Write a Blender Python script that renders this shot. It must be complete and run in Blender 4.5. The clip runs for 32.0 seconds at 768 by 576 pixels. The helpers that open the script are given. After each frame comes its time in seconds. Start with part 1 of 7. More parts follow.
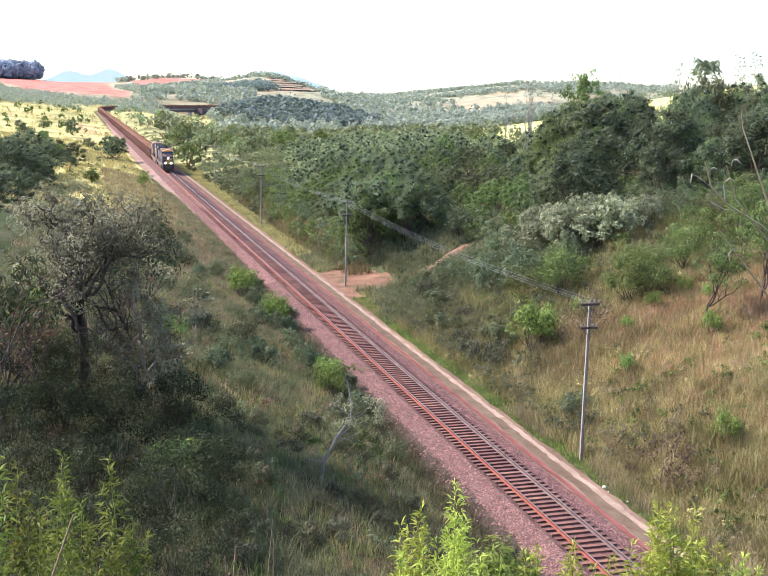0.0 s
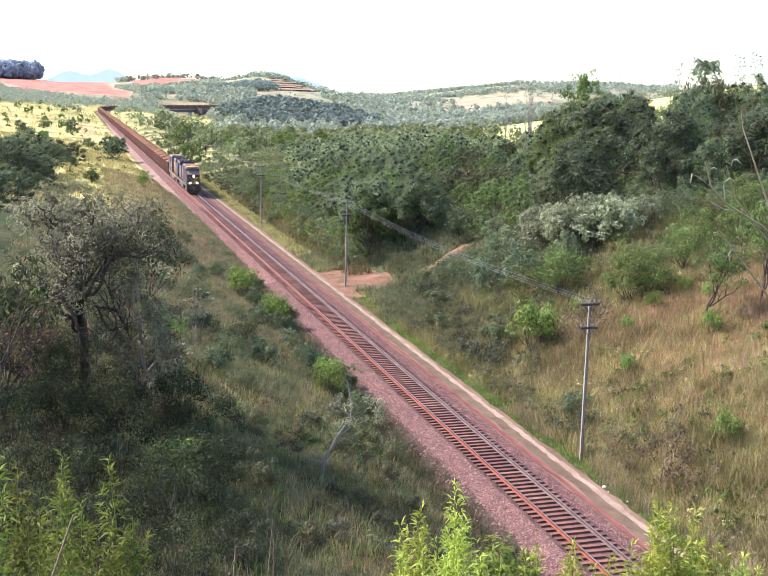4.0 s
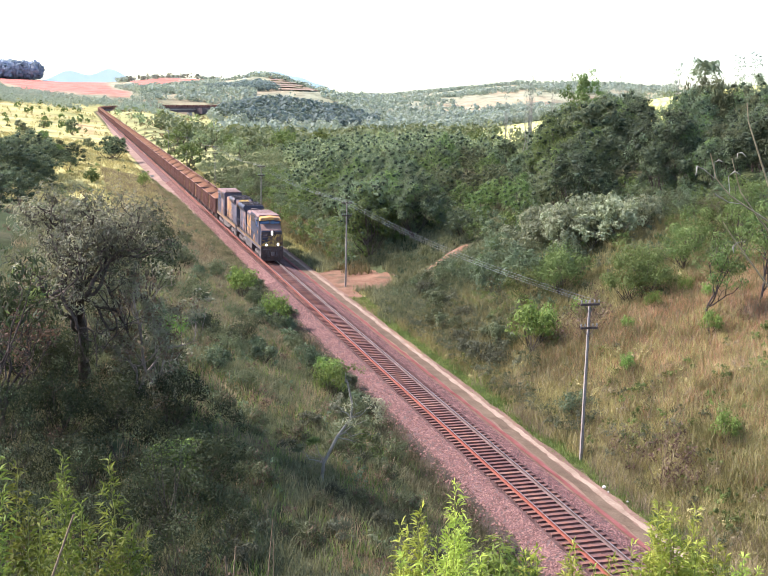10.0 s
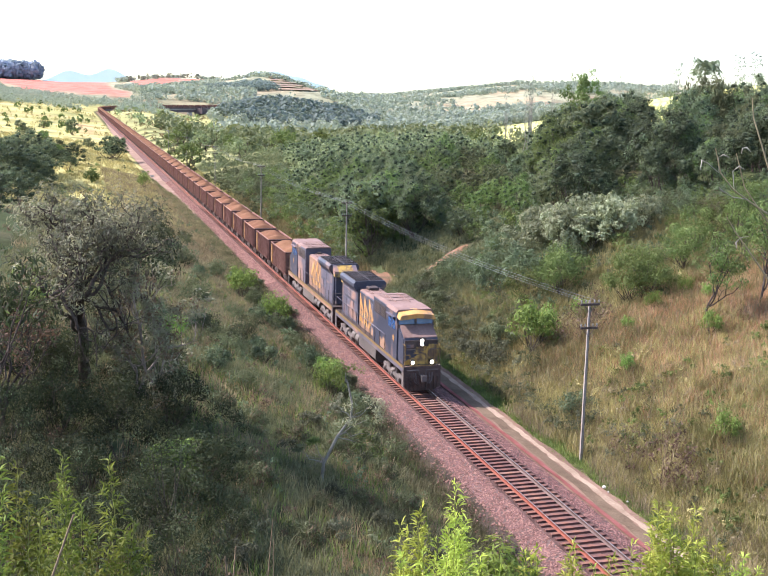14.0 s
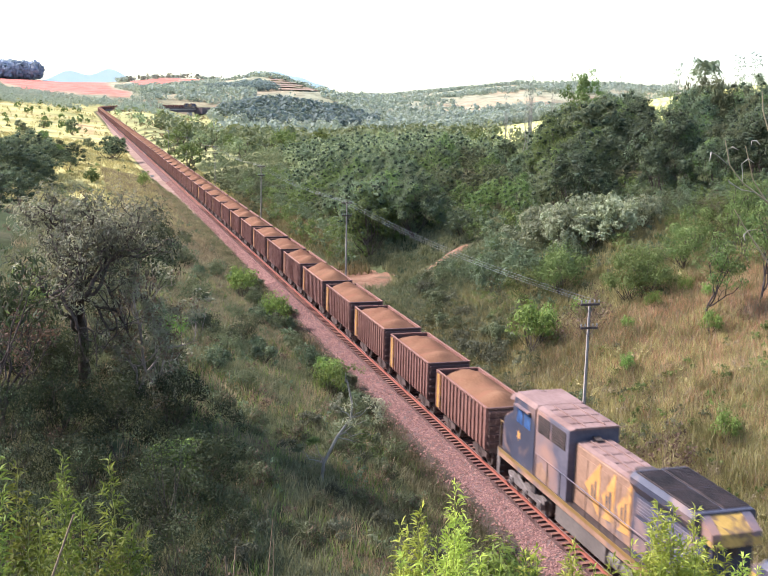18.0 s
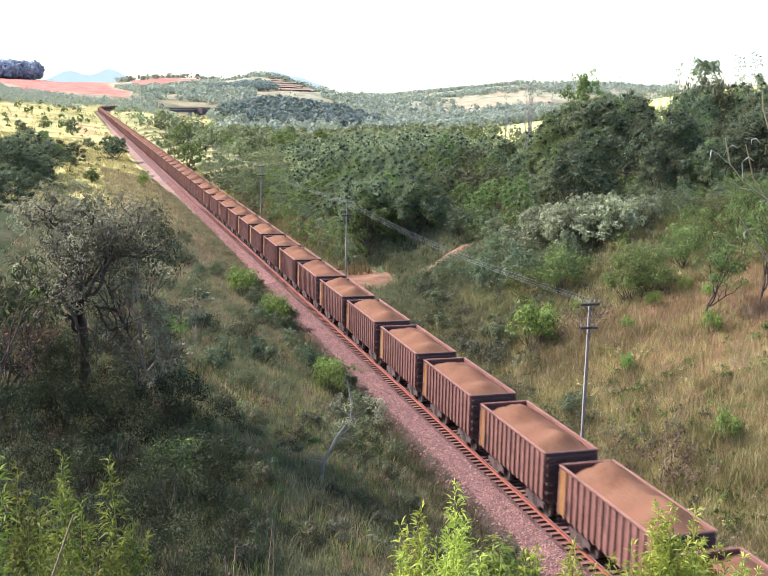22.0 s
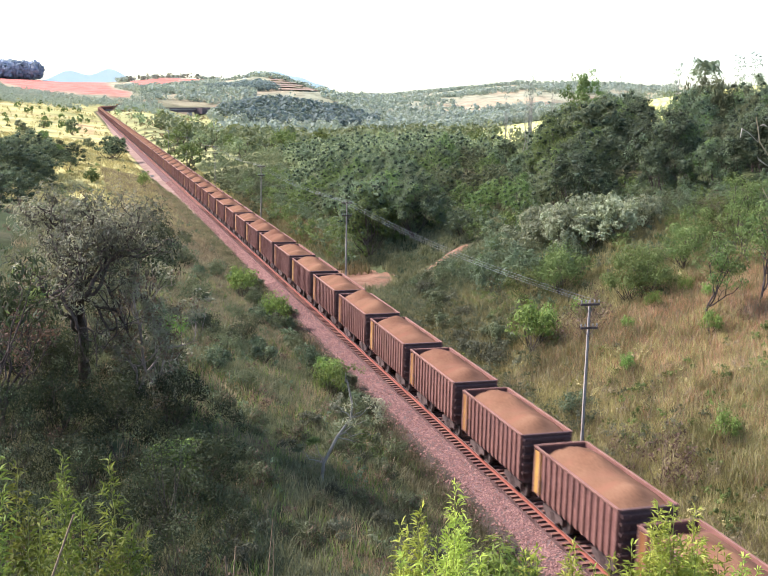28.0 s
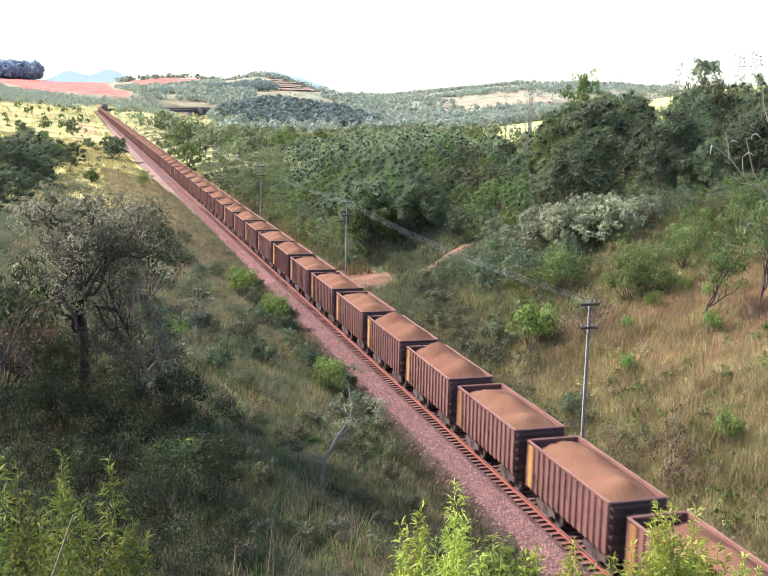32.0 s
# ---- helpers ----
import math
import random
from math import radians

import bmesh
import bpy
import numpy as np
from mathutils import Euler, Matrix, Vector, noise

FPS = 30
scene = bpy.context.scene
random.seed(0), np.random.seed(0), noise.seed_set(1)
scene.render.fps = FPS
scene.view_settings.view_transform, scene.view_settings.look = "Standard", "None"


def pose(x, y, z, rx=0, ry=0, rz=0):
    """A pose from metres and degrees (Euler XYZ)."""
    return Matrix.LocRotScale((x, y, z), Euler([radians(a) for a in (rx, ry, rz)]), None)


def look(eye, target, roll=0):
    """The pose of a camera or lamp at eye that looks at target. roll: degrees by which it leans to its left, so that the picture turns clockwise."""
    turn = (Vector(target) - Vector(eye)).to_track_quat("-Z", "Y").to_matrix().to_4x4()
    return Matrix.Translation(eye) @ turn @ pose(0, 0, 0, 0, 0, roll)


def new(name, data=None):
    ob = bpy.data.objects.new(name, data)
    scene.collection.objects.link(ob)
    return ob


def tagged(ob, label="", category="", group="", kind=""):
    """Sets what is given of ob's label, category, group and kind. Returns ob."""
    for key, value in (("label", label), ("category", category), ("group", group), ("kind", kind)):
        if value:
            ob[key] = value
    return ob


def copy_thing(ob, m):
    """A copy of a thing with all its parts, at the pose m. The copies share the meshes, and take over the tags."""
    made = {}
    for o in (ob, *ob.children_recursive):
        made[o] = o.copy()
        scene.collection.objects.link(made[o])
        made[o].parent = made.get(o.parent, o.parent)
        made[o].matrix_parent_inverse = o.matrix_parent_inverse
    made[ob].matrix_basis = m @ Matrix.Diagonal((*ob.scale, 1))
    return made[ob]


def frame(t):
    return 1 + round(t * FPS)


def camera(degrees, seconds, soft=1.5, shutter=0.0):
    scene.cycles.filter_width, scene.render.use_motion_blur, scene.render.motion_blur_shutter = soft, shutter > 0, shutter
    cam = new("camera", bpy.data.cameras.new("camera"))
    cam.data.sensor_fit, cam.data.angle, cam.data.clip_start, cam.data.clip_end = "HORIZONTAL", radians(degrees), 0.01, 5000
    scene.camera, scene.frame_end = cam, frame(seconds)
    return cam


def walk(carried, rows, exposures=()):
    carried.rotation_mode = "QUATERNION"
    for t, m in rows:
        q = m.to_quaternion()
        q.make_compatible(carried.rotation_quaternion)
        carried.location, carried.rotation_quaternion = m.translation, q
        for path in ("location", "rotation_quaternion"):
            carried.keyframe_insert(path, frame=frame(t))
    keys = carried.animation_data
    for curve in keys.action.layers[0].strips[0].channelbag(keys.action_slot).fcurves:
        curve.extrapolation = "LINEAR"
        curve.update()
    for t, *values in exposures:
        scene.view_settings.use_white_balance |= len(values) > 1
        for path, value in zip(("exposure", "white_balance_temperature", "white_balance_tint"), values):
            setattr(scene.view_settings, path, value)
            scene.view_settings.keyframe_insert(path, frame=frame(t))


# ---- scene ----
# ================= camera =================
cam = camera(40.55, 32.0, soft=1.0, shutter=0.5)
YAW, PITCH, ROLL = 16.706, 10.103, 1.269
eye_pose = pose(-24.33, 0.0, 21.75) @ pose(0, 0, 0, 0, 0, -YAW) @ pose(0, 0, 0, 90 - PITCH) @ pose(0, 0, 0, 0, 0, ROLL)
walk(cam, [(0.0, eye_pose), (32.0, eye_pose)], exposures=[(0.0, 1.81), (7.0, 1.87), (13.0, 1.86), (19.0, 1.82), (25.0, 1.79), (32.0, 1.79)])

# ================= world and sun =================
SUN_ELEV, SUN_FROM = 46.0, (-0.90, 0.44)      # the sun stands over the left side, slightly beyond
world = bpy.data.worlds.new("sky")
scene.world = world
world.use_nodes = True
wn = world.node_tree.nodes
sky = wn.new("ShaderNodeTexSky")
sky.sky_type, sky.sun_disc = "NISHITA", False
sky.sun_elevation, sky.sun_rotation = radians(SUN_ELEV), math.atan2(SUN_FROM[0], SUN_FROM[1])
sky.air_density, sky.dust_density, sky.ozone_density, sky.altitude = 1.0, 2.0, 1.0, 800
wn["Background"].inputs["Strength"].default_value = 0.125
world.node_tree.links.new(sky.outputs["Color"], wn["Background"].inputs["Color"])
sun = new("sun", bpy.data.lights.new("sun", "SUN"))
sun.data.energy, sun.data.angle, sun.data.color = 3.1, radians(0.6), (1.0, 0.907, 0.885)
_up = math.tan(radians(SUN_ELEV)) * math.hypot(*SUN_FROM)
sun.matrix_world = look((SUN_FROM[0] * 200, SUN_FROM[1] * 200, _up * 200), (0, 0, 0))
# ================= the lie of the land =================
GRADE = 0.0078            # the line climbs away from the eye
BEND, RADIUS = 1000.0, 350.0


def smooth(a, b, v):
    w = np.clip((np.asarray(v, float) - a) / (b - a), 0, 1)
    return w * w * (3 - 2 * w)


def line_at(s):
    """Place of the track centre at rail level, s metres along, and its heading (0 is +y, towards +x)."""
    if s <= BEND:
        return 0.0, s, GRADE * s, 0.0
    a = min((s - BEND) / RADIUS, 1.15)
    x, y = RADIUS * (1 - math.cos(a)), BEND + RADIUS * math.sin(a)
    rest = s - BEND - a * RADIUS
    return x + rest * math.sin(a), y + rest * math.cos(a), GRADE * s, a


def beside(x, y):
    """Signed distance from the track centre (plus: its right side) and the run along it."""
    x, y = np.asarray(x, float), np.asarray(y, float)
    dx, dy = x - RADIUS, y - BEND
    r = np.hypot(dx, dy)
    a = np.clip(np.arctan2(dy, -dx), 0, 1.15)
    px, py = RADIUS * (1 - np.cos(1.15)), BEND + RADIUS * np.sin(1.15)
    tx, ty = np.sin(1.15), np.cos(1.15)
    past = np.arctan2(dy, -dx) > 1.15
    far = (x - px) * ty - (y - py) * tx
    u = np.where(y <= BEND, x, np.where(past & (x > px - 40), far, RADIUS - r))
    s = np.where(y <= BEND, y, BEND + a * RADIUS)
    return u, s


def rough(x, y, size, seed):
    """Cheap smooth relief of about +-1, at one size."""
    k = 2 * np.pi / size
    v = np.zeros(np.shape(x))
    for i in range(5):
        a = seed * 1.7 + i * 2.4
        kk = k * (0.7 + 0.35 * i)
        v = v + np.sin(kk * (np.cos(a) * x + np.sin(a) * y) + seed * 3.1 + i * 1.9) / (1.2 + 0.5 * i)
    return v / 1.9


# far hills: x, y, height, half-width across, half-width along
HILLS = [(-150, 2350, 34, 330, 520), (190, 2050, 30, 140, 420), (296, 1760, 27, 80, 240),
         (790, 1950, 25, 220, 420), (1060, 1850, 31, 330, 420), (1500, 1700, 36, 400, 420),
         (470, 640, 42, 170, 120), (44, 1030, 8, 17, 90), (-260, 1000, 12, 150, 300),
         (-600, 2000, 40, 300, 500), (800, 2800, 12, 700, 500), (150, 1500, 9, 260, 140), (150, 900, 14, 60, 110), (112, 1232, -13, 28, 42)]


def ground(x, y):
    x, y = np.asarray(x, float), np.asarray(y, float)
    u, s = beside(x, y)
    bed = GRADE * np.clip(s, -50, 1500)
    base = bed - 1.0
    # bank on the left of the line
    ul = np.maximum(-u - 5.0, 0)
    kl = 0.50 - 0.28 * smooth(90, 230, y) - 0.10 * smooth(300, 600, y)
    al = 14.0 - 7.0 * smooth(90, 260, y) + 2.0 * smooth(300, 900, y)
    left = al * (1 - np.exp(-kl * ul / al))
    # knoll on which the eye stands
    left = left + 14.2 * np.exp(-(np.maximum(y, -3) / 8.5) ** 2) * smooth(-3, -12, x) * smooth(-80, -45, x)
    # hill on the right of the line, past the service road
    ur = np.maximum(u - 8.4 - 5 * np.exp(-((y - 118) / 14.0) ** 2), 0)
    way = (x + 24.3) / np.maximum(y, 30)
    ar = 17.0 - 8.5 * (1 - smooth(0.42, 0.56, way)) * smooth(105, 135, y)
    ar = ar * (1 - 0.75 * smooth(200, 330, y))
    right = ar * (1 - np.exp(-0.56 * ur / ar))
    valley = -9.0 * smooth(320, 480, y) * smooth(10, 60, u) * (1 - smooth(1250, 1700, y))
    h = base + left + right + valley
    for hx, hy, hh, sx, sy in HILLS:
        h = h + hh * np.exp(-((x - hx) / sx) ** 2 - ((y - hy) / sy) ** 2)
    wild = smooth(6, 16, np.abs(u))
    h = h + wild * (0.45 * rough(x, y, 13, 1) * (1 - smooth(180, 330, y)) + 0.9 * rough(x, y, 47, 2) * smooth(60, 160, y) * (1 - smooth(420, 700, y)))
    h = h + smooth(400, 900, y) * wild * (2.2 * rough(x, y, 170, 3) + 5.0 * smooth(1200, 2000, y) * rough(x, y, 420, 4))
    return h


def on_clay(x, y, grow=1.0):
    """Bare ground of the track junction beside the line."""
    return (((x - 8.6) / (4.6 * grow)) ** 2 + ((y - 123.0) / (7.0 * grow)) ** 2 < 1) | (((x - 5.6) / (1.5 * grow)) ** 2 + ((y - 112.0) / (9.5 * grow)) ** 2 < 1)


def stand(x, y):
    return float(ground(x, y))
# ================= materials =================
def shade(name, dark, light, size=1.0, fine=9.0, rough_=0.8, metal=0.0, bump=0.25, vary=0.15, island=0.0, leafy=0.0,
          tint=None, tint_size=0.25, tint_at=0.55, attr="", glow=0.0, spec=0.35, depth=0.02):
    """A worn surface: two sizes of mottling between two colours, an optional stain colour, relief, and a change from piece to piece."""
    m = bpy.data.materials.new(name)
    m.use_nodes = True
    n, l = m.node_tree.nodes, m.node_tree.links
    b = n["Principled BSDF"]
    co = n.new("ShaderNodeTexCoord")

    def noise_(scale, detail, dist=0.0):
        t = n.new("ShaderNodeTexNoise")
        t.inputs["Scale"].default_value, t.inputs["Detail"].default_value, t.inputs["Distortion"].default_value = scale, detail, dist
        l.new(co.outputs["Object"], t.inputs["Vector"])
        return t.outputs["Fac"]

    def math_(op, a, c):
        t = n.new("ShaderNodeMath")
        t.operation = op
        for i, v in enumerate((a, c)):
            if isinstance(v, (int, float)):
                t.inputs[i].default_value = v
            else:
                l.new(v, t.inputs[i])
        return t.outputs[0]

    def mix_(fac, a, c, kind="MIX"):
        t = n.new("ShaderNodeMix")
        t.data_type, t.blend_type = "RGBA", kind
        for i, v in ((0, fac), (6, a), (7, c)):
            if isinstance(v, (int, float)):
                t.inputs[i].default_value = v
            elif isinstance(v, tuple):
                t.inputs[i].default_value = (*v, 1)
            else:
                l.new(v, t.inputs[i])
        return t.outputs[2]

    big, small = noise_(size, 4, 0.4), noise_(size * fine, 3)
    f = math_("ADD", math_("MULTIPLY", big, 0.6), math_("MULTIPLY", small, 0.4))
    ramp = n.new("ShaderNodeMapRange")
    ramp.inputs["From Min"].default_value, ramp.inputs["From Max"].default_value = 0.36, 0.64
    l.new(f, ramp.inputs["Value"])
    col = mix_(ramp.outputs[0], dark, light)
    if attr:
        a = n.new("ShaderNodeAttribute")
        a.attribute_name = attr
        tone = mix_(ramp.outputs[0], (0.62, 0.62, 0.62), (1.3, 1.3, 1.3))
        col = mix_(1.0, a.outputs["Color"], tone, "MULTIPLY")
    if tint:
        r2 = n.new("ShaderNodeMapRange")
        r2.inputs["From Min"].default_value, r2.inputs["From Max"].default_value = tint_at, tint_at + 0.14
        l.new(noise_(tint_size, 5, 0.6), r2.inputs["Value"])
        col = mix_(r2.outputs[0], col, tint)
    info, geo = n.new("ShaderNodeObjectInfo"), n.new("ShaderNodeNewGeometry")
    if vary or island:
        v = math_("ADD", 1 - vary / 2 - island / 2, math_("ADD", math_("MULTIPLY", info.outputs["Random"], vary),
                                                         math_("MULTIPLY", geo.outputs["Random Per Island"], island)))
        hsv = n.new("ShaderNodeHueSaturation")
        l.new(v, hsv.inputs["Value"])
        l.new(math_("ADD", 0.5 - (vary + island) * 0.02, math_("MULTIPLY", info.outputs["Random"], (vary + island) * 0.04)), hsv.inputs["Hue"])
        l.new(col, hsv.inputs["Color"])
        col = hsv.outputs["Color"]
    l.new(col, b.inputs["Base Color"])
    b.inputs["Metallic"].default_value = metal
    b.inputs["Specular IOR Level"].default_value = spec
    l.new(math_("ADD", rough_ - 0.08, math_("MULTIPLY", small, 0.16)), b.inputs["Roughness"])
    if bump:
        bp = n.new("ShaderNodeBump")
        bp.inputs["Strength"].default_value, bp.inputs["Distance"].default_value = bump, depth
        l.new(f, bp.inputs["Height"])
        l.new(bp.outputs["Normal"], b.inputs["Normal"])
    if glow:
        b.inputs["Emission Color"].default_value, b.inputs["Emission Strength"].default_value = (*light, 1), glow
    if leafy:
        tr, mx = n.new("ShaderNodeBsdfTranslucent"), n.new("ShaderNodeMixShader")
        l.new(mix_(1.0, col, (1.0, 1.0, 0.72), "MULTIPLY"), tr.inputs["Color"])
        mx.inputs[0].default_value = leafy
        l.new(b.outputs[0], mx.inputs[1])
        l.new(tr.outputs[0], mx.inputs[2])
        l.new(mx.outputs[0], n["Material Output"].inputs["Surface"])
    return m


def leaf(name, dark, light, island=0.5, leafy=0.35):
    return shade(name, dark, light, size=0.35, fine=5, rough_=0.6, bump=0, vary=0.55, island=island, leafy=leafy, spec=0.12)


GROUND = shade("ground_cover", (1, 1, 1), (1, 1, 1), size=0.05, fine=30, rough_=0.95, bump=0.8, vary=0, attr="cover", depth=0.3, spec=0.03)
BALLAST = shade("ballast_stone", (0.090, 0.049, 0.048), (0.18, 0.106, 0.102), size=0.5, fine=26, rough_=0.95, bump=1.0, vary=0,
                tint=(0.10, 0.075, 0.072), tint_size=2.2, tint_at=0.5, depth=0.08, spec=0.03)
GRAVEL = shade("pale_gravel", (0.17, 0.1122, 0.0892), (0.289, 0.2023, 0.1658), size=0.4, fine=16, rough_=0.95, bump=0.6, vary=0, depth=0.05, spec=0.03)
STONE = shade("crushed_stone", (0.145, 0.076, 0.068), (0.32, 0.185, 0.165), size=3, rough_=0.9, bump=0.3, vary=0, island=0.6, spec=0.03)
BED = shade("track_bed", (0.052, 0.031, 0.029), (0.135, 0.082, 0.076), size=0.8, fine=20, rough_=0.95, bump=1.0, vary=0, depth=0.06, spec=0.03)
ROAD = shade("road_earth", (0.125, 0.078, 0.06), (0.225, 0.146, 0.115), size=0.22, fine=22, rough_=0.95, bump=0.6, vary=0,
             tint=(0.24, 0.15, 0.10), tint_size=0.09, depth=0.05, spec=0.03)
RUT = shade("road_sand", (0.20, 0.142, 0.108), (0.33, 0.25, 0.192), size=0.5, fine=14, rough_=0.95, bump=0.4, vary=0, spec=0.03)
RUT_DARK = shade("road_packed_earth", (0.0892, 0.063, 0.0459), (0.1615, 0.117, 0.085), size=0.7, fine=14, rough_=0.95, bump=0.4, vary=0, spec=0.03)
REDEDGE = shade("ore_spill", (0.1609, 0.05249, 0.04874), (0.2599, 0.105, 0.09749), size=0.6, fine=14, rough_=0.95, bump=0.6, vary=0, spec=0.03)
CLAY = shade("bare_clay", (0.125, 0.068, 0.045), (0.235, 0.138, 0.096), size=0.5, fine=10, rough_=0.95, bump=0.7, vary=0, tint=(0.115, 0.082, 0.055), tint_size=0.35, tint_at=0.52, depth=0.06, spec=0.03)
SLEEPER = shade("sleeper_wood", (0.072, 0.034, 0.030), (0.18, 0.09, 0.078), size=1.5, fine=12, rough_=0.9, bump=0.7, vary=0.5,
                tint=(0.19, 0.078, 0.054), tint_size=0.9, tint_at=0.52)
RAIL_ORE = shade("rail_ore_rust", (0.1516, 0.03952, 0.02651), (0.2246, 0.06851, 0.04712), size=1.2, fine=10, rough_=0.85, bump=0.3, vary=0)
RAIL_GREY = shade("rail_dull_steel", (0.075, 0.04875, 0.045), (0.165, 0.1125, 0.105), size=1.2, fine=10, rough_=0.7, metal=0.2, bump=0.2, vary=0)
RAIL_TOP = shade("rail_worn_steel", (0.20, 0.155, 0.145), (0.34, 0.28, 0.26), size=2, fine=10, rough_=0.35, metal=0.8, bump=0.05, vary=0)
BLUE = shade("loco_blue_paint", (0.0296, 0.0317, 0.0522), (0.0578, 0.0593, 0.0875), size=0.5, fine=10, rough_=0.5, bump=0.08, vary=0.05,
             tint=(0.16, 0.105, 0.095), tint_size=0.6, tint_at=0.53, spec=0.4)
BLUEGREY = shade("loco_dusty_blue", (0.0697, 0.0656, 0.0943), (0.1312, 0.1148, 0.1394), size=0.5, fine=10, rough_=0.6, bump=0.08, vary=0.05,
                 tint=(0.27, 0.16, 0.13), tint_size=0.3, tint_at=0.53)
PEACH = shade("loco_ore_stained_side", (0.176, 0.1, 0.068), (0.32, 0.192, 0.132), size=0.6, fine=10, rough_=0.75, bump=0.1, vary=0.06,
              tint=(0.12, 0.10, 0.115), tint_size=0.5, tint_at=0.58)
DUSTROOF = shade("loco_ore_dusted_roof", (0.1428, 0.0821, 0.0714), (0.2312, 0.1499, 0.1357), size=0.6, fine=10, rough_=0.85, bump=0.15, vary=0.05)
YELLOW_DIRTY = shade("loco_grimy_yellow", (0.36, 0.225, 0.055), (0.54, 0.35, 0.095), size=0.9, fine=9, rough_=0.6, bump=0.06, vary=0.05,
                     tint=(0.15, 0.095, 0.06), tint_size=1.6, tint_at=0.45)
YELLOW = shade("loco_yellow_paint", (0.4085, 0.198, 0.0595), (0.57, 0.3036, 0.102), size=0.8, fine=9, rough_=0.55, bump=0.06, vary=0.05,
               tint=(0.24, 0.145, 0.085), tint_size=1.1, tint_at=0.50)
STRIPE = shade("loco_orange_stripe", (0.1575, 0.0882, 0.0284), (0.2048, 0.1344, 0.052), size=0.8, fine=9, rough_=0.6, bump=0.05, vary=0.05)
BLACK = shade("loco_black_paint", (0.0192, 0.0154, 0.0156), (0.08, 0.056, 0.052), size=1.0, fine=9, rough_=0.6, bump=0.15, vary=0.1)
PILOT = shade("pilot_ore_stained", (0.042, 0.029, 0.027), (0.115, 0.073, 0.064), size=1.6, fine=9, rough_=0.8, bump=0.3, vary=0.1)
GREYMETAL = shade("running_gear", (0.0828, 0.0684, 0.0684), (0.1944, 0.162, 0.1548), size=1.2, fine=9, rough_=0.75, metal=0.1, bump=0.3, vary=0.2)
TANK = shade("tank_grey", (0.0774, 0.0654, 0.0625), (0.1428, 0.119, 0.1101), size=0.6, fine=9, rough_=0.7, bump=0.15, vary=0.1)
WHEEL = shade("wheel_steel", (0.05, 0.04, 0.038), (0.16, 0.125, 0.115), size=2, fine=9, rough_=0.6, metal=0.4, bump=0.15, vary=0.2)
# Blue of the reflected sky is put into the glass colour.
GLASS = shade("sky_tinted_window_glass", (0.0264, 0.048, 0.12), (0.055, 0.12, 0.288), size=1, fine=3, rough_=0.12, bump=0, vary=0, spec=0.8)
LAMP = shade("lit_lamp", (1, 0.97, 0.9), (1, 0.97, 0.9), rough_=0.3, bump=0, vary=0, glow=22)
WHITE = shade("white_paint", (0.496, 0.48, 0.456), (0.64, 0.624, 0.6), size=3, rough_=0.6, bump=0.05, vary=0)
WAGON = shade("wagon_ore_brown", (0.115, 0.050, 0.041), (0.225, 0.106, 0.087), size=0.7, fine=12, rough_=0.85, bump=0.25, vary=0.22,
              tint=(0.06, 0.03, 0.028), tint_size=0.5, tint_at=0.56)
RIM = shade("wagon_rim_dusted", (0.15, 0.068, 0.052), (0.235, 0.122, 0.095), size=0.9, fine=12, rough_=0.85, bump=0.2, vary=0.15)
WAGON_END = shade("wagon_end_dark", (0.055, 0.03, 0.028), (0.11, 0.06, 0.055), size=0.9, fine=12, rough_=0.85, bump=0.25, vary=0.2)
WAGON_RIB = shade("wagon_rib_worn", (0.125, 0.058, 0.047), (0.24, 0.122, 0.10), size=0.9, fine=12, rough_=0.85, bump=0.2, vary=0.15)
WAGON_GEAR = shade("wagon_running_gear", (0.045, 0.03, 0.028), (0.12, 0.08, 0.072), size=1.2, fine=9, rough_=0.8, bump=0.3, vary=0.2)
PANEL = shade("wagon_orange_panel", (0.25, 0.115, 0.035), (0.36, 0.20, 0.05), size=1.0, fine=9, rough_=0.75, bump=0.1, vary=0.8,
              tint=(0.17, 0.075, 0.055), tint_size=1.2, tint_at=0.50)
ORE = shade("iron_ore_fines", (0.112, 0.053, 0.033), (0.178, 0.096, 0.061), size=0.45, fine=22, rough_=0.97, bump=0.7, vary=0.16,
            tint=(0.17, 0.08, 0.053), tint_size=0.55, tint_at=0.54, depth=0.05, spec=0.03)
CONCRETE = shade("concrete", (0.38, 0.35, 0.32), (0.58, 0.54, 0.50), size=0.4, fine=12, rough_=0.9, bump=0.3, vary=0.1,
                 tint=(0.22, 0.19, 0.17), tint_size=0.15)
DECK = shade("bridge_dark_steel", (0.07, 0.05, 0.055), (0.15, 0.11, 0.11), size=0.3, fine=9, rough_=0.8, bump=0.2, vary=0.1)
POLE = shade("pole_concrete", (0.1898, 0.1595, 0.147), (0.3162, 0.275, 0.2467), size=0.8, fine=10, rough_=0.85, bump=0.2, vary=0.1)
POLE_DARK = shade("pole_side_dark", (0.05, 0.045, 0.05), (0.11, 0.10, 0.10), size=0.8, fine=10, rough_=0.85, bump=0.2, vary=0.1)
WOODARM = shade("crossarm_wood", (0.04, 0.028, 0.026), (0.09, 0.066, 0.06), size=2, fine=8, rough_=0.85, bump=0.3, vary=0.1)
PORCELAIN = shade("insulator", (0.15, 0.15, 0.15), (0.25, 0.25, 0.25), size=4, rough_=0.3, bump=0, vary=0.1)
WIRE = shade("wire", (0.147, 0.147, 0.147), (0.21, 0.21, 0.21), size=1, rough_=0.5, metal=0.5, bump=0, vary=0)
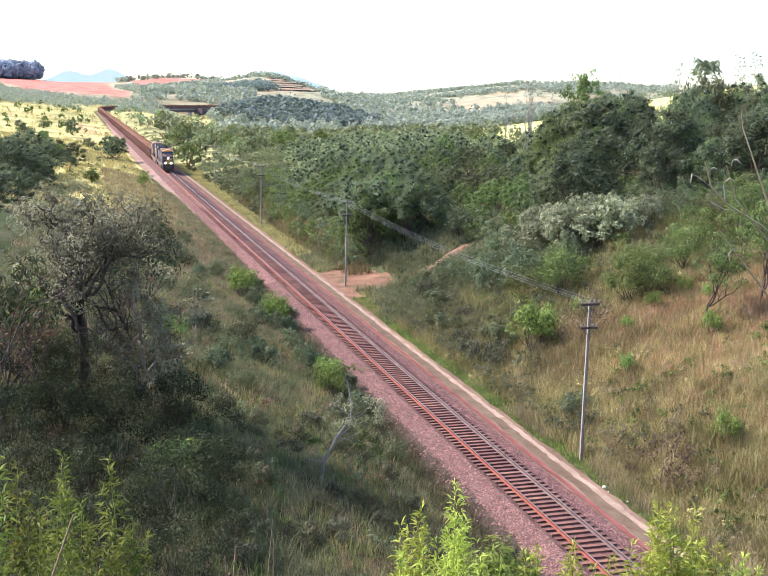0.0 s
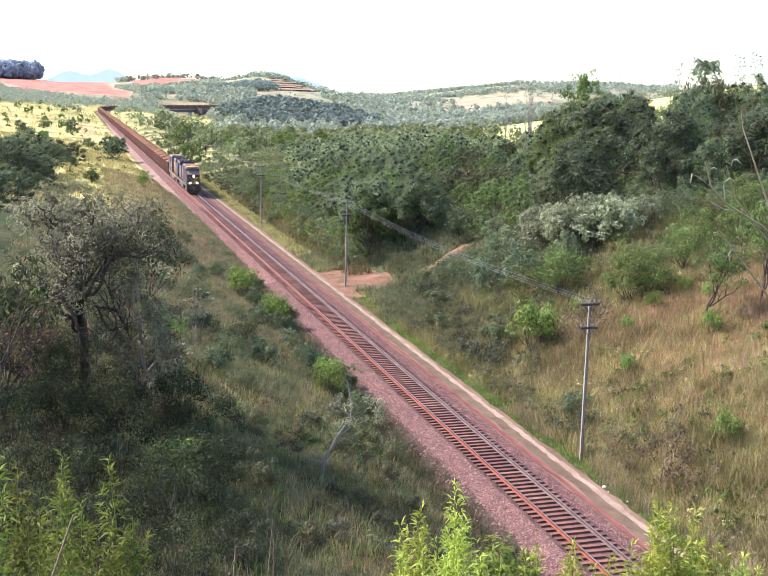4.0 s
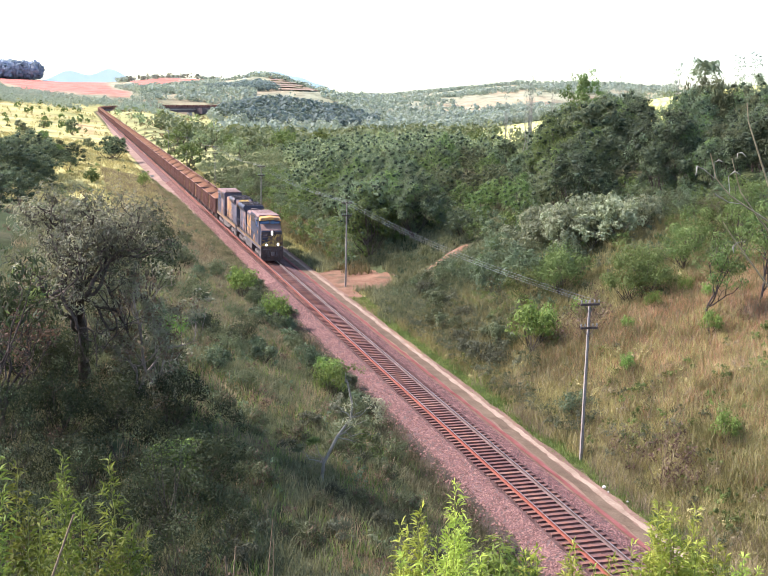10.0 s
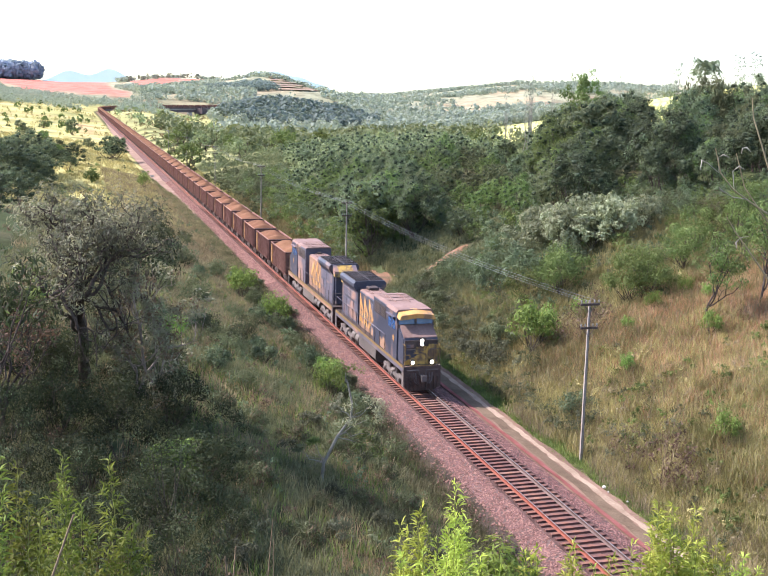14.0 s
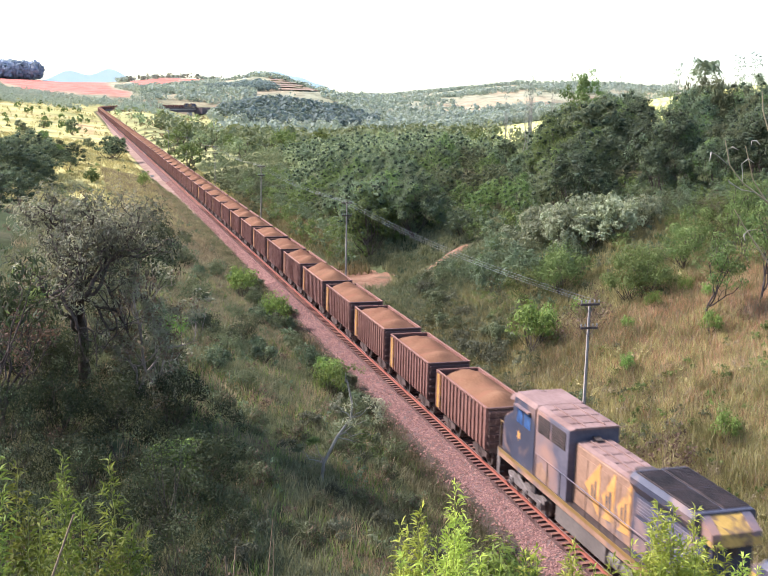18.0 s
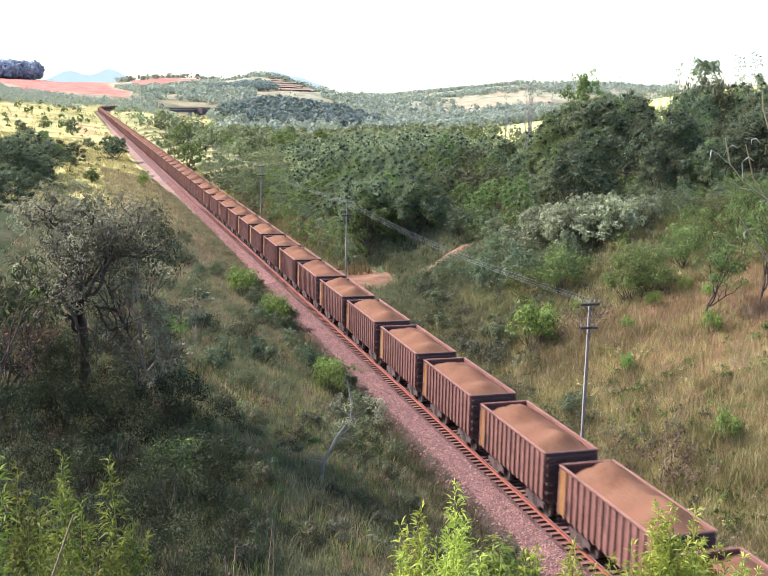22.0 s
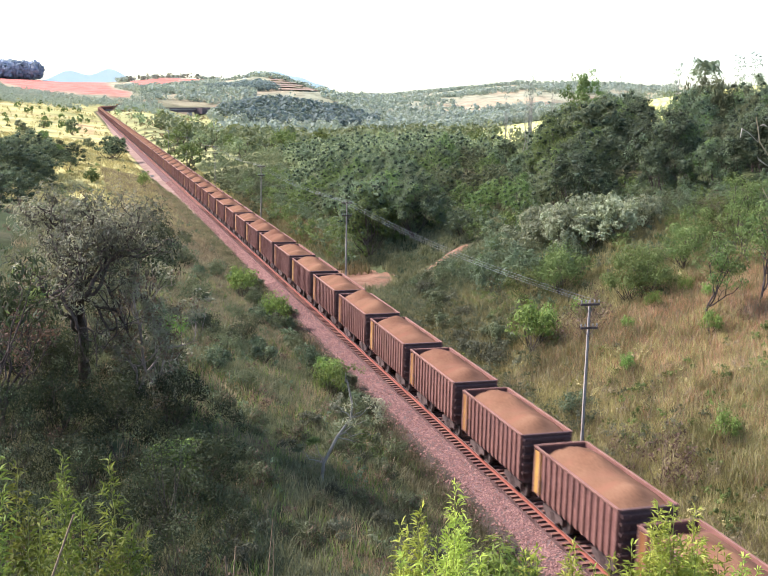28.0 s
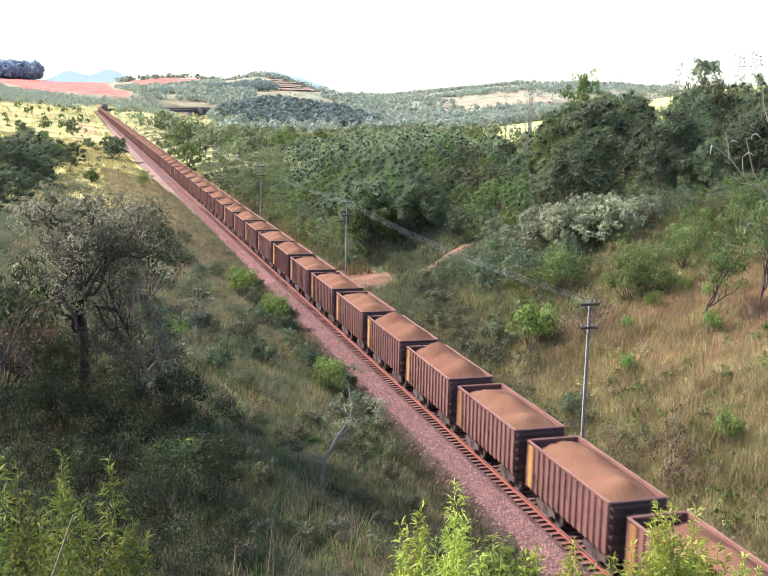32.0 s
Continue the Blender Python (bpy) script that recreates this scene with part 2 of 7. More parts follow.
BARK = shade("bark", (0.04125, 0.0315, 0.0285), (0.1125, 0.09, 0.07875), size=2.5, fine=8, rough_=0.95, bump=0.8, vary=0.3, spec=0.03)
BARK_PALE = shade("pale_bark", (0.16, 0.145, 0.125), (0.29, 0.275, 0.24), size=2.5, fine=8, rough_=0.9, bump=0.5, vary=0.2, spec=0.03)
TWIG_GREY = shade("grey_twig", (0.16, 0.125, 0.11), (0.33, 0.275, 0.245), size=3, fine=6, rough_=0.9, bump=0.3, vary=0.2, spec=0.03)
STALK = shade("dry_grass_stem", (0.22, 0.17, 0.11), (0.36, 0.30, 0.20), size=3, fine=6, rough_=0.8, bump=0.2, vary=0.1, spec=0.05)
TWIG = shade("dry_twig", (0.15, 0.1, 0.065), (0.275, 0.21, 0.15), size=3, fine=6, rough_=0.9, bump=0.3, vary=0.2, spec=0.03)
LEAF_FOREST = leaf("forest_leaves", (0.0666, 0.0945, 0.0594), (0.171, 0.2052, 0.1215), island=0.28)
# Near-black green for the added lumps that stand for shade inside crowns.
LEAF_CORE_SHADE = leaf("inner_leaves", (0.024, 0.034, 0.020), (0.055, 0.070, 0.040), island=0.3, leafy=0.0)
# Dark green taken down further for the shade under the left-bank trees.
LEAF_DARK = leaf("shade_dark_leaves", (0.020, 0.027, 0.015), (0.060, 0.068, 0.034), island=0.28)
LEAF_DEEP = leaf("dark_leaves", (0.034, 0.047, 0.030), (0.095, 0.115, 0.068), island=0.28)
LEAF_BRIGHT = leaf("bright_leaves", (0.0732, 0.1181, 0.0381), (0.1757, 0.2285, 0.0839), island=0.28)
LEAF_GREY = leaf("silver_leaves", (0.156, 0.174, 0.1127), (0.336, 0.354, 0.23), island=0.30)
LEAF_OLIVE = leaf("olive_leaves", (0.066, 0.080, 0.043), (0.158, 0.170, 0.098), island=0.30)
# One bamboo leaf in two tones: dimmed for shade, then brightened for sun.
LEAF_BAMBOO = leaf("dimmed_bamboo_leaves", (0.085, 0.118, 0.026), (0.235, 0.25, 0.064), leafy=0.4)
LEAF_BAMBOO_SUN = leaf("sunlit_bamboo_leaves", (0.21, 0.265, 0.045), (0.54, 0.57, 0.14), leafy=0.45)
LEAF_DRY = leaf("dry_leaves", (0.104, 0.065, 0.05005), (0.208, 0.143, 0.1073))
# Aerial haze is mixed into these two leaf colours: paler and bluer with distance.
LEAF_FAR_HAZE = leaf("hazed_far_leaves", (0.185, 0.215, 0.19), (0.29, 0.32, 0.27), island=0.12)
LEAF_RIDGE_HAZE = leaf("hazed_ridge_leaves", (0.235, 0.285, 0.375), (0.30, 0.355, 0.455), island=0.05)
LEAF_VALLEY = leaf("valley_leaves", (0.115, 0.15, 0.085), (0.30, 0.33, 0.18), island=0.22)
GRASS_DRY = leaf("dry_grass", (0.18, 0.118, 0.084), (0.36, 0.25, 0.18), island=0.6)
GRASS_STRAW = leaf("straw_grass", (0.297, 0.2565, 0.1125), (0.522, 0.4635, 0.234), island=0.6)
GRASS_PINK = leaf("pinkish_dry_grass", (0.225, 0.112, 0.082), (0.44, 0.245, 0.182), island=0.6)
GRASS_OLIVE = leaf("olive_grass", (0.198, 0.1766, 0.0816), (0.462, 0.3968, 0.198), island=0.6)
GRASS_PALE = leaf("pale_reed_grass", (0.133, 0.1135, 0.055), (0.2945, 0.2408, 0.1333), island=0.6)
LEAF_WEED = leaf("grey_weeds", (0.062, 0.067, 0.045), (0.150, 0.152, 0.105), island=0.30)
LEAF_ASH = leaf("ash_grey_leaves", (0.10, 0.102, 0.072), (0.225, 0.22, 0.158), island=0.30)
LEAF_LIGHT = leaf("light_green_leaves", (0.066, 0.0924, 0.0299), (0.1716, 0.2068, 0.0748), island=0.30)
# Dark far leaves with the blue of haze mixed into the colour.
LEAF_WOOD_HAZE = leaf("hazed_dark_leaves", (0.1105, 0.143, 0.143), (0.2145, 0.26, 0.247), island=0.20)
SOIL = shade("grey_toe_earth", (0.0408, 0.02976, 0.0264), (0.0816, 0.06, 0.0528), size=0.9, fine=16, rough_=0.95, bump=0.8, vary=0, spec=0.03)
LEAF_FRESH = leaf("fresh_green_leaves", (0.1054, 0.161, 0.0446), (0.2503, 0.335, 0.0956), island=0.3)
LEAF_PALE = leaf("pale_grey_leaves", (0.1591, 0.1546, 0.1031), (0.3744, 0.361, 0.2558), island=0.35)
GRASS_DUSTY = leaf("dusty_dry_grass", (0.155, 0.118, 0.082), (0.32, 0.252, 0.18), island=0.6)
GRASS_GREEN = leaf("green_grass", (0.085, 0.12, 0.034), (0.22, 0.25, 0.085), island=0.6)
# Darker copy of the olive grass, with the left bank's shade in its colour.
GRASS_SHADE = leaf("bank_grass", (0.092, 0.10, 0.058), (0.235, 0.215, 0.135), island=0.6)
CULM = shade("bamboo_culm", (0.12, 0.144, 0.036), (0.228, 0.216, 0.072), size=3, rough_=0.5, bump=0.1, vary=0.2)
# Pale blue base colour stands in for the haze before the mountains.
MOUNTAIN = shade("hazed_mountain", (0.7722, 0.8694, 0.8748), (0.8424, 0.9108, 0.904), size=0.002, fine=4, rough_=1.0, bump=0, vary=0, glow=0.0, spec=0.03)

# ================= mesh helpers =================
TALL = 1.33     # the vertical measure of the train


def thing(name, label, category, group="", kind=""):
    return tagged(new(name), label, category, group, kind)


def part(name, bm, material, parent, label="", tall=1.0, flat=False):
    """Link a bmesh as one mesh object under a thing or a part."""
    me = bpy.data.meshes.new(name)
    if tall != 1.0:
        bmesh.ops.transform(bm, matrix=Matrix.Diagonal((1, 1, tall, 1)), verts=bm.verts)
    bmesh.ops.recalc_face_normals(bm, faces=bm.faces)
    bm.to_mesh(me)
    bm.free()
    me.materials.append(material)
    ob = new(name, me)
    ob.parent = parent
    return tagged(ob, label)


def box(bm, lo, hi, bevel=0.0):
    c = [(a + b) / 2 for a, b in zip(lo, hi)]
    d = [abs(b - a) for a, b in zip(lo, hi)]
    r = bmesh.ops.create_cube(bm, size=1, matrix=Matrix.Translation(c) @ Matrix.Diagonal((*d, 1)))
    if bevel:
        edges = list({e for v in r["verts"] for e in v.link_edges})
        bmesh.ops.bevel(bm, geom=edges, offset=bevel, segments=2, affect="EDGES", profile=0.5)
    return bm


def rod(bm, a, b, r, n=8, r2=None):
    a, b = Vector(a), Vector(b)
    d = b - a
    m = Matrix.Translation((a + b) / 2) @ d.to_track_quat("Z", "Y").to_matrix().to_4x4()
    bmesh.ops.create_cone(bm, cap_ends=True, segments=n, radius1=r, radius2=r if r2 is None else r2, depth=d.length, matrix=m)
    return bm


def prism(bm, outline, lo, hi, axis="y", inset=0.0):
    """Extrude an outline of (x, z) along y, of (y, z) along x, or of (x, y) along z, from lo to hi."""
    def at(p, q):
        return {"y": (p[0], q, p[1]), "x": (q, p[0], p[1]), "z": (p[0], p[1], q)}[axis]
    a, b = [bm.verts.new(at(p, lo)) for p in outline], [bm.verts.new(at(p, hi)) for p in outline]
    bm.faces.new(a[::-1])
    bm.faces.new(b)
    for i in range(len(a)):
        j = (i + 1) % len(a)
        bm.faces.new((a[i], a[j], b[j], b[i]))
    return bm


def sheet(name, verts, faces, material, colors=None, smooth_=False, parent=None):
    """A mesh straight from arrays: faces is an (n, 3) or (n, 4) array."""
    verts, faces = np.asarray(verts, np.float32), np.asarray(faces, np.int32)
    me = bpy.data.meshes.new(name)
    k = faces.shape[1]
    me.vertices.add(len(verts))
    me.vertices.foreach_set("co", verts.ravel())
    me.loops.add(faces.size)
    me.loops.foreach_set("vertex_index", faces.ravel())
    me.polygons.add(len(faces))
    me.polygons.foreach_set("loop_start", np.arange(0, faces.size, k, dtype=np.int32))
    if smooth_:
        me.polygons.foreach_set("use_smooth", np.ones(len(faces), bool))
    me.update(calc_edges=True)
    me.validate()
    if colors is not None:
        at = me.attributes.new("cover", "FLOAT_COLOR", "POINT")
        at.data.foreach_set("color", np.c_[colors, np.ones(len(colors))].astype(np.float32).ravel())
    me.materials.append(material)
    ob = new(name, me)
    ob.parent = parent
    return ob


def ribbon(name, left, right, s0, s1, step, lift, material, skirt=0.0, wobble=0.0):
    """A strip beside the line, from left to right of its centre, lift metres against the rail top (left edge, right edge)."""
    ss = np.arange(s0, s1 + step, step)
    V, F = [], []
    rnd = np.random.RandomState(int(abs(left * 37 + right * 11)) + 1)
    cols = np.linspace(left, right, 5)
    lz = np.linspace(lift[0], lift[1], 5)
    for s in ss:
        x, y, z, a = line_at(s)
        for c, dz in zip(cols, lz):
            c2 = c + (rnd.uniform(-wobble, wobble) if wobble and c in (cols[0], cols[-1]) else 0)
            V.append((x + c2 * math.cos(a), y - c2 * math.sin(a), z + dz))
    for i in range(len(ss) - 1):
        for j in range(4):
            p = i * 5 + j
            F.append((p, p + 1, p + 6, p + 5))
    ob = sheet(name, V, F, material, smooth_=True)
    return ob
# ================= ground =================
def spread(lo, a, b, hi, step, grow):
    mid = list(np.arange(a, b + step, step))
    up, d = [mid[-1]], step
    while up[-1] < hi:
        d *= grow
        up.append(up[-1] + d)
    down, d = [mid[0]], step
    while down[-1] > lo:
        d *= grow
        down.append(down[-1] - d)
    return np.array(down[:0:-1] + mid + up[1:])


def red_field(x, y):
    """Ploughed red earth on the far ridge: two fields."""
    edge = 25 * rough(x, y, 190, 8)
    low = np.interp(x, (-150, -110, -52, -3, 45), (2000, 1800, 1500, 1420, 1370))
    one = smooth(0, 25, y + edge - low) * smooth(2330, 2280, y) * smooth(55, 43, x + 0.015 * (y - 1366) + 0.15 * edge)
    low = np.interp(x, (70, 130, 190, 220), (1740, 1720, 1850, 1950))
    two = smooth(0, 25, y + edge - low) * smooth(78, 86, x) * smooth(215, 200, x) * smooth(2150, 2100, y)
    return np.maximum(one, two)


def cover(x, y, z):
    """What grows or lies on the ground, as a base colour."""
    u, s = beside(x, y)
    n1, n2 = rough(x, y, 31, 5) * (1 - smooth(450, 750, y)), rough(x, y, 9, 6) * (1 - smooth(200, 330, y))
    n3 = rough(x, y, 160, 7)

    def blend(c, w, d):
        return c * (1 - w[:, None]) + np.array(d) * w[:, None]
    c = np.tile(np.array((0.055, 0.066, 0.032)), (len(x), 1))
    c = blend(c, smooth(-0.1, 0.7, n1) * 0.6, (0.10, 0.08, 0.05))
    # dry slope on the right, above the road
    dry = smooth(10, 18, u) * (1 - smooth(66, 84, y + 4 * n2))
    c = blend(c, dry * 0.8, (0.16, 0.105, 0.068))
    c = blend(c, smooth(7, 9, u) * (1 - smooth(10, 13, u)) * (1 - smooth(100, 140, y)), (0.125, 0.115, 0.055))
    # straw meadow on the left, further on
    meadow = smooth(-4.2, -6.5, u) * smooth(125, 200, y) * (1 - smooth(1050, 1300, y))
    c = blend(c, meadow * smooth(-1.0, -0.2, n1 + 0.4 * n3), (0.45, 0.40, 0.17))
    c = blend(c, meadow * smooth(430, 620, y) * smooth(-0.5, 0.5, n3 + 0.5 * rough(x, y, 60, 9)), (0.27, 0.265, 0.11))
    c = blend(c, meadow * smooth(0.5, 0.8, n2) * 0.6, (0.33, 0.25, 0.15))
    c = blend(c, np.exp(-((x + 18) / 7) ** 2 - ((y - 570) / 80) ** 2) * 0.9, (0.42, 0.27, 0.15))
    steps = np.sin(y / 16.0 + 0.02 * x + 0.8 * n3)
    c = blend(c, meadow * smooth(560, 640, y) * smooth(0.80, 0.95, steps) * 0.7, (0.33, 0.25, 0.13))
    # inside of the bend
    knoll = np.exp(-((x - 44) / 35) ** 2 - ((y - 950) / 160) ** 2)
    c = blend(c, smooth(0.15, 0.5, knoll) * smooth(-0.6, 0.1, n1), (0.44, 0.42, 0.19))
    val = smooth(5.5, 9, u) * smooth(250, 320, y) * (1 - smooth(1100, 1400, y))
    c = blend(c, val * smooth(-0.6, 0.2, n1) * 0.85, (0.34, 0.33, 0.15))
    # far slopes
    far = smooth(1200, 1500, y)
    c = blend(c, far, (0.26, 0.26, 0.18))
    c = blend(c, far * smooth(0.0, 0.5, n3 + 0.3 * n1), (0.37, 0.29, 0.195))
    c = blend(c, red_field(x, y), (0.42, 0.165, 0.13))
    # terraced cut and bright pasture
    cut = np.exp(-((x - 315) / 40) ** 2 - ((y - 1680) / 120) ** 2)
    c = blend(c, smooth(0.3, 0.6, cut), (0.34, 0.30, 0.19))
    past = np.exp(-((x - 440) / 210) ** 2 - ((y - 590) / 110) ** 2)
    c = blend(c, smooth(0.2, 0.4, past), (0.62, 0.60, 0.22))
    # earth right beside the line
    c = blend(c, np.where(u < 0, 1 - smooth(2.8, 3.6, -u), 1 - smooth(4.9, 5.9, u)), (0.20, 0.135, 0.10))
    return c


gx, gy = spread(-4700, -44, 70, 4700, 1.0, 1.085), spread(-160, -18, 190, 4900, 1.1, 1.035)
GX, GY = np.meshgrid(gx, gy)
fx, fy = GX.ravel(), GY.ravel()
fz = ground(fx, fy)
cols_, rows_ = len(gx), len(gy)
q = (np.arange(rows_ - 1)[:, None] * cols_ + np.arange(cols_ - 1)[None]).ravel()
land = sheet("ground", np.c_[fx, fy, fz], np.c_[q, q + 1, q + cols_ + 1, q + cols_], GROUND, cover(fx, fy, fz), smooth_=True)
tagged(land, "hilly ground of dry grass, earth and pasture", "ground", kind="structure")

# far mountains behind everything; the haze blue is their base colour
def mountain(points, y, name="backdrop"):
    V = [(x, y, -60) for x, z in points] + [(x, y + 40, z) for x, z in points]
    k = len(points)
    F = [(i, i + 1, k + i + 1, k + i) for i in range(k - 1)]
    return tagged(sheet(name, V, F, MOUNTAIN), "mountain range with pale blue haze put into its colour", "mountains", kind="structure")


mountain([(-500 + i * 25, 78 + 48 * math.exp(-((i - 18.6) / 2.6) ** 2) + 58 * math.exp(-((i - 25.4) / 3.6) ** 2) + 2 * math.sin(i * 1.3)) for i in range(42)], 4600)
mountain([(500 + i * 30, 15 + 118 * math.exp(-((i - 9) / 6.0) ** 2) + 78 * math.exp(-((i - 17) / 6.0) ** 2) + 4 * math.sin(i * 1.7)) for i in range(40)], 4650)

# ================= ballast, road =================
tagged(ribbon("ballast", -2.85, -1.55, -20, 1060, 1.0, (-0.69, -0.33), BALLAST, wobble=0.03), "sloping shoulder of pinkish crushed stone ballast", "ballast", kind="structure")
tagged(ribbon("ballast", 1.55, 3.0, -20, 1060, 1.0, (-0.33, -0.80), BALLAST, wobble=0.02), "sloping shoulder of pinkish crushed stone ballast", "ballast", kind="structure")
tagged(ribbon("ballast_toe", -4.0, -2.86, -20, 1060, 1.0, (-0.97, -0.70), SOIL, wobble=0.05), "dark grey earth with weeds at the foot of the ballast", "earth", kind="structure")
tagged(ribbon("track_bed", -1.552, 1.552, -20, 1440, 2.0, (-0.32, -0.32), BED), "dark oily stone between the rails", "track bed", kind="structure")
tagged(ribbon("ballast", -5.1, -2.8, 190, 1060, 3.0, (-0.93, -0.66), GRAVEL, wobble=0.35), "embankment edge of pale gravel", "ballast", kind="structure")
tagged(ribbon("ore_spill", 3.1, 3.5, -20, 400, 1.5, (-0.73, -0.82), REDEDGE, wobble=0.05), "reddish band of spilled ore beside the ballast", "earth", kind="structure")
tagged(ribbon("road", 2.45, 5.25, -20, 420, 1.5, (-0.84, -0.88), ROAD, wobble=0.12), "unpaved service road of pinkish earth beside the track", "road", kind="structure")
tagged(ribbon("road_rut", 3.62, 4.38, -20, 300, 1.0, (-0.825, -0.845), RUT_DARK, wobble=0.13), "packed dark wheel rut of the earth road", "wheel rut", kind="structure")
tagged(ribbon("road_rut", 4.42, 4.84, -20, 300, 0.6, (-0.845, -0.855), RUT, wobble=0.09), "pale sandy wheel rut of the earth road", "wheel rut", kind="structure")


def patch(name, ring, lift, material, label, category):
    """A draped patch inside a ring of (x, y) given by centre, radii and a lobe."""
    cx, cy, rx, ry, turn = ring
    V, F = [(cx, cy, stand(cx, cy) + lift)], []
    n, m = 36, 6
    for j in range(1, m + 1):
        for i in range(n):
            a = 2 * math.pi * i / n
            k = (1 + 0.16 * math.sin(3 * a + cx) + 0.09 * math.sin(7 * a + cy)) * j / m
            dx, dy = rx * k * math.cos(a), ry * k * math.sin(a)
            x, y = cx + dx * math.cos(turn) - dy * math.sin(turn), cy + dx * math.sin(turn) + dy * math.cos(turn)
            V.append((x, y, stand(x, y) + lift * (1.0 if j < m else -1.5)))
    F = []
    for i in range(n):
        F.append((0, 1 + i, 1 + (i + 1) % n, 1 + (i + 1) % n))
    tri = [f[:3] for f in F]
    for j in range(m - 1):
        for i in range(n):
            a, b = 1 + j * n + i, 1 + j * n + (i + 1) % n
            tri += [(a, a + n, b + n), (a, b + n, b)]
    return tagged(sheet(name, V, tri, material, smooth_=True), label, category, kind="structure")


patch("clearing", (5.6, 112, 1.7, 10.5, 0.0), 0.05, CLAY, "bare orange clay where a track joins the road", "bare earth")
patch("clearing", (8.6, 123, 4.9, 7.4, 0.12), 0.08, CLAY, "bare orange clay of a track junction beside the pole", "bare earth")
patch("side_track", (19.6, 119.0, 1.5, 4.4, -1.12), 0.08, CLAY, "bare clay track climbing into the trees", "bare earth")

# stepped cut on the far hill
for i in range(6):
    level, V = 36.0 + 4.2 * i, []
    half = 50 - 5.5 * i
    for x in np.linspace(312 - half, 312 + half * 0.9, 16):
        for lift in (0.0, 1.9):
            yy = np.arange(1440, 1760, 2.0)
            up_ = np.nonzero(ground(np.full(len(yy), x), yy) > level + lift)[0]
            y = yy[up_[0]] if len(up_) else 1758.0
            V.append((x, y - 3.0, min(level + lift, stand(x, y)) + 1.2))
    tagged(sheet("terrace", V, [(2 * k, 2 * k + 2, 2 * k + 3, 2 * k + 1) for k in range(15)], RUT), "bare earth step of a terraced cut on the far hill", "terrace", "terraces of the far hill", "structure")

# ================= rails and sleepers =================
def rail(name, off, side, label):
    ss = np.concatenate([np.arange(-20, 1000, 20.0), np.arange(1000, 1450, 12.0)])
    prof = [(-0.07, -0.23), (0.07, -0.23), (0.07, -0.205), (0.014, -0.18), (0.014, -0.06), (0.036, -0.045), (0.036, 0.0), (-0.036, 0.0), (-0.036, -0.045), (-0.014, -0.06), (-0.014, -0.18), (-0.07, -0.205)]
    k = len(prof)
    V, F = [], []
    for s in ss:
        x, y, z, a = line_at(s)
        V += [(x + (off + p) * math.cos(a), y - (off + p) * math.sin(a), z + h) for p, h in prof]
    for i in range(len(ss) - 1):
        F += [(i * k + j, i * k + (j + 1) % k, (i + 1) * k + (j + 1) % k, (i + 1) * k + j) for j in range(k)]
    ob = sheet(name, V, F, side)
    ob.data.materials.append(RAIL_TOP)
    for i, p in enumerate(ob.data.polygons):
        if i % k == 6:
            p.material_index = 1
    return tagged(ob, label, "rail", "rails of the line", "structure")


rail("rail", -0.835, RAIL_ORE, "orange ore-rusted steel rail with a worn top")
rail("rail", 0.835, RAIL_GREY, "dull brown steel rail with a worn bright top")
# ================= the train =================
SPEED, NOSE_AT_0 = 15.24, 283.55       # metres a second; place of the leading coupler at the start
LOCO, WAGON_PITCH = 22.1, 10.603
LOCO_WHEEL, WAGON_WHEEL = 0.62, 0.56
RUN = []                              # (thing, place of its middle at the start)


def wheelset(parent, y, r=0.46, name="wheelset"):
    bm = bmesh.new()
    rod(bm, (-0.95, 0, 0), (0.95, 0, 0), 0.085, 8)
    for sx in (-0.80, 0.80):
        rod(bm, (sx - 0.065, 0, 0), (sx + 0.065, 0, 0), r, 20)
        rod(bm, (sx - 0.10 * (1 if sx > 0 else -1) - 0.02, 0, 0), (sx - 0.10 * (1 if sx > 0 else -1) + 0.02, 0, 0), r + 0.03, 20)
        rod(bm, (sx * 1.09 - 0.04, 0, 0), (sx * 1.09 + 0.04, 0, 0), 0.17, 12)
        for q in range(4):
            rod(bm, (sx - 0.072, 0.55 * r * math.cos(q * 1.571), 0.55 * r * math.sin(q * 1.571)), (sx + 0.072, 0.55 * r * math.cos(q * 1.571), 0.55 * r * math.sin(q * 1.571)), 0.05, 6)
    ob = part(name, bm, WHEEL, parent, "steel wheelset with a worn tread")
    ob.matrix_basis = pose(0, y, r)
    return ob


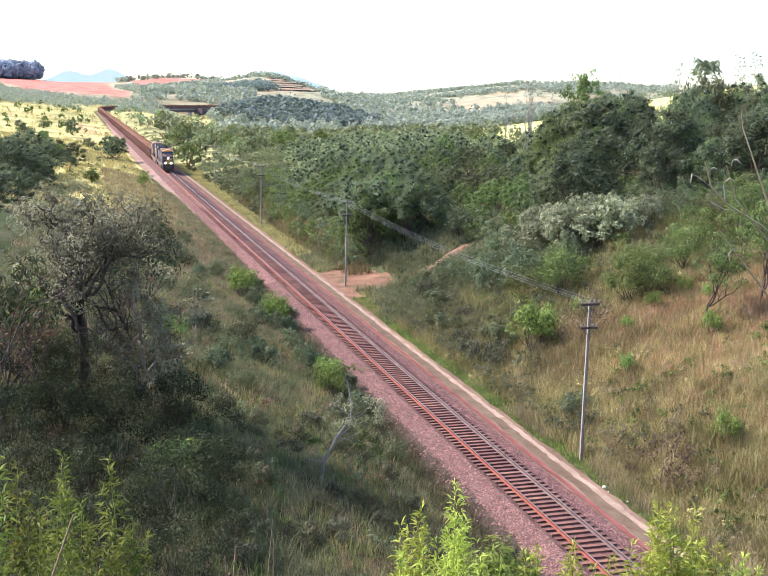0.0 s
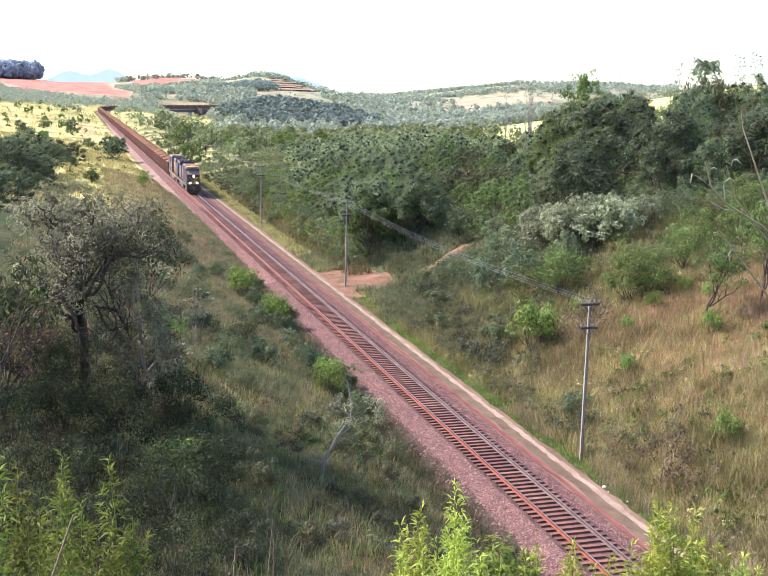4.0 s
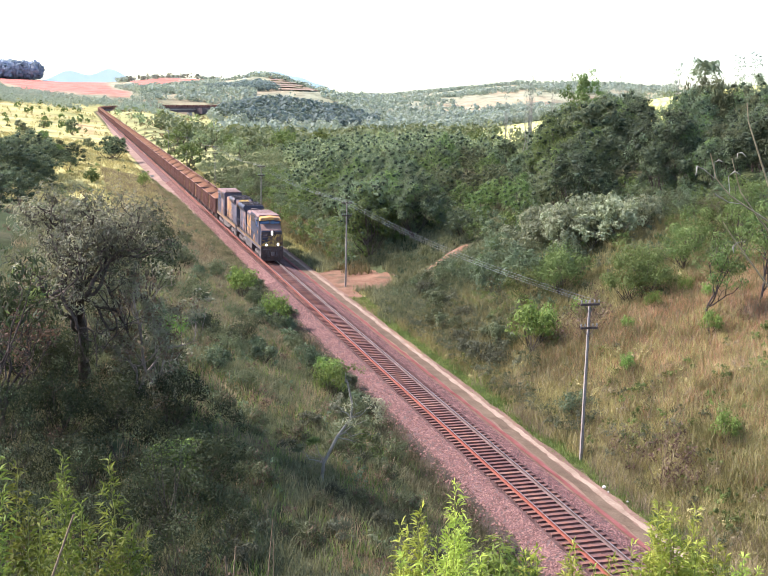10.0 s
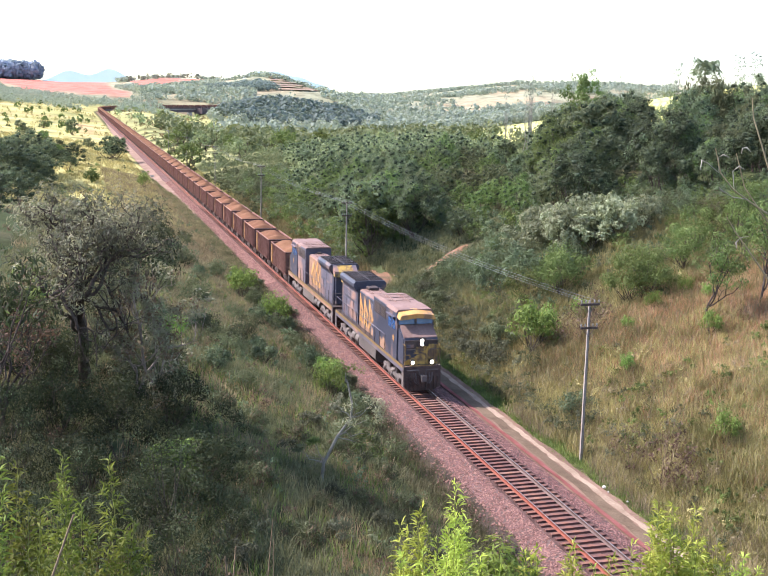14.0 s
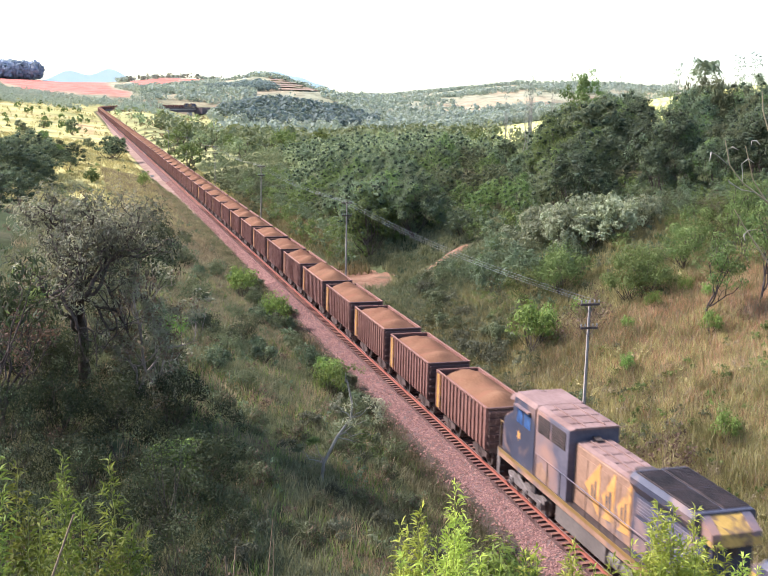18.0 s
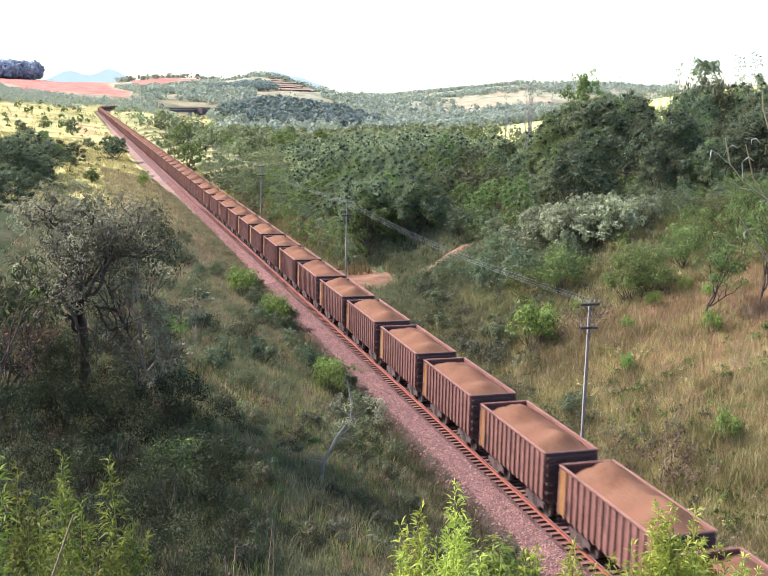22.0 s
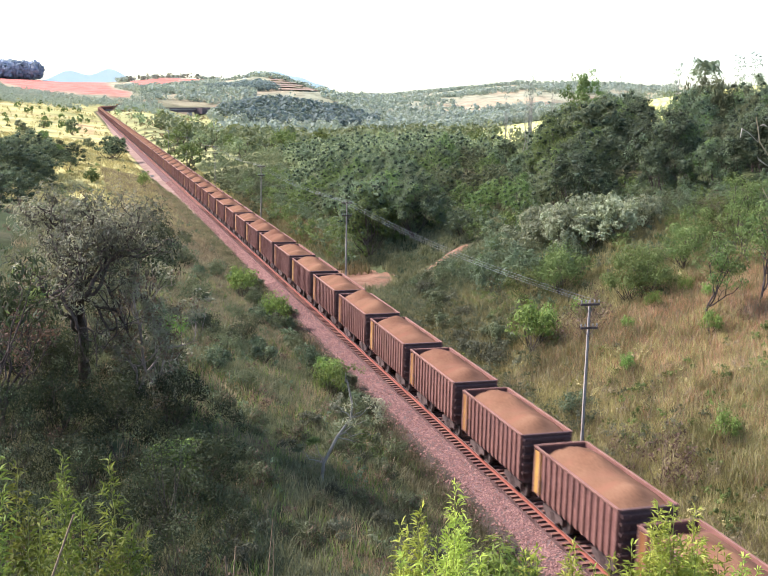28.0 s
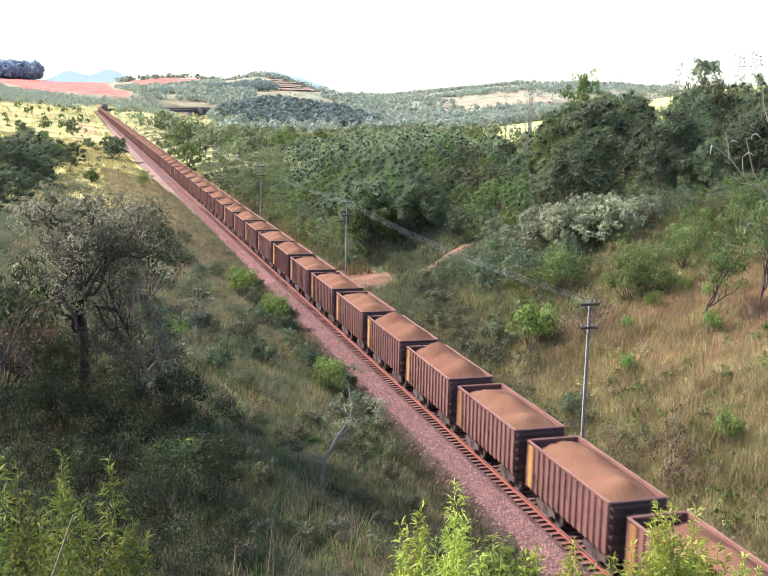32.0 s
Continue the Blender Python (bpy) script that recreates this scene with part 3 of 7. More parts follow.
def loco_bogie(parent, y0):
    bm = bmesh.new()
    box(bm, (-0.75, y0 - 1.9, 0.62), (0.75, y0 + 1.9, 0.95), 0.04)
    bogie = part("bogie", bm, BLACK, parent, "three-axle bogie, dusty and dark", TALL)
    for sx in (-1, 1):
        bm = bmesh.new()
        prism(bm, [(y0 - 2.35, 0.62), (y0 - 2.35, 0.78), (y0 - 1.9, 0.86), (y0 - 1.2, 0.70), (y0 - 0.6, 0.70), (y0, 0.88), (y0 + 0.6, 0.70), (y0 + 1.2, 0.70), (y0 + 1.9, 0.86),
                   (y0 + 2.35, 0.78), (y0 + 2.35, 0.62), (y0 + 1.5, 0.45), (y0 - 1.5, 0.45)], sx * 1.05, sx * 1.22, "x")
        for k in (-1.85, 0, 1.85):
            box(bm, (sx * 1.03, y0 + k - 0.22, 0.30), (sx * 1.30, y0 + k + 0.22, 0.66), 0.03)
            rod(bm, (sx * 1.28, y0 + k, 0.46), (sx * 1.36, y0 + k, 0.46), 0.13, 10)
        for k in (-1.0, -0.75, 0.75, 1.0):
            rod(bm, (sx * 1.14, y0 + k, 0.66), (sx * 1.14, y0 + k, 1.05), 0.10, 8)
        rod(bm, (sx * 1.26, y0 - 0.95, 0.95), (sx * 1.26, y0 + 0.3, 0.6), 0.06, 8)
        part("side_frame", bm, GREYMETAL, bogie, "cast bogie side frame with springs", TALL)
    for k in (-1.85, 0, 1.85):
        wheelset(bogie, y0 + k, LOCO_WHEEL)


def locomotive(label, worn):
    """Nose towards -y, rails at z = 0."""
    t = thing("diesel_locomotive", label, "locomotive", "locomotives of the train")
    upper = BLUEGREY if worn else BLUE
    h = LOCO / 2
    # frame, stripe, pilots
    bm = bmesh.new()
    box(bm, (-1.46, -h + 0.75, 1.22), (1.46, h - 0.75, 1.56), 0.03)
    part("underframe", bm, BLACK, t, "", TALL)
    for sx in (-1, 1):
        bm = bmesh.new()
        box(bm, (sx * 1.46, -h + 0.8, 1.46), (sx * 1.49, h - 0.8, 1.60))
        part("sill_stripe", bm, STRIPE, t, "orange-yellow sill stripe, dusty", TALL)
        bm = bmesh.new()
        box(bm, (sx * 1.464, -h + 0.8, 1.24), (sx * 1.48, h - 0.8, 1.45))
        part("sill_skirt", bm, PEACH if worn else BLUEGREY, t, "", TALL)
    for sy in (-1, 1):
        bm = bmesh.new()
        prism(bm, [(-1.45, 0.42), (-1.0, 0.18), (1.0, 0.18), (1.45, 0.42), (1.45, 1.56), (-1.45, 1.56)], sy * (h - 0.78), sy * (h - 0.55), "y")
        pil = part("pilot", bm, PILOT, t, "dark ore-stained pilot plate", TALL)
        bm = bmesh.new()
        box(bm, (-0.16, sy * (h - 0.6), 0.80), (0.16, sy * (h - 0.1), 1.06), 0.03)
        box(bm, (-0.22, sy * (h - 0.16), 0.74), (0.22, sy * h, 1.12), 0.05)
        part("coupler", bm, GREYMETAL, t, "cast knuckle coupler", TALL)
        for k in (-0.75, -0.55, 0.55, 0.75):
            bm = bmesh.new()
            rod(bm, (k, sy * (h - 0.5), 1.2), (k * 0.9, sy * (h - 0.38), 0.75), 0.035, 6)
            rod(bm, (k * 0.9, sy * (h - 0.38), 0.75), (k * 0.6, sy * (h - 0.3), 0.6), 0.03, 6)
            part("brake_hose", bm, GREYMETAL, t, "", TALL)
        for sx in (-1, 1):
            bm = bmesh.new()
            for k in range(4):
                box(bm, (sx * 1.12, sy * (h - 0.95), 0.45 + 0.3 * k), (sx * 1.44, sy * (h - 0.62), 0.49 + 0.3 * k))
            box(bm, (sx * 1.42, sy * (h - 1.0), 0.4), (sx * 1.46, sy * (h - 0.6), 1.5))
            part("step_well", bm, GREYMETAL, t, "", TALL)
    # tank and air reservoirs
    bm = bmesh.new()
    prism(bm, [(-1.40, 0.55), (-1.15, 0.36), (1.15, 0.36), (1.40, 0.55), (1.40, 1.21), (-1.40, 1.21)], -2.9, 2.3, "y")
    part("fuel_tank", bm, TANK, t, "dusty grey fuel tank", TALL)
    for y0, y1 in ((2.5, 3.5), (3.7, 4.7)):
        for sx in (-1, 1):
            bm = bmesh.new()
            rod(bm, (sx * 1.15, y0, 0.82), (sx * 1.15, y1, 0.82), 0.27, 14)
            part("air_reservoir", bm, TANK, t, "grey air reservoir", TALL)
    loco_bogie(t, -h + 4.1)
    loco_bogie(t, h - 4.1)
    # cab
    bm = bmesh.new()
    prism(bm, [(-h + 2.45, 1.56), (-h + 2.45, 3.58), (-h + 2.66, 4.28), (-h + 5.3, 4.28), (-h + 5.3, 1.56)], -1.44, 1.44, "x")
    cab = part("cab", bm, BLUE, t, "blue driver's cab, dusty", TALL)
    bm = bmesh.new()
    prism(bm, [(-1.47, 4.28), (-1.30, 4.46), (1.30, 4.46), (1.47, 4.28)], -h + 2.7, -h + 5.35, "y")
    part("cab_roof", bm, DUSTROOF, cab, "roof covered in pinkish ore dust", TALL)
    bm = bmesh.new()
    prism(bm, [(-1.44, 4.14), (-1.28, 4.38), (-0.1, 4.48), (0.1, 4.48), (1.28, 4.38), (1.44, 4.14), (1.34, 4.12), (0.09, 4.22), (-0.09, 4.22), (-1.34, 4.12)], -h + 1.95, -h + 2.95, "y")
    for v in bm.verts:
        v.co.z -= 0.16 * max(0.0, 1 - (v.co.y + h - 1.95) / 0.5)
    part("visor", bm, DUSTROOF if worn else YELLOW, cab, "ore-dusted sun visor" if worn else "bright yellow sun visor over the windscreen", TALL)
    for sx in (-1, 1):
        bm = bmesh.new()
        a, b = sx * 0.10, sx * 1.30
        prism(bm, [(a, 3.66), (b, 3.66), (b, 4.13), (a, 4.20)], -h + 2.40, -h + 2.50, "y")
        for v in bm.verts:
            v.co.y += (v.co.z - 3.58) * 0.30
        part("windscreen", bm, GLASS, cab, "windscreen pane with reflected sky blue in its colour", TALL)
        for k, (y0, y1) in enumerate(((-h + 3.0, -h + 3.75), (-h + 3.95, -h + 4.75))):
            bm = bmesh.new()
            box(bm, (sx * 1.42, y0, 3.25), (sx * 1.458, y1, 3.95), 0.02)
            part("side_window", bm, GLASS, cab, "dark side window with reflected sky blue in its colour", TALL)
        bm = bmesh.new()
        box(bm, (sx * 1.44, -h + 2.95, 3.97), (sx * 1.66, -h + 4.8, 4.03))
        part("window_awning", bm, BLUEGREY, cab, "", TALL)
        bm = bmesh.new()
        pts = []
        for i in range(12):
            r = 0.26 if i % 2 else 0.13
            pts.append((-h + 3.35 + r * math.cos(i * math.pi / 6), 2.75 + r * math.sin(i * math.pi / 6)))
        prism(bm, pts, sx * 1.445, sx * 1.452, "x")
        part("emblem", bm, YELLOW, cab, "yellow star-shaped emblem", TALL)
    # nose
    bm = bmesh.new()
    prism(bm, [(-h + 0.95, 1.56), (-h + 0.95, 2.75), (-h + 1.15, 3.06), (-h + 2.449, 3.62), (-h + 2.449, 1.56)], -1.36, 1.36, "x")
    bmesh.ops.bevel(bm, geom=[e for e in bm.edges if abs(e.verts[0].co.x - e.verts[1].co.x) < 1e-4], offset=0.09, segments=2, affect="EDGES")
    nose = part("nose", bm, BLUE, t, "wide blue nose with yellow wings", TALL)
    bm = bmesh.new()
    prism(bm, [(-1.30, 1.60), (1.30, 1.60), (1.30, 2.72), (0.62, 2.74), (0.40, 2.50), (0.05, 2.28), (-0.55, 2.02), (-1.30, 1.80)], -h + 0.925, -h + 0.948, "y")
    part("nose_panel", bm, YELLOW_DIRTY, nose, "dirty yellow front panel", TALL)
    bm = bmesh.new()
    prism(bm, [(-1.30, 2.52), (0.36, 2.46), (0.60, 2.74), (1.28, 2.76), (1.28, 2.98), (-1.28, 2.98)], -h + 0.93, -h + 1.02, "y")
    part("nose_band", bm, BLACK, nose, "dark band across the nose below the windscreen", TALL)
    for k in range(5):
        bm = bmesh.new()
        z = 2.20 + 0.085 * k
        prism(bm, [(-0.62 + 0.05 * k, z), (0.10 + 0.06 * k, z + 0.03), (0.20 + 0.05 * k, z + 0.075), (-0.52 + 0.04 * k, z + 0.05)], -h + 0.90, -h + 0.93, "y")
        part("wing_feather", bm, YELLOW_DIRTY, nose, "golden stripe of a painted wing", TALL)
    bm = bmesh.new()
    prism(bm, [(-1.27, 3.06), (1.27, 3.06), (1.27, 3.38), (-1.27, 3.38)], -h + 1.17, -h + 2.42, "y")
    for v in bm.verts:
        v.co.z = 3.075 + (v.co.y + h - 1.15) * 0.431 + (0.03 if v.co.z > 3.2 else -0.03)
    part("nose_top", bm, DUSTROOF, nose, "sloping nose top under ore dust", TALL)
    bm = bmesh.new()
    box(bm, (-0.62, -h + 0.88, 2.58), (-1.18, -h + 0.95, 2.74), 0.01)
    part("number_board", bm, BLUEGREY, nose, "pale number board", TALL)
    bm = bmesh.new()
    box(bm, (-0.14, -h + 0.86, 2.62), (0.36, -h + 1.0, 3.12), 0.05)
    part("headlight_housing", bm, BLACK, nose, "dark headlight housing", TALL)
    for z in (2.76, 2.97):
        bm = bmesh.new()
        rod(bm, (0.02, -h + 0.83, z), (0.02, -h + 0.9, z), 0.082, 12)
        part("headlight", bm, LAMP, nose, "lit headlight", TALL)
    for sx in (-1, 1):
        bm = bmesh.new()
        box(bm, (sx * 0.58, -h + 0.62, 1.62), (sx * 0.90, -h + 0.9, 1.92), 0.03)
        part("light_bracket", bm, BLACK, t, "", TALL)
        bm = bmesh.new()
        rod(bm, (sx * 0.74, -h + 0.58, 1.77), (sx * 0.74, -h + 0.66, 1.77), 0.085, 12)
        part("ditch_light", bm, LAMP, t, "lit ditch light", TALL)
    bm = bmesh.new()
    box(bm, (-0.9, -h + 0.56, 1.40), (0.9, -h + 0.80, 1.60), 0.02)
    part("front_step", bm, STRIPE, t, "worn orange front step", TALL)
    # plough ribs, front rails and grab irons
    for k in range(9):
        bm = bmesh.new()
        x = -1.2 + 0.3 * k
        box(bm, (x - 0.035, -h + 0.44, 0.24 + 0.10 * (abs(x) > 1.0)), (x + 0.035, -h + 0.552, 0.98), 0.01)
        part("plough_rib", bm, BLACK if k % 2 else PILOT, t, "", TALL)
    for sx in (-1, 1):
        bm = bmesh.new()
        rod(bm, (sx * 1.34, -h + 0.66, 1.0), (sx * 1.34, -h + 0.66, 2.75), 0.03, 6)
        rod(bm, (sx * 1.34, -h + 0.66, 2.75), (sx * 1.34, -h + 1.2, 2.75), 0.03, 6)
        rod(bm, (sx * 1.34, -h + 0.66, 2.2), (sx * 0.95, -h + 0.66, 2.2), 0.025, 6)
        rod(bm, (sx * 0.95, -h + 0.66, 2.2), (sx * 0.95, -h + 0.66, 1.6), 0.025, 6)
        part("front_handrail", bm, STRIPE, t, "worn orange front handrail", TALL)
        bm = bmesh.new()
        rod(bm, (sx * 0.3, -h + 0.50, 1.35), (sx * 1.2, -h + 0.50, 1.35), 0.03, 6)
        rod(bm, (sx * 0.3, -h + 0.50, 1.35), (sx * 0.25, -h + 0.50, 1.05), 0.03, 6)
        part("uncoupling_lever", bm, GREYMETAL, t, "", TALL)
    for k in range(5):
        bm = bmesh.new()
        x = 0.35 + 0.2 * k
        box(bm, (x - 0.012, -h + 0.915, 1.66), (x + 0.012, -h + 0.924, 2.68))
        part("nose_seam", bm, BLACK, nose, "", TALL)
    bm = bmesh.new()
    box(bm, (-1.0, -h + 0.92, 2.0), (-0.50, -h + 0.944, 2.46), 0.01)
    part("nose_door", bm, BLUE, nose, "", TALL)
    bm = bmesh.new()
    prism(bm, [(-1.38, 3.60), (1.38, 3.60), (1.38, 3.655), (-1.38, 3.655)], -h + 2.37, -h + 2.46, "y")
    part("windscreen_sill", bm, BLACK, cab, "", TALL)
    # hood behind the cab: inverter section, engine hood, radiator
    for name, y0, y1, hw, top, mt in (("equipment_hood", -h + 5.31, -h + 9.1, 1.38, 4.36, upper), ("engine_hood", -h + 9.11, h - 7.2, 0.98, 3.86, PEACH if worn else BLUE),
                                      ("radiator_cab", h - 7.19, h - 1.7, 1.10, 3.98, BLUE)):
        bm = bmesh.new()
        prism(bm, [(-hw, 1.57), (-hw, top - 0.08), (-hw + 0.10, top), (hw - 0.10, top), (hw, top - 0.08), (hw, 1.57)], y0, y1, "y")
        part(name, bm, mt, t, "", TALL)
    for y0, y1, hw, top in ((-h + 5.36, -h + 9.3, 1.42, 4.36), (-h + 9.32, h - 7.25, 0.98, 3.86)):
        bm = bmesh.new()
        prism(bm, [(-hw, top + 0.003), (-hw * 0.8, top + 0.09), (hw * 0.8, top + 0.09), (hw, top + 0.003)], y0, y1, "y")
        roof_ = part("roof_panel", bm, DUSTROOF, t, "roof under pinkish ore dust", TALL)
        for k in np.arange(y0 + 0.9, y1 - 0.3, 1.15):
            bm = bmesh.new()
            box(bm, (-hw * 0.75, k, top + 0.091), (hw * 0.75, k + 0.05, top + 0.12))
            part("roof_seam", bm, DUSTROOF, roof_, "", TALL)
        for k in (-0.42, 0.36):
            bm = bmesh.new()
            box(bm, (k * hw, y0 + 0.2, top + 0.091), (k * hw + 0.07, y1 - 0.2, top + 0.14))
            part("roof_strip", bm, DUSTROOF, roof_, "", TALL)
    bm = bmesh.new()
    prism(bm, [(-1.10, 3.66), (-1.46, 4.06), (-1.46, 4.26), (-1.30, 4.42), (1.30, 4.42), (1.46, 4.26), (1.46, 4.06), (1.10, 3.66)], h - 7.0, h - 2.1, "y")
    part("radiator_wing", bm, BLUE, t, "flared blue radiator wings", TALL)
    for k, (y0, y1) in enumerate(((h - 6.8, h - 4.65), (h - 4.5, h - 2.35))):
        for sx in (-1, 1):
            bm = bmesh.new()
            box(bm, (sx * 0.06, y0, 4.42), (sx * 1.26, y1, 4.46))
            for j in np.arange(y0 + 0.1, y1 - 0.1, 0.16):
                box(bm, (sx * 0.10, j, 4.46), (sx * 1.22, j + 0.05, 4.49))
            part("radiator_grille", bm, BLACK, t, "black radiator grille", TALL)
    bm = bmesh.new()
    box(bm, (-0.95, h - 1.69, 1.58), (0.95, h - 1.45, 3.7), 0.05)
    part("rear_panel", bm, BLUE, t, "dark blue rear end panel", TALL)
    bm = bmesh.new()
    prism(bm, [(h - 2.09, 3.66), (h - 2.09, 4.34), (h - 1.30, 3.98), (h - 1.18, 3.60)], -1.10, 1.10, "x")
    cap = part("rear_cap", bm, YELLOW_DIRTY, t, "grimy yellow sloping rear cap", TALL)
    for sx in (-1, 1):
        bm = bmesh.new()
        prism(bm, [(h - 2.08, 3.8), (h - 2.08, 4.36), (h - 1.28, 4.0), (h - 1.25, 3.8)], sx * 0.72, sx * 1.12, "x")
        part("cap_corner", bm, BLUEGREY, cap, "dusty corner of the rear cap", TALL)
    bm = bmesh.new()
    box(bm, (-0.22, h - 1.45, 3.2), (0.22, h - 1.38, 3.5), 0.03)
    part("rear_headlight", bm, BLACK, t, "unlit rear headlight", TALL)
    bm = bmesh.new()
    box(bm, (-0.45, h - 8.3, 3.95), (0.45, h - 7.3, 4.16), 0.06)
    part("exhaust_stack", bm, BLACK, t, "sooty exhaust stack", TALL)
    bm = bmesh.new()
    for k in (-0.3, -0.1, 0.1, 0.3):
        rod(bm, (k * 0.5, -h + 9.75, 4.02), (k * 0.5, -h + 9.4 - 0.3 * abs(k), 4.06), 0.04, 8, 0.07)
    part("horn", bm, BLACK, t, "air horn", TALL)
    # grilles and doors on the sides
    for sx in (-1, 1):
        for y0, y1, z0, z1, x, mt in ((-h + 5.6, -h + 7.0, 3.45, 4.15, 1.38, BLACK), (-h + 7.2, -h + 8.8, 3.45, 4.15, 1.38, BLACK), (h - 6.8, h - 4.7, 3.0, 3.55, 1.10, BLUEGREY), (h - 4.5, h - 2.3, 3.0, 3.55, 1.10, BLUEGREY)):
            bm = bmesh.new()
            box(bm, (sx * x, y0, z0), (sx * (x + 0.02), y1, z1))
            for j in np.arange(z0 + 0.05, z1 - 0.05, 0.11):
                box(bm, (sx * (x + 0.02), y0 + 0.04, j), (sx * (x + 0.045), y1 - 0.04, j + 0.05))
            part("side_grille", bm, mt, t, "louvred side grille", TALL)
        for y0 in np.arange(-h + 9.5, h - 7.6, 1.05):
            bm = bmesh.new()
            box(bm, (sx * 0.98, y0, 1.7), (sx * 1.005, y0 + 0.95, 3.55), 0.008)
            part("hood_door", bm, PEACH if worn else BLUEGREY if int(y0 * 7.3) % 3 == 0 else BLUE, t, "", TALL)
        for y0 in np.arange(h - 6.9, h - 2.2, 1.2):
            bm = bmesh.new()
            box(bm, (sx * 1.10, y0, 1.7), (sx * 1.125, y0 + 1.1, 2.85), 0.008)
            part("hood_door", bm, PEACH if int(y0 * 3.1) % 4 == 1 else BLUEGREY, t, "", TALL)
        for y0 in np.arange(-h + 5.5, h - 7.4, 1.9):
            bm = bmesh.new()
            z1 = 1.95 + 0.35 * abs(math.sin(y0 * 2.1))
            hw = 1.38 if y0 < -h + 7.3 else 1.005
            prism(bm, [(y0, 1.60), (y0 + 1.7, 1.60), (y0 + 1.6, z1), (y0 + 1.1, z1 - 0.15), (y0 + 0.7, z1 + 0.12), (y0 + 0.15, z1 - 0.1)], sx * hw, sx * (hw + 0.004), "x")
            part("dust_stain", bm, PEACH, t, "orange ore dust caked low on the side", TALL)
        # three yellow slanted panels, with dark strokes
        for k in range(3):
            y0 = -h + 14.6 - k * 1.42
            bm = bmesh.new()
            if k < 2:
                prism(bm, [(y0, 3.72), (y0 - 0.10, 3.72), (y0 - 1.16, 2.66), (y0 - 0.75, 2.10), (y0 - 1.05, 1.86), (y0, 1.95)], sx * 1.008, sx * 1.022, "x")
            else:
                prism(bm, [(y0, 3.72), (y0 - 0.08, 3.72), (y0 - 1.45, 2.62), (y0, 1.80)], sx * 1.008, sx * 1.022, "x")
            sign = part("painted_panel", bm, YELLOW, t, "yellow slanted painted panel", TALL)
            bm = bmesh.new()
            prism(bm, [(y0 - 0.30, 3.05), (y0 - 0.48, 2.95), (y0 - 0.48, 2.30), (y0 - 0.30, 2.30)], sx * 1.023, sx * 1.030, "x")
            prism(bm, [(y0 - 0.62, 2.85), (y0 - 0.80, 2.72), (y0 - 0.80, 2.36), (y0 - 0.62, 2.30)], sx * 1.023, sx * 1.030, "x")
            part("stroke", bm, BLUE, sign, "dark blue stroke", TALL)
        # handrails
        for y0 in np.arange(-h + 5.6, h - 1.2, 1.42):
            bm = bmesh.new()
            rod(bm, (sx * 1.44, y0, 1.56), (sx * 1.44, y0, 2.55), 0.022, 6)
            part("rail_post", bm, BLACK, t, "", TALL)
        bm = bmesh.new()
        rod(bm, (sx * 1.44, -h + 5.6, 2.55), (sx * 1.44, h - 1.2, 2.55), 0.022, 6)
        part("handrail", bm, BLUEGREY, t, "pale handrail", TALL)
        for y0 in (-h + 0.72, h - 0.72):
            bm = bmesh.new()
            rod(bm, (sx * 1.40, y0, 0.6), (sx * 1.40, y0, 2.5), 0.025, 6)
            rod(bm, (sx * 1.40, y0, 2.5), (sx * 0.55, y0, 2.5), 0.02, 6)
            part("grab_rail", bm, GREYMETAL, t, "grab rail", TALL)
    return t


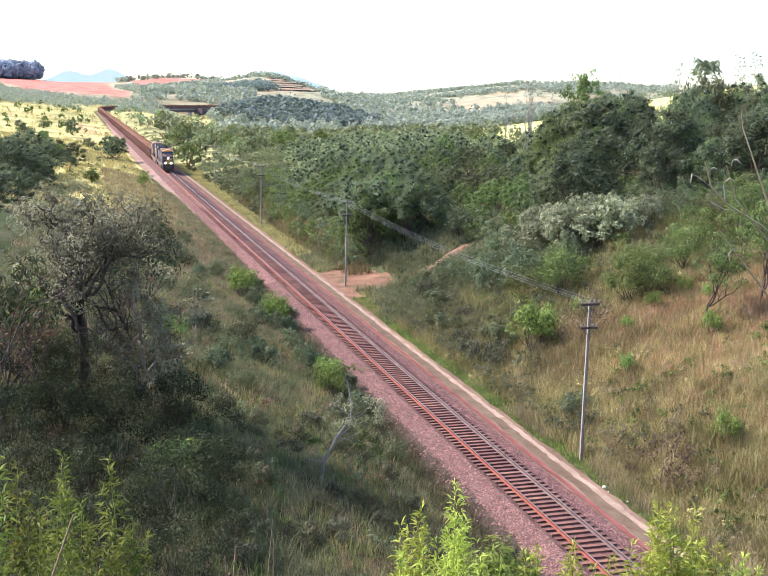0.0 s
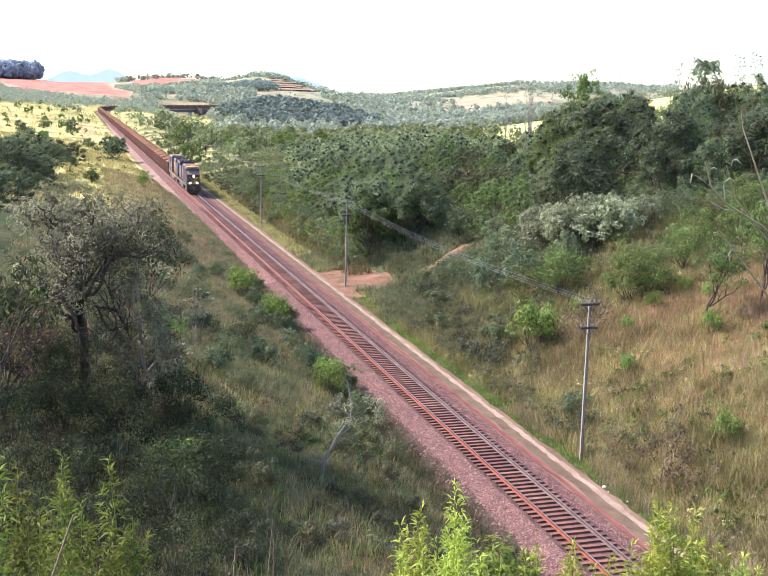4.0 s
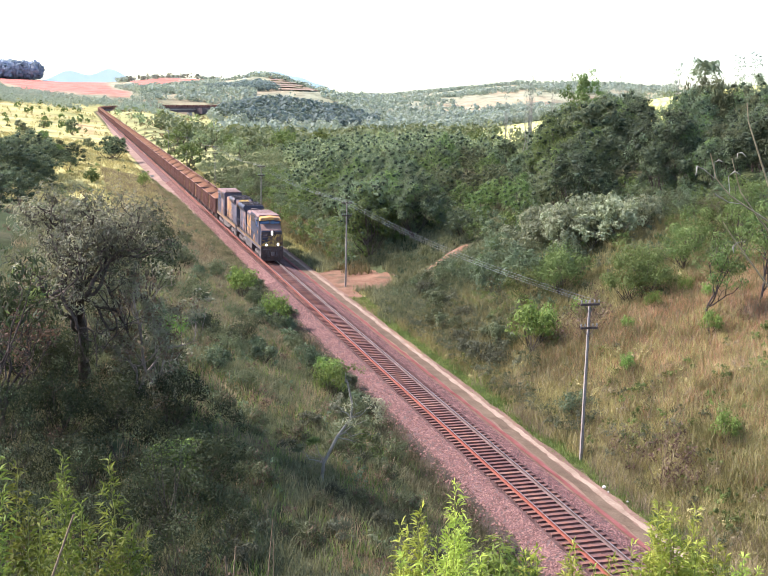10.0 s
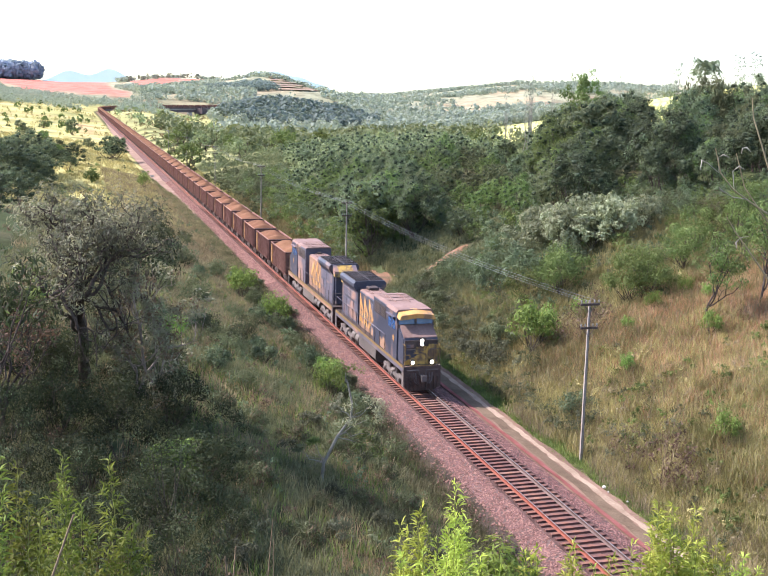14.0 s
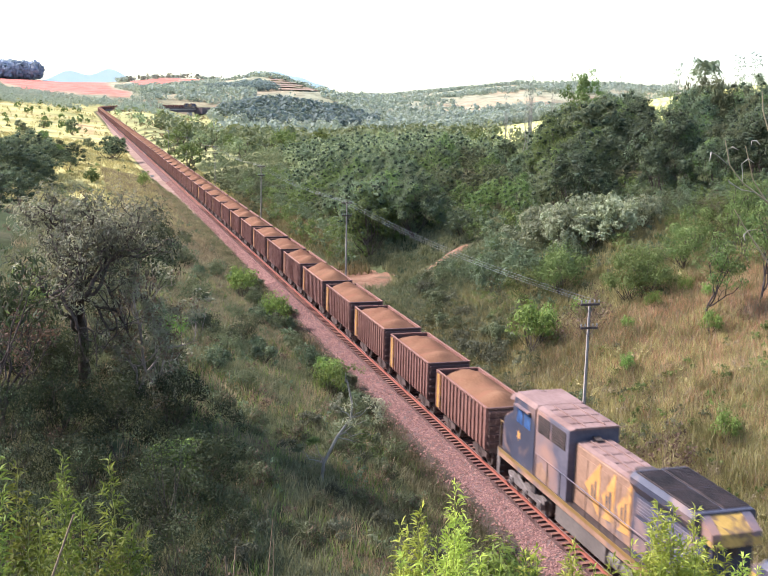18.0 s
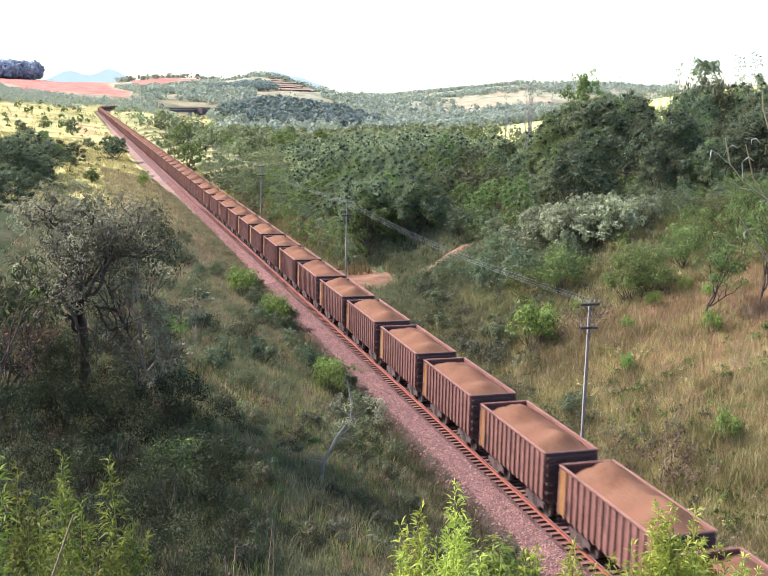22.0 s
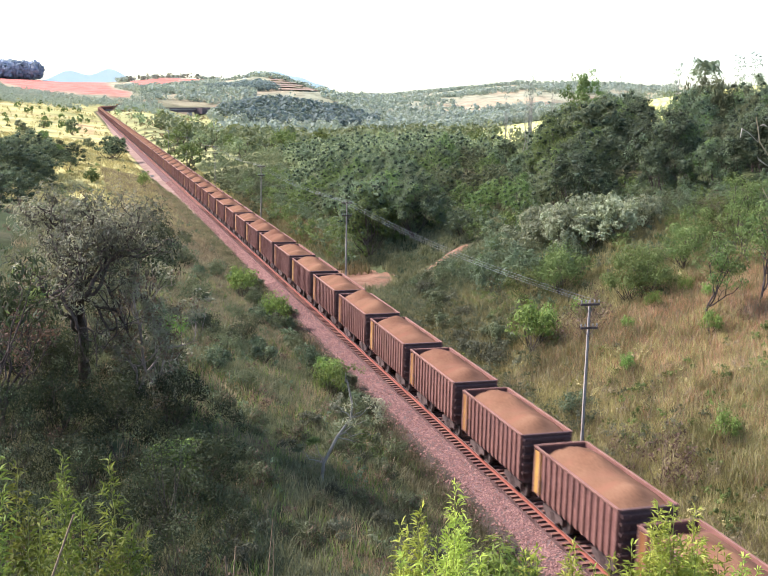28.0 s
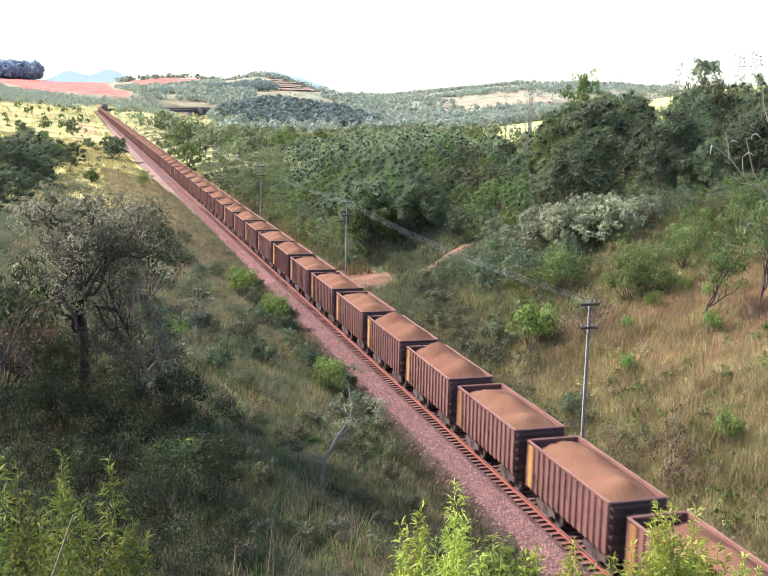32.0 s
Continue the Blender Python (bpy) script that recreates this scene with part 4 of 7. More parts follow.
def gondola(near):
    """Ore wagon, running towards -y."""
    t = thing("ore_wagon", "rust-brown ribbed steel ore wagon heaped with red-brown ore", "wagon", "ore wagons of the train")
    L, hw, top, low = 8.90 / 2, 1.46, 2.86, 1.0
    bm = bmesh.new()
    th = 0.05
    for sx in (-1, 1):
        prism(bm, [(sx * hw, top), (sx * (hw - th), top), (sx * (hw - th - 0.02), low), (sx * (hw - 0.02), low)], -L, L, "y")
    box(bm, (-hw + 0.06, -L + 0.02, low - 0.1), (hw - 0.06, L - 0.02, low + 0.02))
    body = part("body", bm, WAGON, t, "", TALL)
    if not near:
        bm = bmesh.new()
        for sx in (-1, 1):
            for k in range(14):
                y = -L + 0.12 + k * (2 * L - 0.24) / 13
                box(bm, (sx * (hw - 0.01), y - 0.06, low), (sx * (hw + 0.08), y + 0.06, top - 0.1))
        tagged(part("side_ribs", bm, WAGON_RIB, body, "", TALL), kind="stuff")
    for sy in (-1, 1):
        bm = bmesh.new()
        box(bm, (-hw + 0.05, sy * (L - 0.05), low), (hw - 0.05, sy * L, top - 0.02))
        end = part("end_wall", bm, WAGON_END, t, "dark ribbed end wall", TALL)
        if near:
            for z in (1.25, 1.62, 1.99, 2.36, 2.66):
                bm = bmesh.new()
                box(bm, (-hw + 0.06, sy * L, z - 0.06), (hw - 0.06, sy * (L + 0.12), z + 0.06), 0.015)
                part("end_rib", bm, WAGON_END, end, "", TALL)
            for sx in (-1, 1):
                bm = bmesh.new()
                for z in np.arange(0.6, 2.7, 0.33):
                    rod(bm, (sx * 1.0, sy * (L + 0.2), z), (sx * 1.38, sy * (L + 0.2), z), 0.016, 5)
                for xx in (1.0, 1.38):
                    rod(bm, (sx * xx, sy * (L + 0.19), 0.55), (sx * xx, sy * (L + 0.19), 2.7), 0.02, 5)
                part("ladder", bm, WAGON_END, end, "", TALL)
        bm = bmesh.new()
        box(bm, (-0.18, sy * (L - 0.1), 0.74), (0.18, sy * (WAGON_PITCH / 2 - 0.12), 1.02), 0.03)
        box(bm, (-0.22, sy * (WAGON_PITCH / 2 - 0.18), 0.70), (0.22, sy * (WAGON_PITCH / 2), 1.06), 0.04)
        box(bm, (-1.2, sy * (L - 0.3), 0.78), (1.2, sy * L, 1.0))
        part("coupler", bm, WAGON_GEAR, t, "cast coupler and draft gear", TALL)
        # bogie
        bm = bmesh.new()
        y0 = sy * (L - 1.75)
        box(bm, (-1.05, y0 - 0.2, 0.45), (1.05, y0 + 0.2, 0.92), 0.04)
        bogie = part("bogie", bm, BLACK, t, "two-axle bogie", TALL)
        for sx in (-1, 1):
            bm = bmesh.new()
            prism(bm, [(y0 - 1.12, 0.36), (y0 - 1.12, 0.60), (y0 - 0.45, 0.80), (y0 + 0.45, 0.80), (y0 + 1.12, 0.60), (y0 + 1.12, 0.36), (y0 + 0.75, 0.40), (y0 + 0.35, 0.20), (y0 - 0.35, 0.20), (y0 - 0.75, 0.40)],
                  sx * 0.98, sx * 1.14, "x")
            for k in (-0.2, 0.0, 0.2):
                rod(bm, (sx * 1.1, y0 + k, 0.25), (sx * 1.1, y0 + k, 0.60), 0.08, 6)
            part("side_frame", bm, WAGON_GEAR, bogie, "", TALL)
        if near:
            for k in (-0.92, 0.92):
                wheelset(bogie, y0 + k, WAGON_WHEEL)
    bm = bmesh.new()
    box(bm, (-0.25, -L + 0.1, 0.72), (0.25, L - 0.1, 0.92))
    part("centre_sill", bm, BLACK, t, "", TALL)
    if near:
        for sx in (-1, 1):
            for k in range(15):
                y = -L + 0.12 + k * (2 * L - 0.24) / 14
                bm = bmesh.new()
                prism(bm, [(y - 0.075, low - 0.03), (y + 0.075, low - 0.03), (y + 0.055, top - 0.09), (y - 0.055, top - 0.09)], sx * (hw - 0.015), sx * (hw + 0.085), "x")
                part("side_rib", bm, WAGON_RIB, body, "", TALL)
    for sx in (-1, 1):
        bm = bmesh.new()
        box(bm, (sx * (hw - 0.055), -L, top - 0.05), (sx * (hw + 0.09), L, top + 0.03), 0.015)
        part("top_rim", bm, RIM, t, "ore-dusted top rim", TALL)
    for sy in (-1, 1):
        bm = bmesh.new()
        box(bm, (-hw + 0.06, sy * (L - 0.07), top - 0.05), (hw - 0.06, sy * (L + 0.08), top + 0.03), 0.015)
        part("end_rim", bm, RIM if sy > 0 else WAGON_END, t, "dusted end rim", TALL)
    bm = bmesh.new()
    box(bm, (-hw - 0.06, L - 0.85, 1.02), (-hw + 0.0, L - 0.04, 2.72), 0.01)
    part("end_panel", bm, PANEL, t, "faded orange-yellow painted side panel", TALL)
    return t


def ore_heap(seed, nx=13, ny=30):
    """The load: a long heap, sunk at both ends below the rim."""
    rnd = np.random.RandomState(seed)
    L, hw = 4.38, 1.39
    X, Y = np.meshgrid(np.linspace(-hw, hw, nx), np.linspace(-L, L, ny))
    skew = rnd.uniform(-0.25, 0.25)
    ends = (0.85 + 0.15 * smooth(-L, -L + 1.4, Y)) * (1 - smooth(L - 1.7 + 0.5 * np.abs(X), L - 0.1, Y))
    ridge = 1 - np.abs((X - skew * 0.5) / (hw + abs(skew) * 0.5)) ** 1.35
    lumps = 0.10 * np.sin(Y * rnd.uniform(0.9, 1.5) + seed) + 0.06 * np.sin(Y * 2.6 + seed * 2) + 0.04 * np.sin(X * 3.1 + Y * 1.2 + seed)
    Z = 1.75 + 1.0 * ends + (0.40 + 0.12 * rnd.rand() + lumps) * ridge * ends * smooth(-L, -L + 1.2, Y) + rnd.uniform(-0.015, 0.015, X.shape)
    V = np.c_[X.ravel(), Y.ravel(), Z.ravel() * TALL]
    q = (np.arange(ny - 1)[:, None] * nx + np.arange(nx - 1)[None]).ravel()
    me_ob = sheet("ore_load", V, np.c_[q, q + 1, q + nx + 1, q + nx], ORE, smooth_=True)
    return me_ob


lead = locomotive("blue and yellow diesel locomotive with lit headlights, leading the train", False)
RUN.append((lead, NOSE_AT_0 + LOCO / 2, 1))
second = locomotive("dust-covered blue diesel locomotive, coupled second and running backwards", True)
RUN.append((second, NOSE_AT_0 + LOCO * 1.5, -1))
heaps = [ore_heap(i) for i in range(6)]
near_wagon, far_wagon = gondola(True), gondola(False)
first_wagon = NOSE_AT_0 + 2 * LOCO + WAGON_PITCH / 2 + 0.25
WAGONS, NEAR = 115, 31
random.seed(4)
for i in range(WAGONS):
    src = near_wagon if i < NEAR else far_wagon
    w = src if i in (0, NEAR) else copy_thing(src, Matrix())
    RUN.append((w, first_wagon + i * WAGON_PITCH, 1))
for i, (w, _, _) in enumerate(RUN[2:]):
    load = heaps[i % 6] if i < 6 else heaps[random.randrange(6)].copy()
    if i >= 6:
        scene.collection.objects.link(load)
    load.parent = w
    tagged(load, "heaped load of reddish-brown ore fines")
helper = copy_thing(second, Matrix())
tagged(helper, "blue diesel locomotive pushing at the train's far end")
RUN.append((helper, first_wagon + (WAGONS - 0.5) * WAGON_PITCH + LOCO / 2, -1))
# ================= poles and wires =================
def pole(x, y, height, lean=0.0):
    t = thing("utility_pole", "weathered concrete utility pole with two wooden crossarms", "utility pole", "poles along the line")
    bm = bmesh.new()
    prism(bm, [(-0.085, -0.085), (0.085, -0.085), (0.085, 0.085), (-0.085, 0.085)], -1.2, height, "z")
    for v in bm.verts:
        if v.co.z > 1:
            v.co.x, v.co.y = v.co.x * 0.62, v.co.y * 0.62
    shaft = part("shaft", bm, POLE, t)
    # Added strip that makes the pole's right side darker than its left.
    bm = bmesh.new()
    prism(bm, [(0.087, -0.078), (0.102, -0.078), (0.102, 0.078), (0.087, 0.078)], 0.0, height - 0.3, "z")
    for v in bm.verts:
        if v.co.z > 1:
            v.co.x = v.co.x * 0.62 + 0.004
    part("cable_cover", bm, POLE_DARK, t, "added dark strip down the pole's right side")
    for z, w in ((height - 0.25, 0.66), (height - 1.75, 0.6)):
        bm = bmesh.new()
        box(bm, (-w, -0.15, z - 0.07), (w, -0.05, z + 0.07), 0.01)
        arm = part("crossarm", bm, WOODARM, t, "dark wooden crossarm")
        for k in (-0.9, -0.45, 0.45, 0.9):
            bm = bmesh.new()
            rod(bm, (k * w, -0.10, z + 0.07), (k * w, -0.10, z + 0.17), 0.02, 6)
            rod(bm, (k * w, -0.10, z + 0.15), (k * w, -0.10, z + 0.27), 0.055, 8, 0.035)
            part("insulator", bm, PORCELAIN, arm)
        bm = bmesh.new()
        rod(bm, (-w * 0.6, -0.1, z - 0.05), (0, -0.11, z - 0.55), 0.02, 5)
        rod(bm, (w * 0.6, -0.1, z - 0.05), (0, -0.11, z - 0.55), 0.02, 5)
        part("arm_brace", bm, GREYMETAL, arm)
    t.matrix_basis = pose(x, y, GRADE * y - 0.75, 0, lean)
    return t


POLES = [(6.32, 57.4, 10.2), (6.45, 118.6, 10.1), (6.3, 176.5, 10.2), (8.0, 250, 9.6), (7.8, 312, 9.0), (7.7, 372, 8.6)]
for px_, py_, ph_ in POLES:
    pole(px_, py_, ph_)


def wire(a, b, sag):
    n = 14
    V, F = [], []
    for i in range(n + 1):
        k = i / n
        c = Vector(a).lerp(Vector(b), k) - Vector((0, 0, sag * 4 * k * (1 - k)))
        for j in range(4):
            V.append((c.x + 0.011 * math.cos(j * math.pi / 2), c.y, c.z + 0.011 * math.sin(j * math.pi / 2)))
    for i in range(n):
        F += [(i * 4 + j, i * 4 + (j + 1) % 4, i * 4 + 4 + (j + 1) % 4, i * 4 + 4 + j) for j in range(4)]
    return tagged(sheet("overhead_wire", V, F, WIRE), "thin sagging overhead wire strung between the poles", "wire", "overhead wires")


for (x0, y0, h0), (x1, y1, h1) in zip(POLES, POLES[1:]):
    for k in (-0.59, -0.15, 0.40):
        wire((x0 + k, y0 - 0.1, GRADE * y0 - 0.75 + h0), (x1 + k, y1 - 0.1, GRADE * y1 - 0.75 + h1), 0.7)

# ================= viaduct on the bend =================
bridge = thing("viaduct", "dark-sided railway viaduct on pale concrete piers, curving over the valley", "bridge", kind="thing")
def deck(name, s0, s1, sections, material, label=""):
    bm = bmesh.new()
    prev = None
    for s in np.arange(s0, s1 + 0.1, (s1 - s0) / 20):
        x, y, z, a = line_at(s)
        ring = [bm.verts.new((x + c * math.cos(a), y - c * math.sin(a), z + h)) for c, h in sections]
        if prev:
            for i in range(len(ring)):
                j = (i + 1) % len(ring)
                bm.faces.new((prev[i], prev[j], ring[j], ring[i]))
        prev = ring
    return part(name, bm, material, bridge, label)


deck("deck", 1050, 1345, [(-3.0, -0.3), (3.0, -0.3), (3.0, -0.9), (-3.0, -0.9)], CONCRETE)
deck("girder", 1050, 1345, [(-2.4, -0.9), (2.4, -0.9), (2.4, -4.3), (-2.4, -4.3)], DECK, "dark girder side")
for c in (-3.0, 3.0):
    deck("parapet", 1050, 1345, [(c - 0.08, -0.3), (c + 0.08, -0.3), (c + 0.08, 1.2), (c - 0.08, 1.2)], DECK, "dark railing")
for s in np.arange(1075, 1345, 26.0):
    x, y, z, a = line_at(float(s))
    bm = bmesh.new()
    g = stand(x, y)
    prism(bm, [(-2.6, -1.4), (2.6, -1.4), (2.6, 1.4), (-2.6, 1.4)], g - 1, z - 4.3, "z")
    bmesh.ops.transform(bm, matrix=pose(x, y, 0, 0, 0, -math.degrees(a)), verts=bm.verts)
    part("pier", bm, CONCRETE, bridge, "pale concrete pier")
bm = bmesh.new()
x, y, z, a = line_at(1300.0)
box(bm, (-6, -7, -6), (6, 7, 0.6))
bmesh.ops.transform(bm, matrix=pose(x + 3, y - 6, z, 0, 0, -math.degrees(a)), verts=bm.verts)
part("abutment", bm, DECK, bridge, "dark stone abutment")

# ================= small things by the track =================
def marker(x, y):
    t = thing("track_marker", "small white track marker board on a short post beside the ballast", "sign")
    bm = bmesh.new()
    rod(bm, (0, 0, -0.3), (0, 0, 1.1), 0.05, 8)
    part("post", bm, POLE_DARK, t)
    bm = bmesh.new()
    box(bm, (-0.45, -0.06, 1.0), (0.45, -0.02, 1.5), 0.02)
    part("board", bm, WHITE, t, "white board")
    t.matrix_basis = pose(x, y, stand(x, y), 0, 0, 20)


marker(-5.6, 266)


def pebble(x, y, r, material, label):
    bm = bmesh.new()
    bmesh.ops.create_icosphere(bm, subdivisions=2, radius=r)
    for v in bm.verts:
        v.co *= 1 + 0.3 * noise.noise(v.co * 2.2 / r + Vector((x, y, 0)))
        v.co.z *= 0.7
    me = bpy.data.meshes.new("stone")
    bm.to_mesh(me)
    bm.free()
    me.materials.append(material)
    ob = new("stone", me)
    ob.matrix_basis = pose(x, y, GRADE * y - 0.82 + r * 0.4)
    tagged(ob, label, "stone", "stones by the road")


pebble(5.25, 52.3, 0.12, WHITE, "pale whitish stone at the edge of the earth road")
pebble(5.5, 50.0, 0.07, CONCRETE, "small pale stone at the edge of the earth road")
pebble(5.15, 51.6, 0.06, CONCRETE, "small pale stone at the edge of the earth road")
pebble(-4.6, 112, 0.20, STONE, "broken brown stone below the ballast")
pebble(-4.3, 96, 0.18, STONE, "broken brown stone below the ballast")
dump = thing("sleeper_pile", "old dark sleepers lying on the gravel beside the embankment", "sleeper pile")
for k in range(2):
    bm = bmesh.new()
    box(bm, (-0.14 + k * 0.34, -1.4, 0), (0.14 + k * 0.34, 1.4, 0.26), 0.02)
    part("old_sleeper", bm, SLEEPER, dump)
dump.matrix_basis = pose(-6.4, 385, stand(-6.4, 385), 0, 0, 62)
# ================= plants =================
def leaf_cloud(rnd, centres, radii, per, size, flat=0.8, up=0.35, slim=0.42, hang=0.0):
    """Folded leaf sprays scattered in clumps; returns vertices and quads."""
    centres, radii = np.asarray(centres, float), np.asarray(radii, float)
    n = len(centres) * per
    c, r = np.repeat(centres, per, 0), np.repeat(radii, per)
    d = rnd.normal(size=(n, 3))
    d /= np.linalg.norm(d, axis=1)[:, None]
    p = c + d * (r * rnd.uniform(0.55, 1.05, n))[:, None] * np.array((1, 1, flat))
    nrm = d + rnd.normal(size=(n, 3)) * 0.33 + np.array((0, 0, up))
    nrm /= np.linalg.norm(nrm, axis=1)[:, None]
    a = rnd.normal(size=(n, 3)) + np.array((0, 0, -hang))
    a -= nrm * (a * nrm).sum(1)[:, None]
    a /= np.linalg.norm(a, axis=1)[:, None]
    b = np.cross(nrm, a)
    L = (size * rnd.uniform(0.6, 1.3, n))[:, None]
    w = L * slim
    V = np.stack([p - a * L * 0.5, p + b * w * 0.5 + nrm * w * 0.18, p + a * L * 0.5, p - b * w * 0.5 + nrm * w * 0.18], 1).reshape(-1, 3)
    return V, np.arange(n * 4).reshape(-1, 4)


_t = (1 + 5 ** 0.5) / 2
ICO = np.array([(-1, _t, 0), (1, _t, 0), (-1, -_t, 0), (1, -_t, 0), (0, -1, _t), (0, 1, _t), (0, -1, -_t), (0, 1, -_t), (_t, 0, -1), (_t, 0, 1), (-_t, 0, -1), (-_t, 0, 1)]) / math.hypot(1, _t)
ICO_FACES = np.array([(0, 11, 5), (0, 5, 1), (0, 1, 7), (0, 7, 10), (0, 10, 11), (1, 5, 9), (5, 11, 4), (11, 10, 2), (10, 7, 6), (7, 1, 8),
                      (3, 9, 4), (3, 4, 2), (3, 2, 6), (3, 6, 8), (3, 8, 9), (4, 9, 5), (2, 4, 11), (6, 2, 10), (8, 6, 7), (9, 8, 1)])


def shade_cores(rnd, centres, radii, flat=0.8):
    """The shade inside leaf clumps, built as dark solids: one jagged lump for each."""
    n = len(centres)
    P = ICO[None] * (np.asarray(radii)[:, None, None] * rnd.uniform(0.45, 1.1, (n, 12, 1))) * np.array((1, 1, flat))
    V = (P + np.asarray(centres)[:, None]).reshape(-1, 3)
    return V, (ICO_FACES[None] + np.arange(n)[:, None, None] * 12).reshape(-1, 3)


def tube(points, radii, n=6):
    P, k = np.asarray(points, float), len(points)
    V, F = [], []
    for i in range(k):
        d = P[min(i + 1, k - 1)] - P[max(i - 1, 0)]
        d = d / (np.linalg.norm(d) + 1e-9)
        s = np.cross(d, (0.31, 0.84, 0.44) if abs(d[2]) > 0.3 else (0, 0, 1.0))
        s /= np.linalg.norm(s)
        t = np.cross(d, s)
        for j in range(n):
            q = 2 * math.pi * j / n
            V.append(P[i] + radii[i] * (s * math.cos(q) + t * math.sin(q)))
    for i in range(k - 1):
        F += [(i * n + j, i * n + (j + 1) % n, (i + 1) * n + (j + 1) % n, (i + 1) * n + j) for j in range(n)]
    return np.array(V), np.array(F)


def joined(pieces):
    V, F, o = [], [], 0
    for v, f in pieces:
        V.append(v)
        F.append(f + o)
        o += len(v)
    return np.concatenate(V), np.concatenate(F)


def crooked(rnd, a, b, k, wild):
    """A bent line from a to b."""
    a, b = np.asarray(a, float), np.asarray(b, float)
    P = [a + (b - a) * t for t in np.linspace(0, 1, k)]
    L = np.linalg.norm(b - a)
    for i in range(1, k - 1):
        P[i] = P[i] + rnd.normal(size=3) * wild * L
    return np.array(P)


def tree(seed, height, crown, trunk_r, clumps, per, size, material, bark, label, name="tree", base=0.45, flat=0.75, spread_=1.0, hang=0.0,
         slim=0.42, second=None, group="trees on the slopes", category="tree", bare=0, clump_r=0.30, stems=1, lift=0.35, core=0.0):
    """A tapered, forking trunk and a crown of leaf clumps with gaps; origin at the foot."""
    rnd = np.random.RandomState(seed)
    t = thing(name, label, category, group)
    C = []
    ch = height * (1 - base) / 2
    mid = height - ch
    while len(C) < clumps:
        d = rnd.normal(size=3)
        d /= np.linalg.norm(d)
        if d[2] < -0.55:
            continue
        k = rnd.uniform(0.35, 1.0) ** 0.7
        C.append((d[0] * crown * k * spread_, d[1] * crown * k, mid + d[2] * ch * k * 0.92))
    C = np.array(C)
    R = crown * clump_r * rnd.uniform(0.7, 1.3, clumps)
    wood = []
    for st in range(stems):
        foot = np.array((rnd.normal() * 0.15 * (stems > 1), rnd.normal() * 0.15 * (stems > 1), -0.3))
        fork = np.array((rnd.normal() * 0.05 * height, rnd.normal() * 0.05 * height, height * base * rnd.uniform(0.7, 1.0)))
        P = crooked(rnd, foot, fork, 5, 0.04)
        wood.append(tube(P, np.linspace(trunk_r, trunk_r * 0.6, 5), 7))
        mine = C[st::stems]
        for c in mine[:: max(1, len(mine) // ((9 if clumps < 80 else 30) if stems == 1 else 4))]:
            from_ = P[-1 - (rnd.randint(3) if stems == 1 else 0)]
            bend = np.array((from_[0] + 0.62 * (c[0] - from_[0]), from_[1] + 0.62 * (c[1] - from_[1]), from_[2] + rnd.uniform(0.15, 0.5) * (c[2] - from_[2])))
            q_ = np.linspace(0, 1, 7)[:, None]
            limb = (1 - q_) ** 2 * from_ + 2 * q_ * (1 - q_) * bend + q_ ** 2 * c
            limb[1:-1] += rnd.normal(size=(5, 3)) * 0.025 * crown
            wood.append(tube(limb[::1 if stems == 1 else 2], np.linspace(trunk_r * rnd.uniform(0.3, 0.55), trunk_r * 0.08, 7 if stems == 1 else 4), 5 if stems == 1 else 4))
    for i in range(bare):
        d = rnd.normal(size=3)
        d[2] = abs(d[2]) * 0.4
        d /= np.linalg.norm(d)
        e = np.array((0, 0, mid - ch * 0.4)) + d * np.array((crown * 1.02, crown * 1.02, ch))
        wood.append(tube(crooked(rnd, np.array((0, 0, height * base)), e, 6, 0.06), np.linspace(trunk_r * 0.35, trunk_r * 0.06, 6), 5))
    sheet("trunk", *joined(wood), bark, smooth_=True, parent=t)
    V, F = leaf_cloud(rnd, C, R, per, size, flat, lift, hang=hang, slim=slim)
    sheet("crown", V, F, material, parent=t)
    # Added dark lumps within the clumps deepen the crown's inner shade.
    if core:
        tagged(sheet("inner_leaves", *shade_cores(rnd, C, R * core, flat), LEAF_CORE_SHADE, parent=t), "added dark lumps for the shade inside the crown")
    if second is not None:
        k = rnd.permutation(clumps)[:max(2, clumps // 3)]
        V, F = leaf_cloud(rnd, C[k] + rnd.normal(size=(len(k), 3)) * 0.1 * crown, R[k] * 0.8, per // 2, size, flat, lift, hang=hang, slim=slim)
        tagged(sheet("sprays", V, F, second, parent=t), "paler leaf sprays")
    return t


def place(ob, x, y, s=1.0, turn=0.0, sz=1.0, sink=0.15, first=False):
    c = ob if first else copy_thing(ob, Matrix())
    c.matrix_basis = pose(x, y, stand(x, y) - sink, 0, 0, turn)
    c.scale = (s, s, s * sz)
    return c


def scatter_things(variants, spots, rnd, lo, hi, sz=(0.9, 1.2)):
    used = set()
    for x, y in spots:
        k = rnd.randint(len(variants))
        place(variants[k], x, y, rnd.uniform(lo, hi), rnd.uniform(0, 360), rnd.uniform(*sz), first=k not in used)
        used.add(k)
    for k, v in enumerate(variants):
        if k not in used:
            for o in [*v.children, v]:
                bpy.data.objects.remove(o)


def jitter(rnd, x0, x1, y0, y1, step, keep):
    S = []
    for y in np.arange(y0, y1, step):
        for x in np.arange(x0, x1, step):
            a, b = x + rnd.uniform(-0.45, 0.45) * step, y + rnd.uniform(-0.45, 0.45) * step
            if keep(a, b):
                S.append((a, b))
    return S


rnd = np.random.RandomState(11)
